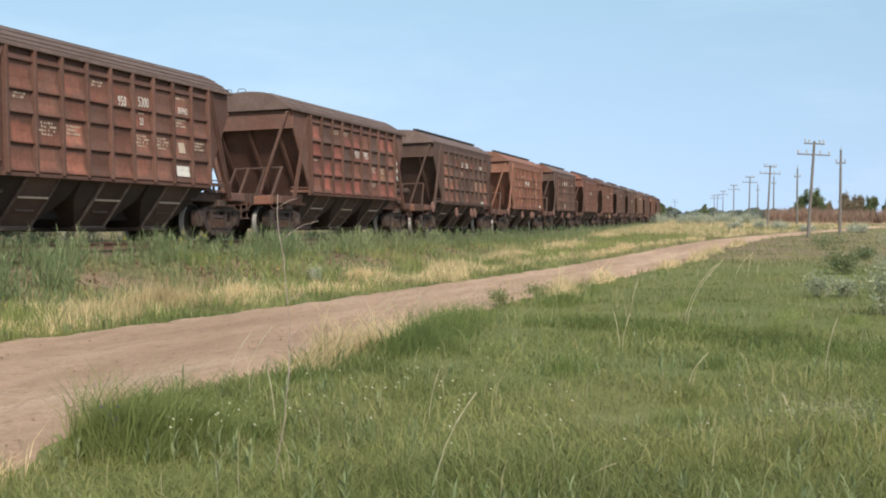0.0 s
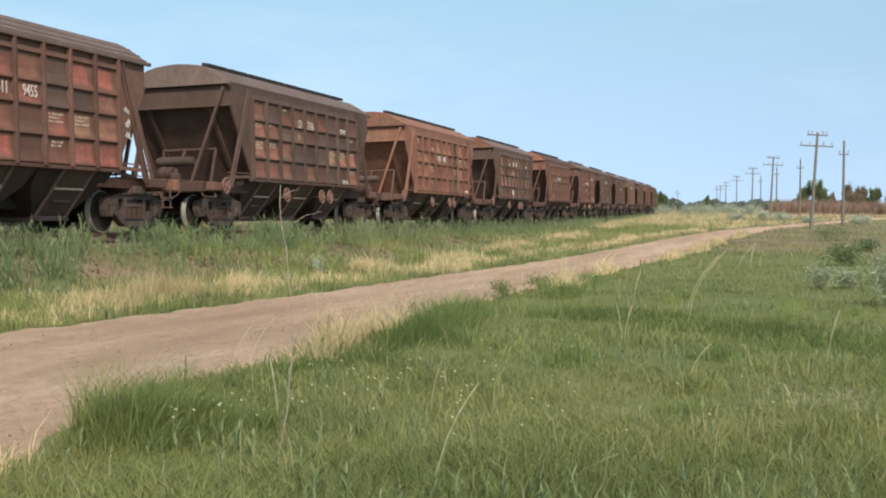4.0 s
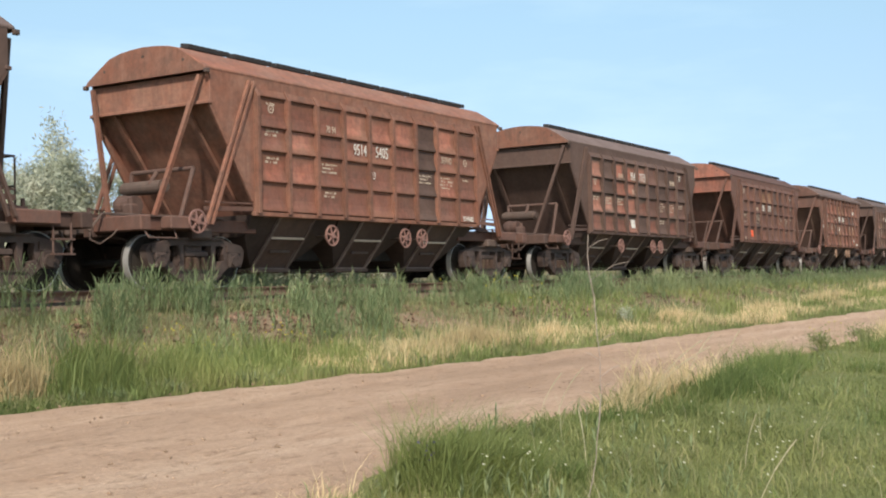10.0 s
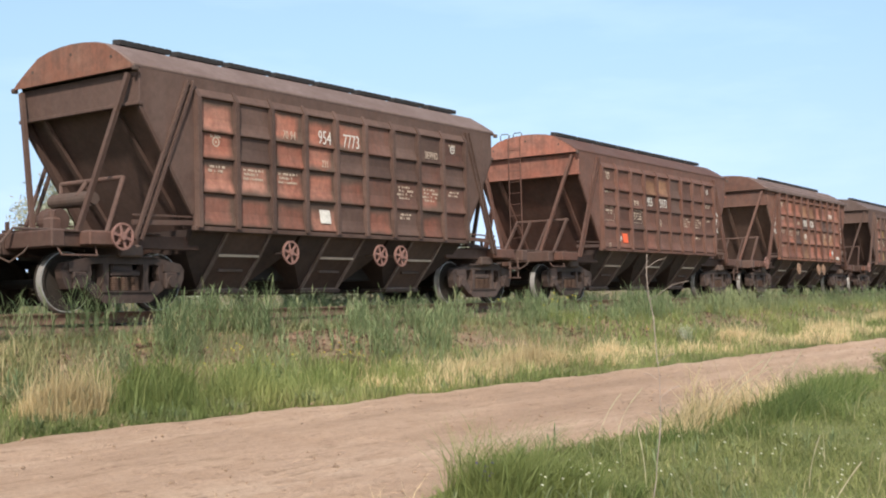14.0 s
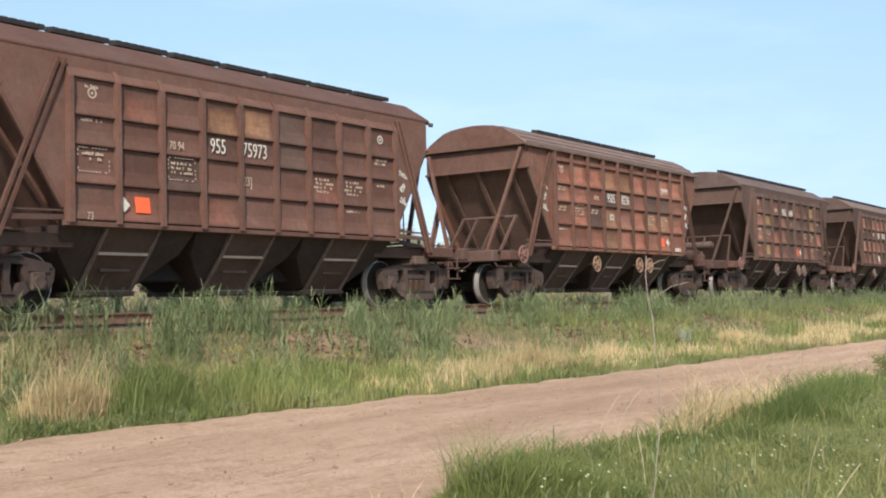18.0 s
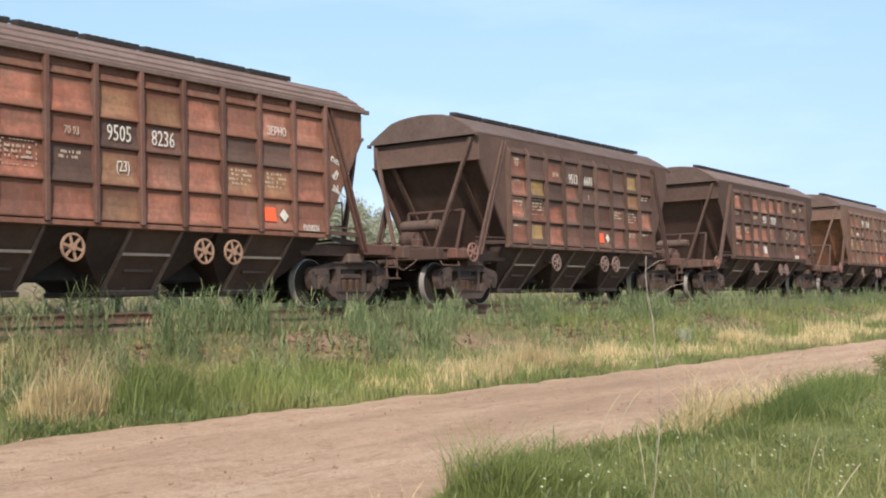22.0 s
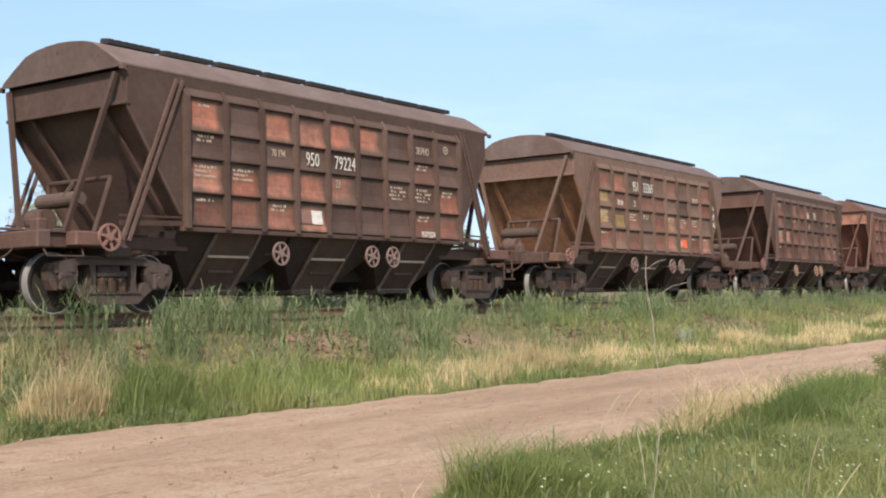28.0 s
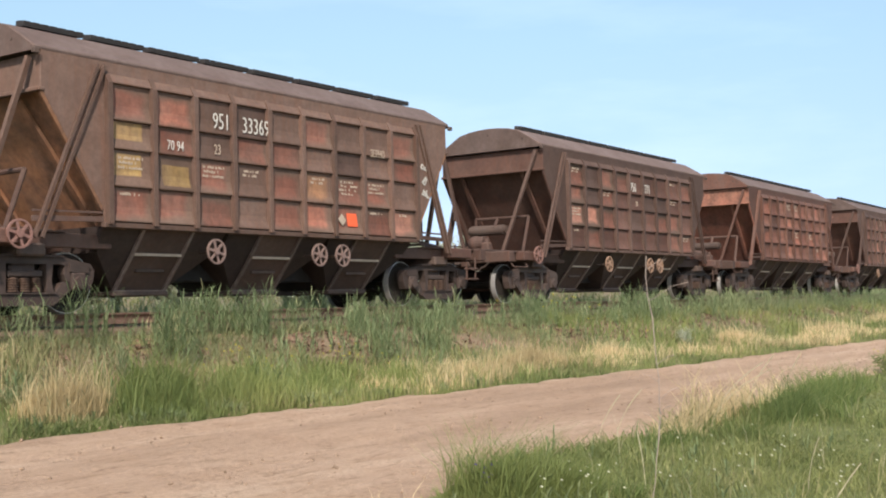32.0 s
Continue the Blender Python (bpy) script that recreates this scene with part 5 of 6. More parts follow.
def leaves(centres, spread, count, size, mat, name, slim=0.35):
    """Small pointed leaves round the given twig ends."""
    n = len(centres) * count
    c = np.repeat(np.asarray(centres, float), count, 0) + rng.normal(0, 1, (n, 3)) * spread
    d = rng.normal(0, 1, (n, 3))
    d[:, 2] -= 0.3
    d /= np.linalg.norm(d, axis=1)[:, None]
    s = np.cross(d, rng.normal(0, 1, (n, 3)))
    s /= np.linalg.norm(s, axis=1)[:, None] + 1e-9
    ln = size * rng.uniform(0.6, 1.4, (n, 1))
    co = np.stack([c - d * ln, c + s * ln * slim, c + d * ln, c - s * ln * slim], 1).reshape(-1, 3)
    i = np.arange(n) * 4
    return arrays(name, co, [np.stack([i, i + 1, i + 2, i + 3], 1)], mat)


def tree(x, y, height, width, mat, seed, label, kind="tree", leaf=0.11, count=26):
    rnd = random.Random(seed)
    t = new(kind)
    t.location = (x, y, float(ground_z(x, y)))
    bm = bmesh.new()
    ends = []

    def limb(a, d, length, r, depth):
        b = a + d * length
        rod(bm, a, b, r, r * 0.65, 7 if depth < 2 else 5)
        if depth >= 1:
            ends.extend([b, a.lerp(b, 0.5)])
        if depth < 4:
            for _ in range(rnd.choice((3, 3, 4)) if depth else 5):
                e = (d * 0.7 + Vector((rnd.gauss(0, 0.55) * width / height * 1.6, rnd.gauss(0, 0.55) * width / height * 1.6, rnd.uniform(0.0, 0.5)))).normalized()
                limb(a.lerp(b, rnd.uniform(0.55, 1)), e, length * rnd.uniform(0.55, 0.8), r * 0.55, depth + 1)

    limb(Vector((0, 0, -0.2)), Vector((rnd.gauss(0, 0.08), rnd.gauss(0, 0.08), 1)).normalized(), height * 0.22, 0.022 * height, 0)
    part("trunk", bm, BARK, t)
    top = max(e.z for e in ends)
    low = min(e.z for e in ends)
    pts = [(e.x, e.y, height * (0.12 + 0.83 * (e.z - low) / (top - low))) for e in ends]
    for e in rnd.sample(pts, min(len(pts), 34)):
        # single shoots that stand out of the crown
        if e[2] > 0.45 * height:
            way = Vector((e[0] / width * 0.9 + rnd.gauss(0, 0.25), e[1] / width * 0.9 + rnd.gauss(0, 0.25), rnd.uniform(0.5, 1.0))) * (0.17 * height)
            pts += [tuple(Vector(e) + way * f) for f in (0.35, 0.6, 0.8, 0.95)]
    crown = new("crown", leaves(pts, np.array([0.032, 0.032, 0.040]) * height, count, leaf, mat, "crown", 0.24))
    crown.parent = t
    return tagged(t, label, "tree")


for i, (x, y, h, w) in enumerate(((33.8, 30.0, 6.5, 6.5), (35.4, 30.6, 5.7, 6.0), (31.0, 32, 5.4, 6.0), (26.2, 31.2, 6.3, 6.0), (23.4, 30.5, 4.9, 6.5), (20.5, 31, 4.4, 6.0), (28.5, 31, 4.8, 6.0), (17, 30, 5.0, 6), (38, 34, 4.2, 6.0), (52, 36, 3.4, 5.0), (12, 32, 5, 6), (36, 31, 4.4, 6), (14.5, 31, 4.6, 6), (32.3, 31.4, 5.1, 6.5), (38.6, 31.6, 5.0, 6), (41.2, 32.6, 4.6, 6), (44, 33.6, 4.3, 6), (48, 35, 4.1, 6), (57, 38, 4.0, 6))):
    tree(x, y, h, w, SILVER, 11 + i, "silvery grey-green oleaster tree behind the railway", "oleaster_tree", 0.09, 48)
for i, (x, y, h, w, mat) in enumerate(((175, 1.7, 4.2, 7.5, FARLEAF), (174, -0.2, 4.7, 8.5, FARLEAF), (176, -2.0, 3.0, 6.0, RUSSETLEAF), (175, -4.4, 4.3, 8.0, RUSSETLEAF), (176, -5.8, 3.6, 6.0, RUSSETLEAF), (176, -7.6, 3.7, 7.5, FARLEAF), (174, -9.6, 3.5, 7.5, FARLEAF), (176, -12, 4.2, 8, FARLEAF), (175, -15, 3.8, 8, RUSSETLEAF), (176, -18, 4.2, 8, FARLEAF))):
    tree(x, y, h, w, mat, 41 + i, "green and brown roadside tree behind the poles", "roadside_tree", 0.13, 30)
for i, (x, y, h, w) in enumerate(((298, 36.6, 4.6, 6), (293, 38.4, 5.0, 6), (330, 28.6, 4.0, 6))):
    tree(x, y, h, w, FARLEAF, 61 + i, "dark green bushy tree far along the line", "far_tree", 0.24, 34)


def shrub(x, y, h, w, mat, name, label, n=90, leaf=0.03, thick=13):
    s = new(name)
    s.location = (x, y, float(ground_z(x, y)))
    bm = bmesh.new()
    tips = []
    for _ in range(n // 4):
        a = rng.uniform(0, 2 * math.pi)
        q = Vector((math.cos(a) * w * 0.5 * rng.uniform(0.1, 1), math.sin(a) * w * 0.5 * rng.uniform(0.1, 1), h * rng.uniform(0.5, 1)))
        bar(bm, (q.x * 0.2, q.y * 0.2, -0.03), q, 0.007)
        tips += [q * f for f in (0.5, 0.65, 0.8, 0.9, 1.0)]
    part("branching_stem", bm, WEEDSTEM, s)
    crown = new("leaves", leaves([tuple(q) for q in tips], 0.06 * (h + w), thick, leaf, mat, "leaves"))
    crown.parent = s
    return tagged(s, label, "shrub")


WEEDSTEM = plain("grey_green_stem", (0.24, 0.24, 0.15), 0.9)
WEED = leaf_material("weed_leaf", (0.17, 0.20, 0.075), (0.25, 0.28, 0.12), glow=0.4)
for x, y, h, w in ((22.3, -1.2, 0.95, 1.1), (23.2, -1.9, 1.15, 1.6), (21.4, -2.2, 0.9, 1.2), (28.0, -0.1, 0.5, 1.0), (28.6, -0.7, 0.4, 0.7), (44, -2.6, 0.6, 1.2), (70, -4.0, 0.8, 2.2), (33, -2.2, 0.5, 1.0)):
    shrub(x, y, h, w, WORMWOOD, "grey_shrub", "grey-green wormwood shrub in the meadow", 100, 0.034, 9)
for x, y, h, w in ((41.4, -0.9, 0.75, 1.3), (64, -0.6, 0.75, 2.4), (52, -2.0, 0.5, 1.4)):
    shrub(x, y, h, w, GREENLEAF, "green_shrub", "dark green shrub in the meadow", 70, 0.05, 12)
for x, y, h, w in ((150, 18.2, 1.2, 3.0), (150, 15.6, 0.9, 3.0), (146, 13.6, 1.4, 3.0), (150, 12.0, 1.1, 3.0), (148, 10.3, 1.2, 2.5), (152, 9.0, 1.0, 3.0), (148, 7.6, 1.3, 2.6), (120, 7.6, 0.6, 1.8), (124, 5.4, 0.8, 2.0), (118, 3.2, 0.7, 2.2), (112, 0.5, 0.5, 2.0), (106, -3.5, 0.6, 2.4)):
    shrub(x, y, h, w, SILVER, "grey_shrub", "pale grey-green shrub beside the far track", 60, 0.07, 26)
shrub(27.6, 11.9, 0.40, 0.5, SILVER, "grey_shrub", "small pale shrub on the verge", 50, 0.022)
shrub(22.6, 5.8, 0.34, 0.6, WEED, "weed_bush", "yellow-green weed bush at the road edge", 60, 0.022)
shrub(24.9, 5.5, 0.28, 0.9, WEED, "weed_bush", "green weed bush at the road edge", 60, 0.022)


def far_belt(name, d, az0, az1, h, mat, label, leaf, n, thick, category):
    """A belt of foliage d metres off, between two headings."""
    a = np.radians(rng.uniform(az0, az1, n))
    r = d + rng.uniform(-thick, thick, n)
    top = h * (0.78 + 0.1 * np.sin(a * 170) + 0.08 * np.sin(a * 61 + 1) + 0.06 * np.sin(a * 397) + 0.05 * np.sin(a * 911))
    c = np.stack([r * np.sin(a), r * np.cos(a), ground_z(r * np.sin(a), r * np.cos(a)) + top * rng.uniform(0, 1, n) ** 0.8], 1)
    return tagged(new(name, leaves(c, 0.02 * h, 1, leaf, mat, name, 0.6)), label, category, kind="stuff")


# bluish leaf colour, with the distant haze put into it
DULL = leaf_material("distant_tree_leaf", (0.085, 0.11, 0.09), (0.13, 0.155, 0.125))
RUSSET = leaf_material("russet_reed", (0.25, 0.165, 0.125), (0.315, 0.22, 0.165))
far_belt("tree_belt", 420, 40, 92.5, 4.3, DULL, "distant dark green belt of trees on the plain", 0.45, 42000, 25, "trees")
# the haze of distance is put into this pale slope colour
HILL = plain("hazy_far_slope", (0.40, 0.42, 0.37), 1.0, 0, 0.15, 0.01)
aa = np.radians(np.arange(-180, 181, 1.0))
hh = 31 + 6 * np.sin(aa * 7) + 3 * np.sin(aa * 23 + 1)
ring = np.concatenate([np.stack([1900 * np.sin(aa), 1900 * np.cos(aa), 0 * aa - 2], 1), np.stack([2500 * np.sin(aa), 2500 * np.cos(aa), hh], 1), np.stack([3300 * np.sin(aa), 3300 * np.cos(aa), 0 * aa - 2], 1)])
m_ = len(aa)
i_ = np.arange(m_ - 1)
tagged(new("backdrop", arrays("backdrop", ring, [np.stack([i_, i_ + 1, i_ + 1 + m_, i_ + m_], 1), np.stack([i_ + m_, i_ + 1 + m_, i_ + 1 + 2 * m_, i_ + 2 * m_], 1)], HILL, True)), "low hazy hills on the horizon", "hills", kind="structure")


fr = np.linspace(0, 1, 25)
fx, fy = 150 + 5 * np.sin(fr * 3), 7.5 - 70 * fr
fz = ground_z(fx, fy) + 0.12
strip_ = np.concatenate([np.stack([fx, fy, fz], 1), np.stack([fx + 6, fy, ground_z(fx + 6, fy) + 0.12], 1)])
i_ = np.arange(24)
tagged(new("road_far", arrays("road_far", strip_, [np.stack([i_, i_ + 25, i_ + 26, i_ + 1], 1)], DIRT, True)), "pale far road before the reeds", "road", kind="structure")


# ---- grass and weeds ----
def blades(name, x, y, height, width, lean, mat, label, bend=0.35, category="grass", kind="stuff", drift=0.0):
    """Blades of grass rooted at x, y: tapered, leaning and bent."""
    n = len(x)
    z = ground_z(x, y) - 0.02
    a, b = rng.uniform(0, 2 * np.pi, n), rng.uniform(0, 2 * np.pi, n)
    d = np.stack([np.cos(a) + drift, np.sin(a), 0 * a], 1)
    s = np.stack([np.cos(b), np.sin(b), 0 * b], 1) * width[:, None]
    root = np.stack([x, y, z], 1)
    ln = (rng.uniform(0.2, 1, n) * lean)[:, None] * height[:, None]
    up = np.array([0, 0, 1.0])
    mid = root + d * ln * 0.35 + up * height[:, None] * 0.55
    tip = root + d * ln * (1 + bend) + up * (height * (1 - 0.25 * bend))[:, None]
    co = np.stack([root - s, root + s, mid + s * 0.75, mid - s * 0.75, tip], 1).reshape(-1, 3)
    i = np.arange(n) * 5
    ob = new(name, arrays(name, co, [np.stack([i, i + 1, i + 2, i + 3], 1), np.stack([i + 3, i + 2, i + 4], 1)], mat))
    return tagged(ob, label, category, kind=kind)


ra_, rd_ = np.radians(rng.uniform(87.9, 112, 24000)), 164 + rng.uniform(-4, 6, 24000)
rx_, ry_ = rd_ * np.sin(ra_), rd_ * np.cos(ra_)
blades("reed_bed", rx_, ry_, rng.uniform(1.2, 2.6, len(rx_)) * (0.9 + 0.12 * wave(rx_, ry_, 0.3, 3)), rng.uniform(0.02, 0.05, len(rx_)), 0.5, RUSSET, "russet brown dry reeds along a far road", category="reeds")


def reeds(name, x, y, h, mat, label, width=0.0066, n_leaf=9, category="reeds", kind="stuff"):
    """Reed plants: a thin stem with long leaves standing off it, alternating and drooping at the tip."""
    n = len(x)
    a0 = rng.uniform(0, 2 * np.pi, n)
    lean = np.stack([rng.normal(0.04, 0.09, n), rng.normal(0, 0.09, n)], 1)
    root = np.stack([x, y, ground_z(x, y) - 0.02], 1)
    up = np.array([0, 0, 1.0])
    co, quads, tris, base = [], [], [], 0
    w = (width * rng.uniform(0.6, 1.2, n))[:, None]

    def leaf(p, d, length, wide, droop):
        nonlocal base
        s = np.cross(d, up)
        s /= np.linalg.norm(s, axis=1)[:, None] + 1e-9
        m = p + d * length * 0.55
        t = p + d * length * 0.9 + np.stack([d[:, 0], d[:, 1], 0 * d[:, 2]], 1) * length * 0.2 - up * length * droop
        co.append(np.stack([p - s * wide * 0.5, p + s * wide * 0.5, m + s * wide, m - s * wide, t], 1).reshape(-1, 3))
        i = base + np.arange(n) * 5
        quads.append(np.stack([i, i + 1, i + 2, i + 3], 1))
        tris.append(np.stack([i + 3, i + 2, i + 4], 1))
        base += n * 5

    top = np.concatenate([lean, np.ones((n, 1))], 1)
    leaf(root, top / np.linalg.norm(top, axis=1)[:, None], h[:, None], w * 0.45, 0.0)
    for k in range(n_leaf):
        f = 0.12 + 0.72 * (k + rng.uniform(0, 0.8, n)) / n_leaf
        a = a0 + math.pi * k + rng.normal(0, 0.5, n)
        p = root + top * (h * f)[:, None]
        slope = rng.uniform(0.25, 0.75, n)
        d = np.stack([np.cos(a) * slope, np.sin(a) * slope, np.full(n, 0.85)], 1)
        d /= np.linalg.norm(d, axis=1)[:, None]
        leaf(p, d, (np.clip(h, 0.3, 1.2) * rng.uniform(0.28, 0.48, n))[:, None], w, 0.06)
    ob = new(name, arrays(name, np.concatenate(co), [np.concatenate(quads), np.concatenate(tris)], mat))
    return tagged(ob, label, category, kind=kind)


def scatter(n, r0, r1, a0, a1, keep):
    """Places round the camera, as many near as far on a log scale."""
    r = r0 * (r1 / r0) ** rng.uniform(0, 1, n)
    a = np.radians(rng.uniform(a0, a1, n))
    x, y = r * np.sin(a), r * np.cos(a)
    ok = keep(x, y)
    return x[ok], y[ok]


def patch(x, y, f, seed):
    return wave(x, y, f, seed) + 0.5 * wave(x, y, f * 3.1, seed + 2)


def grow(n, sc, keep, h, w, lean, mat, name, label, far=0.0011, **kw):
    x, y = scatter(n, *sc, keep)
    r = np.hypot(x, y)
    return blades(name, x, y, rng.uniform(h[0], h[1], len(x)) * (0.85 + 0.3 * patch(x, y, 0.6, 1.0)).clip(0.35, 1.7), w * rng.uniform(0.6, 1.3, len(x)) + far * 0.25 * r, lean, mat, label, **kw)


BANKMIX = leaf_material("bank_grass", (0.17, 0.21, 0.108), (0.315, 0.325, 0.175), (0.49, 0.43, 0.255), glow=0.42)
SOFT = leaf_material("soft_meadow_grass", (0.19, 0.225, 0.082), (0.295, 0.315, 0.127), (0.44, 0.40, 0.2), glow=0.46)
HERB = leaf_material("herb_leaf", (0.17, 0.225, 0.105), (0.26, 0.31, 0.16), glow=0.4)
meadow = lambda x, y: (y < road_near(x) + rng.normal(0, 0.12, len(x))) & (y > -30)
grow(280000, (5.0, 130, 42, 104), meadow, (0.03, 0.13), 0.0014, 1.2, GRASS, "meadow_grass", "short green meadow grass beside the dirt road", far=0.0008)
grow(520, (5.0, 60, 42, 104), meadow, (0.2, 0.45), 0.0010, 0.5, STALK, "seed_stems", "thin pale seed stems standing in the meadow", far=0.0006)
grow(12000, (5.0, 100, 42, 104), lambda x, y: meadow(x, y) & (patch(x, y, 0.5, 9.0) > 0.2), (0.2, 0.42), 0.0016, 0.5, DRYMIX, "seeding_grass", "taller yellowing grass with seed heads in the meadow")
far_dry = lambda x, y: meadow(x, y) & (patch(x, y, 0.13, 4.0) + 0.022 * (np.hypot(x, y) - 48) > rng.normal(0.2, 0.6, len(x)))
grow(70000, (22, 150, 55, 104), far_dry, (0.10, 0.30), 0.0014, 0.8, DRYMIX, "dry_meadow_grass", "yellowing half dry grass of the far meadow", far=0.0007)
hx, hy = scatter(2600, 5.0, 45, 42, 104, lambda x, y: meadow(x, y) & (patch(x, y, 0.8, 7.0) > rng.normal(0.4, 0.5, len(x))))
reeds("meadow_herbs", hx, hy, rng.uniform(0.10, 0.30, len(hx)), HERB, "blue-green broad-leaved herbs among the meadow grass", 0.006, 6, "weeds")
hx, hy = scatter(1500, 5.0, 30, 42, 104, lambda x, y: meadow(x, y) & (patch(x, y, 0.7, 3.0) > rng.normal(0.5, 0.5, len(x))))
blades("green_tussocks", hx, hy, rng.uniform(0.15, 0.34, len(hx)), rng.uniform(0.002, 0.004, len(hx)), 0.7, TUFT, "taller green blades standing in the meadow")
grow(16000, (5.5, 34, 42, 104), lambda x, y: meadow(x, y) & (patch(x, y, 0.42, 12.0) > rng.normal(0.75, 0.3, len(x))), (0.08, 0.24), 0.0022, 0.9, LUSH, "meadow_clumps", "darker green grass growing in patches in the meadow")
ridge = lambda x, y: (y < road_near(x) + 0.1) & (y > road_near(x) - 1.0 + rng.normal(0, 0.2, len(x))) & ((x > 9.3) | (rng.uniform(0, 1, len(x)) < 0.12)) & (patch(x, y, 0.9, 3.0) > rng.normal(-0.2, 0.5, len(x)))
grow(26000, (6.0, 60, 42, 90), ridge, (0.12, 0.34), 0.0024, 0.7, LUSH, "roadside_grass", "lush taller grass along the road edge")


def strip(n, x0, x1, lo, hi, keep=None):
    """Places along the line, thinning out with distance."""
    x = x0 * (x1 / x0) ** rng.uniform(0, 1, n)
    a, b = lo(x), hi(x)
    y = a + (b - a) * rng.uniform(0, 1, n)
    if keep is not None:
        ok = keep(x, y)
        x, y = x[ok], y[ok]
    return x, y


def sow(xy, h, w, lean, mat, name, label, far=0.00022, tall=0.35, **kw):
    x, y = xy
    hh_ = rng.uniform(h[0], h[1], len(x)) * (0.8 + tall * 0.5 * patch(x, y, 1.4, 1.0)).clip(0.3, 1.6)
    return blades(name, x, y, hh_, w * rng.uniform(0.6, 1.4, len(x)) + far * np.hypot(x, y), lean, mat, label, **kw)


foot, brow, rim_ = (lambda x: road_far(x) - 0.1), (lambda x: track_y(x) - 2.9), (lambda x: track_y(x) - 1.25)
def tall_mix(x, y, lo, hi):
    return rng.uniform(lo, hi, len(x)) * (0.85 + 0.22 * patch(x, y, 1.3, 1.0)).clip(0.5, 1.3)


qx, qy = strip(9000, 13.5, 170, brow, rim_, lambda x, y: patch(x, y, 1.1, 5.0) > rng.normal(-0.1, 0.5, len(x)) + 0.6 * (x < 26))
reeds("trackside_reeds", qx, qy, tall_mix(qx, qy, 0.3, 0.8), REED, "tall blue-green reeds and weeds beside the rails")
qx, qy = strip(800, 3, 14, brow, rim_, lambda x, y: patch(x, y, 1.1, 5.0) > rng.normal(0.1, 0.4, len(x)))
reeds("trackside_weeds", qx, qy, tall_mix(qx, qy, 0.35, 0.85), REED, "sparse blue-green weeds beside the rails")
qx, qy = strip(4200, 3, 170, lambda x: track_y(x) - 4.9, brow, lambda x, y: patch(x, y, 0.75, 3.0) > rng.normal(0.5, 0.4, len(x)))
reeds("bank_reeds", qx, qy, tall_mix(qx, qy, 0.2, 0.6), REED, "blue-green reeds and weeds on the railway bank", 0.007)
naked = lambda x, y: (np.abs(y - track_y(x) + 3.0 + 0.25 * wave(x, y, 0.5, 8)) < 0.62) & (patch(x, y, 0.75, 11.0) > -0.25) & (rng.uniform(0, 1, len(x)) < 0.93)
straw_zone = lambda x, y: (np.abs(y - road_far(x) - 1.1 - 0.35 * wave(x, y, 0.3, 1)) < 0.75 - 0.25 * np.clip((x - 26) / 15, 0, 1)) & (patch(x, y, 0.45, 6.0) > -0.3 - 0.01 * x + rng.normal(0, 0.4, len(x)))
sow(strip(40000, 4, 120, lambda x: track_y(x) - 4.3, lambda x: track_y(x) - 1.5, lambda x, y: (patch(x, y, 1.0, 8.0) > rng.normal(-0.1, 0.6, len(x))) & ~naked(x, y)), (0.10, 0.34), 0.0022, 0.7, BANKMIX, "bank_grass", "grey-green grass on the railway bank")
sow(strip(52000, 14, 170, foot, brow, straw_zone), (0.15, 0.42), 0.0022, 0.45, STRAW, "straw_grass", "pale dry straw grass along the road edge")
sow(strip(78000, 3, 170, foot, rim_, lambda x, y: ~naked(x, y)), (0.07, 0.26), 0.0022, 0.75, DRYMIX, "verge_grass", "half dry green and yellow grass of the verge")
sow(strip(28000, 3, 90, foot, lambda x: track_y(x) - 3.7, lambda x, y: (np.abs(x - 8.9) > 0.6) & ((x > 9) | (rng.uniform(0, 1, len(x)) < 0.35)) & ((x < 16) | (rng.uniform(0, 1, len(x)) < 0.45))), (0.10, 0.46), 0.003, 0.5, TUFT, "verge_green", "fresh green grass at the foot of the bank")
sow(strip(15000, 24, 130, lambda x: road_far(x) + 1.9, lambda x: track_y(x) - 1.6, lambda x, y: patch(x, y, 0.5, 4.0) > rng.normal(-0.3, 0.5, len(x))), (0.18, 0.42), 0.004, 0.6, TUFT, "bank_green", "fresh green grass along the foot of the far bank", far=0.0003)
beyond = lambda x, y: (y > track_y(x) + 2.2) & (y < 70)
grow(45000, (18, 220, 8, 84), beyond, (0.2, 0.5), 0.004, 0.4, GRASS, "far_meadow_grass", "green meadow grass beyond the railway")


far_side = lambda x: track_y(x) + 1.9
sow(strip(20000, 6, 150, far_side, lambda x: track_y(x) + 3.2, lambda x, y: patch(x, y, 0.8, 2.0) > rng.normal(-0.7, 0.5, len(x))), (0.3, 0.95), 0.005, 0.6, REED, "far_side_reeds", "tall green weeds along the far side of the track", tall=0.6)


grow(42000, (0.7, 60, 104, 402), lambda x, y: (y < road_near(x)) & (x < 60), (0.03, 0.14), 0.0022, 1.1, GRASS, "wide_meadow_grass", "short green meadow grass round the tripod")
grow(58000, (5.0, 19, 42, 104), meadow, (0.06, 0.19), 0.0017, 1.1, SOFT, "near_meadow_blades", "soft light green grass blades of the near meadow")
fx_ = rng.uniform(88, 200, 19000)
fy_ = road_far(fx_) + 0.5 + (track_y(fx_) - 3.0 - road_far(fx_)) * rng.uniform(0, 1, len(fx_)) ** 0.7
ok_ = patch(fx_, fy_, 0.12, 3.0) > rng.normal(-0.2, 0.5, len(fx_))
fx_, fy_ = fx_[ok_], fy_[ok_]
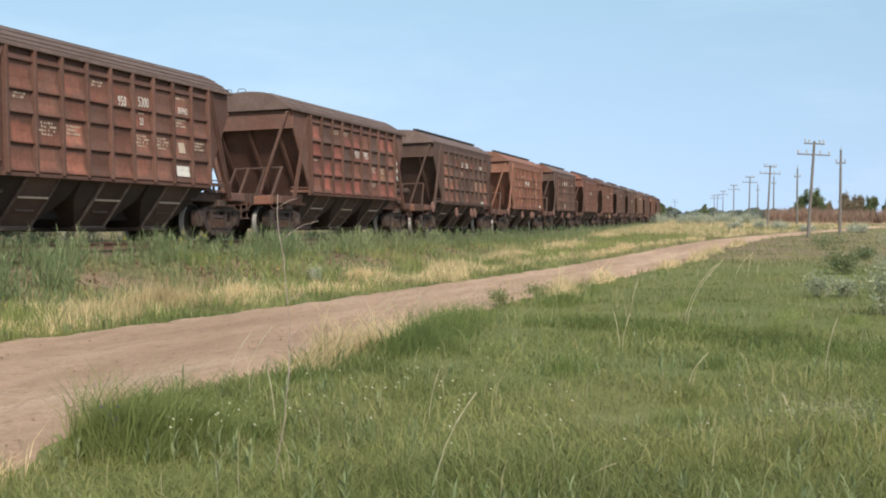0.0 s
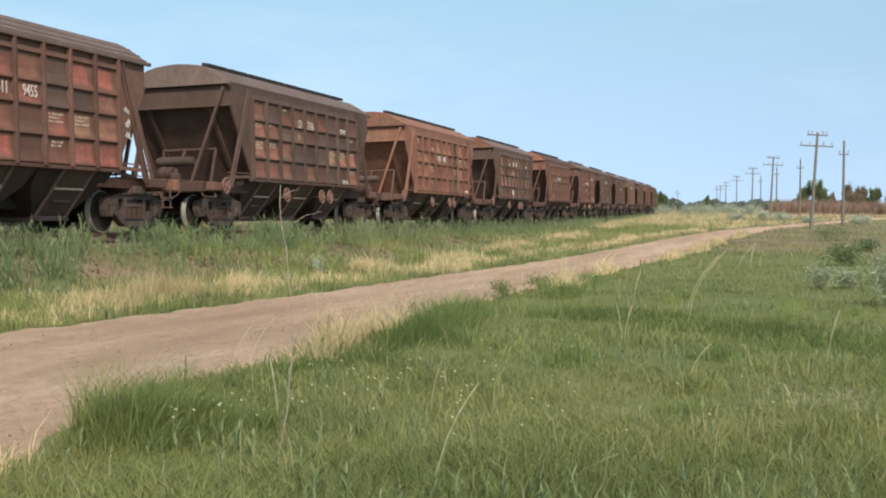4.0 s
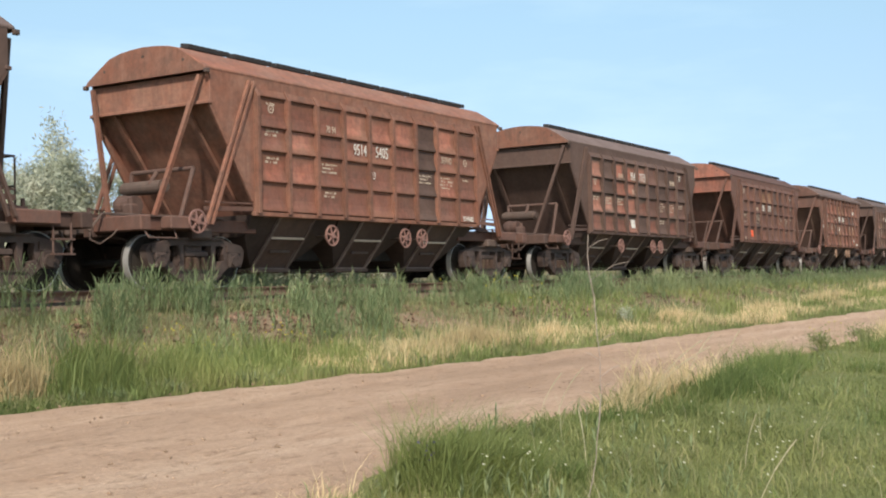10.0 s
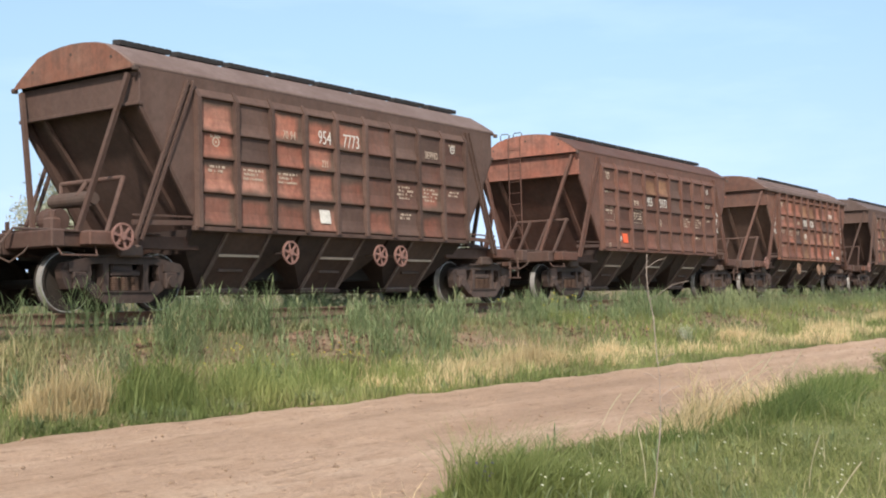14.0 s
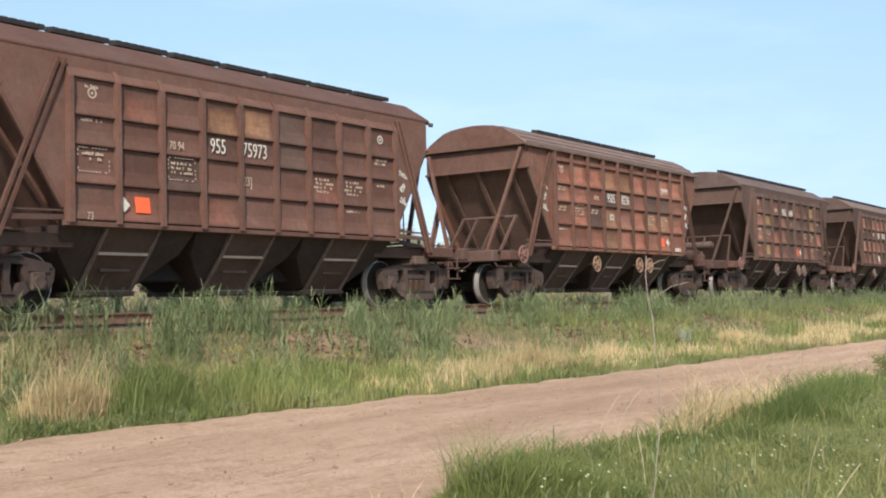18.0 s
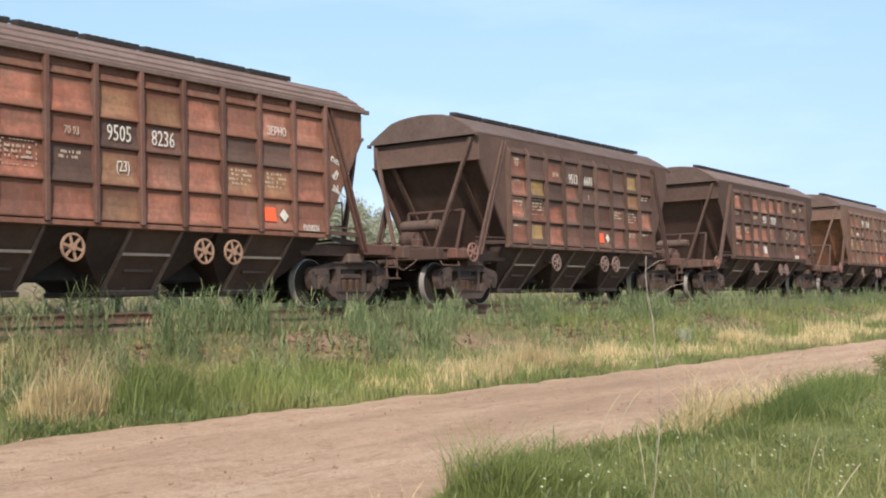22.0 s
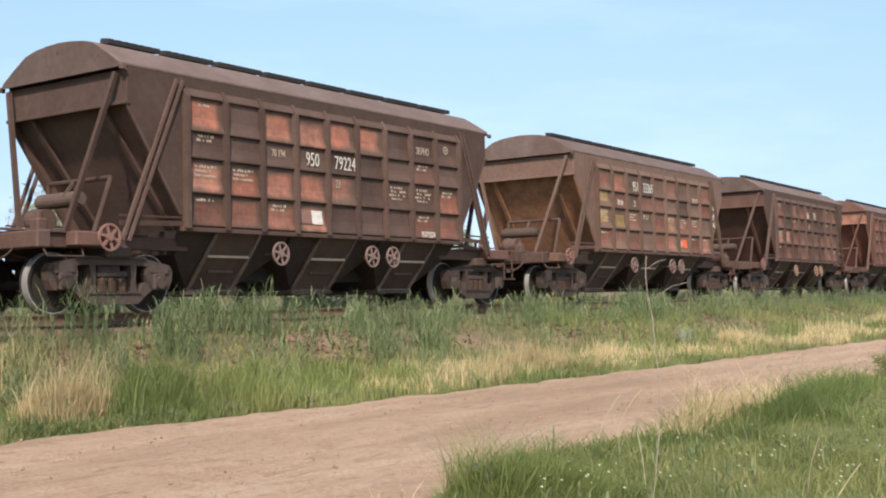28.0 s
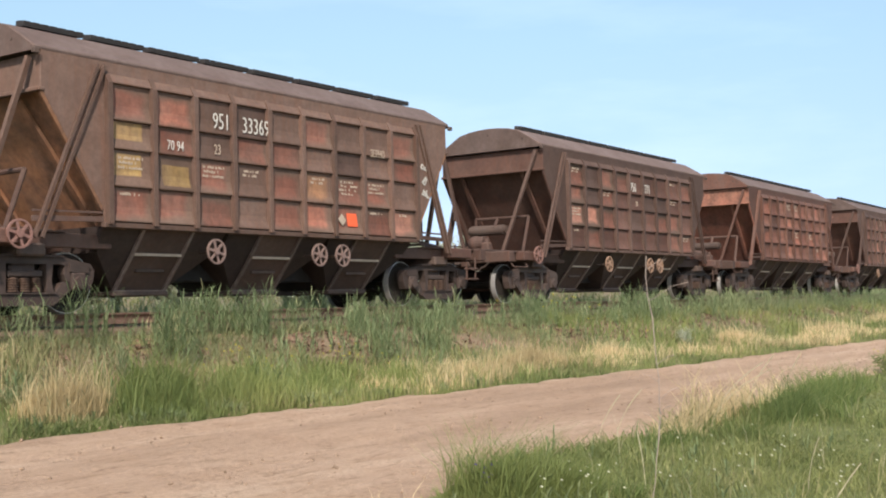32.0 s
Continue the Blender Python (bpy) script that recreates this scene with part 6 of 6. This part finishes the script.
blades("far_straw_grass", fx_, fy_, rng.uniform(0.25, 0.6, len(fx_)), rng.uniform(0.008, 0.018, len(fx_)), 0.5, STRAW, "pale straw grass between the far road and the line")
grow(9000, (0.7, 5.2, 42, 104), meadow, (0.03, 0.13), 0.0016, 1.2, GRASS, "near_meadow_grass", "short green meadow grass at the tripod")
bx = rng.uniform(-60, 4, 12000)
by = road_far(bx) + (track_y(bx) - 1.3 - road_far(bx)) * rng.uniform(0, 1, len(bx))
sow((bx, by), (0.08, 0.3), 0.004, 0.6, DRYMIX, "side_verge_grass", "half dry grass of the verge along the line")
bx = rng.uniform(-60, 3, 1200)
by = track_y(bx) - rng.uniform(1.3, 4.5, len(bx))
reeds("side_reeds", bx, by, rng.uniform(0.3, 0.8, len(bx)), REED, "blue-green reeds along the railway bank")


def clump(x, y, rx, ry, h, n, mat, name, label, width=0.004, lean=0.45, category="grass", **kw):
    a, r = rng.uniform(0, 2 * np.pi, n), rng.uniform(0, 1, n) ** 0.6
    px, py = x + np.cos(a) * r * rx, y + np.sin(a) * r * ry
    hh_ = h * (1 - 0.6 * r ** 2) * rng.uniform(0.3, 1.1, n)
    tall = rng.uniform(0, 1, n) < 0.06
    hh_ = np.where(tall, h * rng.uniform(0.9, 1.5, n), hh_)
    return blades(name, px, py, hh_, width * rng.uniform(0.6, 1.3, n), lean, mat, label, category=category, kind="", **kw)


for x, y, rx, ry, h, n in ((7.05, 4.45, 0.30, 0.40, 0.52, 4400), (7.45, 4.15, 0.24, 0.32, 0.44, 2600), (8.1, 4.0, 0.3, 0.3, 0.2, 700), (10.8, 4.75, 0.5, 0.3, 0.18, 700), (13.8, 4.6, 1.0, 0.45, 0.38, 2600), (15.6, 4.85, 1.2, 0.45, 0.44, 3200), (17.6, 5.2, 1.2, 0.45, 0.36, 2200), (23.0, 4.7, 1.0, 0.4, 0.34, 1500), (26.5, 5.0, 1.6, 0.4, 0.3, 1400)):
    clump(x, y, rx, ry, h, n, DEEP, "grass_tuft", "lush dark green grass tuft at the road edge", 0.0034 + 0.00008 * x, 0.75, drift=0.5)
for x, y, rx, ry, h, n in ((12.2, 5.1, 0.35, 0.22, 0.66, 260), (13.2, 5.3, 0.45, 0.20, 0.62, 260), (14.7, 5.5, 0.7, 0.2, 0.55, 260), (16.5, 5.7, 0.9, 0.2, 0.45, 240), (18.7, 5.75, 1.0, 0.22, 0.42, 260), (11.2, 4.9, 0.5, 0.22, 0.4, 260), (24.8, 5.0, 0.9, 0.3, 0.75, 240), (27.5, 5.7, 1.3, 0.3, 0.5, 360), (33, 5.6, 1.4, 0.3, 0.55, 360), (44, 5.0, 1.6, 0.4, 0.5, 500), (51, 4.7, 2.4, 0.4, 0.5, 600), (58, 4.6, 2.5, 0.5, 0.5, 600), (70, 4.2, 4, 0.5, 0.5, 700), (6.2, 4.9, 0.4, 0.3, 0.3, 60)):
    clump(x, y, rx, ry, h, n, STRAW, "straw_tuft", "pale dry straw tuft beside the road", 0.0036 + 0.00013 * x, 0.9, drift=0.5)
for x, y, rx, ry, h, n in ((8.95, 11.5, 0.74, 0.30, 0.64, 2300), (19.0, 11.2, 1.6, 0.35, 0.5, 3000), (16.8, 11.0, 1.0, 0.3, 0.4, 1200), (22.0, 11.2, 0.9, 0.35, 0.50, 900), (30.5, 11.6, 1.8, 0.5, 0.5, 1300), (38, 11.4, 3, 0.6, 0.5, 1600), (48, 12, 4, 0.7, 0.5, 1600), (62, 12.5, 6, 0.8, 0.5, 1600), (85, 14, 8, 1.0, 0.5, 1600)):
    clump(x, y, rx, ry, h, n, STRAW, "straw_tuft", "pale dry straw tuft on the verge", 0.004 + 0.00012 * x, 0.35)
for x, y, rx, ry, h, n in ((12.0, 13.0, 0.45, 0.35, 0.95, 420), (10.6, 12.5, 0.4, 0.3, 0.8, 160), (16.4, 12.5, 0.5, 0.35, 0.85, 420), (17.9, 12.7, 0.6, 0.35, 0.95, 500), (14.6, 14.3, 0.9, 0.3, 0.6, 300), (17.9, 14.3, 1.0, 0.3, 0.65, 380), (20.8, 14.2, 1.0, 0.3, 0.55, 280), (23.5, 13.9, 0.8, 0.4, 0.8, 420), (9.6, 14.3, 1.0, 0.3, 0.8, 300), (11.6, 14.5, 0.5, 0.3, 0.9, 160), (7.6, 14.6, 0.7, 0.3, 0.9, 220), (6.8, 13.2, 0.6, 0.5, 0.8, 350), (30, 14.0, 1.5, 0.5, 0.8, 500), (37, 14.2, 2, 0.5, 0.8, 500)):
    m_ = n // 6
    a_, r_ = rng.uniform(0, 2 * np.pi, m_), rng.uniform(0, 1, m_) ** 0.6
    reeds("reed_clump", x + np.cos(a_) * r_ * rx, y + np.sin(a_) * r_ * ry, h * rng.uniform(0.55, 1.12, m_) * (1 - 0.3 * r_ ** 2), REED, "tall blue-green reed clump on the railway bank", kind="")
for x, y, rx, ry, h, n in ((10.35, 11.75, 0.42, 0.35, 0.72, 650), (10.9, 11.9, 0.4, 0.3, 0.65, 450), (12.4, 11.8, 0.7, 0.3, 0.55, 600), (14.2, 11.8, 0.7, 0.3, 0.5, 500)):
    clump(x, y, rx, ry, h, n, LUSH, "grass_tuft", "tall deep green coarse grass tuft below the bank", 0.008, 0.4)
for x, y, rx, ry, h, n in ((8.1, 12.5, 0.6, 0.4, 0.55, 500), (9.2, 12.7, 0.6, 0.4, 0.6, 500), (7.3, 12.9, 0.6, 0.5, 0.5, 420), (9.8, 13.3, 0.5, 0.3, 0.4, 300)):
    clump(x, y, rx, ry, h, n, DRYMIX, "grass_tuft", "grey-green half dry grass tuft on the bank", 0.006, 0.5)
ex_ = rng.uniform(7.6, 17, 1500)
ex_ = ex_[patch(ex_, 0 * ex_, 2.1, 4.0) > rng.normal(0.75, 0.3, len(ex_))]
reeds("edge_weeds", ex_, road_far(ex_) + 0.05 + np.abs(rng.normal(0, 0.25, len(ex_))), rng.uniform(0.06, 0.2, len(ex_)) * rng.uniform(0.5, 1.2, len(ex_)), HERB, "low grey-green leafy weeds along the road edge", 0.006, 7, "weeds")
for x, y, rx, ry, h, n in ((10.0, 11.2, 0.7, 0.4, 0.6, 1500), (11.6, 11.2, 0.8, 0.45, 0.55, 1500), (13.2, 11.4, 0.8, 0.4, 0.5, 1300), (15.0, 11.3, 0.9, 0.4, 0.45, 1200), (10.4, 10.55, 1.0, 0.15, 0.16, 900), (13.6, 10.5, 1.2, 0.15, 0.14, 900)):
    clump(x, y, rx, ry, h, n, TUFT, "grass_tuft", "tall fresh green grass tuft below the bank", 0.006, 0.45)
for x, y, rx, ry, h, n in ((6.6, 13.4, 0.9, 0.7, 0.3, 420), (8.2, 13.2, 0.8, 0.6, 0.26, 420), (7.2, 12.2, 0.7, 0.5, 0.3, 420), (9.6, 13.6, 0.6, 0.4, 0.24, 240), (8.95, 11.5, 0.7, 0.3, 0.55, 900)):
    clump(x, y, rx, ry, h, n, STRAW, "straw_tuft", "thin pale dry tuft on the bare bank", 0.004, 0.8)
for _ in range(22):
    x, y = rng.uniform(8.5, 24), rng.uniform(-1, 4.6)
    clump(x, y, rng.uniform(0.25, 0.6), rng.uniform(0.2, 0.4), rng.uniform(0.18, 0.3), 420, LUSH if rng.uniform() < 0.6 else TUFT, "grass_tuft", "low green grass tuft in the meadow", 0.0034, 0.8, drift=0.4)
clump(13.4, 14.6, 0.5, 0.3, 0.35, 400, STRAW, "straw_tuft", "tan dry tuft beside the rail", 0.005, 0.5)

# the band's shade is put into the deeper grass colour of this strip
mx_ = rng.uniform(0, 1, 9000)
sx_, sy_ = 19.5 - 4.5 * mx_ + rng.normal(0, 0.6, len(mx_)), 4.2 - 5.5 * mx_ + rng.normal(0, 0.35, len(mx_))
blades("dark_meadow_strip", sx_, sy_, rng.uniform(0.07, 0.19, len(sx_)), rng.uniform(0.003, 0.006, len(sx_)), 0.8, LUSH, "strip of deeper green grass standing in for shade in the meadow")
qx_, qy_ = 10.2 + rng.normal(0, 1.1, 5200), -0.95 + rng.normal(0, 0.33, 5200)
blades("dark_meadow_patch", qx_, qy_, rng.uniform(0.06, 0.2, len(qx_)), rng.uniform(0.003, 0.006, len(qx_)), 0.8, LUSH, "patch of deeper green grass in the meadow")
bx_, by_ = 10.6 + rng.normal(0, 0.55, 1500), -0.5 + rng.normal(0, 0.4, 1500)
tagged(new("dry_litter", leaves(np.stack([bx_, by_, ground_z(bx_, by_) + rng.uniform(0.02, 0.10, len(bx_))], 1), np.array([0.01, 0.01, 0.006]), 1, 0.02, WEEDSTEM, "dry_litter", 0.2)), "brown dry litter on a thin spot of the meadow", "litter", kind="stuff")

edge_x = 4 * (60 / 4) ** rng.uniform(0, 1, 26000)
edge_y = road_far(edge_x) + rng.normal(-0.03, 0.19, len(edge_x))
ok_ = patch(edge_x, edge_y, 0.9, 2.0) > rng.normal(-0.1, 0.35, len(edge_x))
edge_x, edge_y = edge_x[ok_], edge_y[ok_]
blades("creeping_weeds", edge_x, edge_y, rng.uniform(0.04, 0.13, len(edge_x)), rng.uniform(0.004, 0.009, len(edge_x)), 1.5, LUSH, "low dark green weeds creeping over the road edge")


def stalk(x, y, h, dx, dy, mat, name, label, r=0.006):
    """One tall dry stalk, bowed, with a thicker seed head."""
    z = float(ground_z(x, y))
    bm = bmesh.new()
    pts = [Vector((dx * f ** 2, dy * f ** 2, h * f)) for f in (0, 0.25, 0.5, 0.72, 0.88, 1.0)]
    for (a, b), k in zip(zip(pts, pts[1:]), (1, 0.9, 0.85, 1.5, 1.2)):
        rod(bm, a, b, r * k, r * k * (0.9 if k < 1.4 else 0.6), 5)
    s = part(name, bm, mat, None)
    s.location = (x, y, z - 0.02)
    return tagged(s, label, "grass stalk")


for x, y, h, dx, dy in ((18.6, 1.85, 1.05, 0.2, -0.52), (18.7, 1.9, 0.98, 0.2, -0.46), (6.5, 2.06, 0.62, 0.1, -0.22), (14.85, 2.3, 0.5, 0.0, 0.08), (14.8, 2.26, 0.48, 0.1, -0.08), (11.9, 1.16, 0.33, 0.08, -0.18), (13.1, -0.12, 0.62, 0.1, -0.12), (9.8, 0.15, 0.26, 0.0, 0.08), (24.8, 4.6, 0.75, 0.1, -0.6), (24.6, 4.75, 0.5, 0.1, -0.7), (37, 1.9, 0.8, 0.1, -0.12), (36, 2.2, 0.8, 0.2, -0.5), (12.3, 5.0, 0.75, 0.2, -0.5), (13.6, 5.1, 0.75, 0.1, -0.3), (12.0, 4.9, 0.7, 0.2, -0.6), (15.2, 5.2, 0.7, 0.1, -0.2), (6.9, 1.35, 0.12, 0.3, -0.22), (32.7, 5.6, 0.8, 0.6, -0.5), (8.3, 3.9, 0.5, 0.1, 0.12), (9.0, 2.9, 0.45, -0.05, -0.1), (10.4, 5.4, 0.55, 0.1, -0.2), (11.2, 5.6, 0.6, 0.1, -0.25), (22, 3.2, 0.6, 0.2, -0.1)):
    stalk(x, y, h, dx, dy, STALK, "dry_stalk", "single tall straw-coloured grass stalk in the meadow", 0.0022 + 0.00016 * x)


def dead_weed(x, y, h):
    s = new("dead_weed")
    s.location = (x, y, float(ground_z(x, y)) - 0.02)
    rnd = random.Random(3)
    bm = bmesh.new()
    bow = lambda f: Vector((0.42, -0.91, 0)) * (0.085 * math.sin(math.pi * min(1, 1.08 * f)))
    tube(bm, [bow(i / 14) + Vector((rnd.gauss(0, 0.006), rnd.gauss(0, 0.006), h * i / 14)) for i in range(15)], 0.0027, 6)
    part("stem", bm, BARK_PALE, s)
    for z, a, l in ((0.35, 0.4, 0.2), (0.42, 2.6, 0.12), (0.5, 5.6, 0.14), (0.56, 2.4, 0.1), (0.62, 5.6, 0.12), (0.84, 5.25, 0.24), (0.95, 5.25, 0.13), (0.45, 4.2, 0.12)):
        bm = bmesh.new()
        a0 = bow(z) + Vector((0, 0, h * z))
        b0 = a0 + Vector((math.cos(a) * l * 0.6, math.sin(a) * l * 0.6, l * 0.4))
        tube(bm, [a0, b0, b0 + Vector((math.cos(a) * l * 0.4, math.sin(a) * l * 0.4, l * 0.1))], 0.0018, 5)
        part("twig", bm, BARK_PALE, s)
    return tagged(s, "thin dead weed stalk with a few bare twigs in the meadow", "weed")


BARK_PALE = plain("pale_dead_stem", (0.33, 0.265, 0.23), 0.9)
dead_weed(6.85, 3.22, 1.78)


def flower(bm, r):
    for i in range(5):
        a = 2 * math.pi * i / 5
        v = [bm.verts.new((0, 0, 0)), bm.verts.new((math.cos(a - 0.4) * r, math.sin(a - 0.4) * r, 0.01)), bm.verts.new((math.cos(a) * r * 1.25, math.sin(a) * r * 1.25, 0.0)), bm.verts.new((math.cos(a + 0.4) * r, math.sin(a + 0.4) * r, 0.01))]
        bm.faces.new(v)


def flower_head(bm):
    for dx, dy in ((0, 0), (0.010, 0.005), (-0.008, 0.007)):
        k = bmesh.new()
        flower(k, 0.0065)
        bmesh.ops.translate(k, verts=k.verts[:], vec=(dx, dy, 0.0))
        me = bpy.data.meshes.new("petal")
        k.to_mesh(me)
        k.free()
        bm.from_mesh(me)
        bpy.data.meshes.remove(me)


def flower_stem(bm):
    rod(bm, (0, 0, -1), (0, 0, 0), 0.002, seg=5)


def flowers(x, y, spread, n, h, mat, name, label, size=1.0):
    for _ in range(n):
        px, py = x + rng.normal(0, spread), y + rng.normal(0, spread)
        k = h * rng.uniform(0.7, 1.2)
        f = new(name)
        f.location = (px, py, float(ground_z(px, py)))
        part("stem", flower_stem, TUFT, f, at=Matrix.Translation((0, 0, k)) @ Matrix.Diagonal((1, 1, k, 1)))
        part("blossom", flower_head, mat, f, at=pose(0, 0, k, 0.6 * 40, 0, 30) @ Matrix.Diagonal((size, size, size, 1)))
        tagged(f, label, "flower", name + "s in the grass")


flowers(9.4, 3.5, 0.8, 30, 0.24, FLOWERW, "white_flower", "small white meadow flower", 0.95)
flowers(7.45, 3.85, 0.28, 16, 0.28, FLOWERW, "white_flower", "small white meadow flower beside a tuft", 0.9)
flowers(9.5, 1.6, 1.8, 26, 0.20, FLOWERW, "white_flower", "small white meadow flower", 0.9)
flowers(6.9, 4.45, 0.03, 10, 0.30, FLOWERP, "purple_flower", "purple meadow flower beside a tuft", 0.95)
flowers(12.3, 11.9, 0.25, 16, 0.45, FLOWERY, "yellow_flower", "yellow flower on the verge", 1.3)
flowers(14.6, 11.9, 0.3, 18, 0.45, FLOWERY, "yellow_flower", "yellow flower on the verge", 1.3)
flowers(22.6, 5.8, 0.2, 8, 0.45, FLOWERY, "yellow_flower", "yellow flower on a weed bush", 1.6)
flowers(25, 14, 0.8, 14, 0.5, FLOWERY, "yellow_flower", "yellow flower on the bank", 2.4)


def clods(n, size, name, label, mat):
    """Loose lumps of earth on the road."""
    x = 5.5 * (70 / 5.5) ** rng.uniform(0, 1, n)
    y = road_near(x) + (road_far(x) - road_near(x)) * rng.uniform(0.02, 0.98, n)
    s = size * rng.uniform(0.3, 1.0, n) ** 2 + 0.004
    base = np.array([[1, 0, 0], [0, 1, 0], [-1, 0, 0], [0, -1, 0], [0, 0, 0.8], [0, 0, -0.4]])
    jit = base[None] * (1 + rng.uniform(-0.35, 0.35, (n, 6, 3)))
    co = jit * s[:, None, None] + np.stack([x, y, np.full(n, 0.0)], 1)[:, None]
    i = np.arange(n)[:, None] * 6
    tri = np.concatenate([i + np.array(t)[None] for t in ((0, 1, 4), (1, 2, 4), (2, 3, 4), (3, 0, 4), (1, 0, 5), (2, 1, 5), (3, 2, 5), (0, 3, 5))])
    return tagged(new(name, arrays(name, co.reshape(-1, 3), [tri], mat)), label, "earth", kind="stuff")


n_ = 8000
lx, ly = strip(n_, 4, 60, lambda x: track_y(x) - 4.4, lambda x: track_y(x) - 1.6)
tagged(new("leaf_litter", leaves(np.stack([lx, ly, ground_z(lx, ly) + 0.012], 1), np.array([0.01, 0.01, 0.006]), 1, 0.035, LITTER, "leaf_litter", 0.5)), "dry brown leaf litter on the bare bank", "litter", kind="stuff")
dx_, dy_ = strip(2400, 9.5, 50, lambda x: track_y(x) - 3.9, lambda x: track_y(x) - 2.1, naked)
tagged(new("rotten_litter", leaves(np.stack([dx_, dy_, ground_z(dx_, dy_) + 0.02], 1), np.array([0.02, 0.02, 0.012]), 3, 0.045, DARKLITTER, "rotten_litter", 0.45)), "dark rotten leaf litter on the bare bank", "litter", kind="stuff")
CLOD = plain("dark_earth_lump", (0.29, 0.198, 0.138), 0.95)
clods(1000, 0.022, "road_clods", "small loose lumps of earth on the dirt road", CLOD)


# ---- what moves ----
def motions():
    for k, w in wagons.items():
        walk(w, [(float(t), wagon_pose(k, t)) for t in range(33)])
        if -6 <= k <= 6:
            for part_ in w.children:
                if part_.name.startswith("wheelset"):
                    x, y, z = part_.matrix_basis.translation
                    walk(part_, [(i / 10, pose(x, y, z, 0, math.degrees((run(i / 10) - run(0)) / 0.475) % 360)) for i in range(321)])


motions()
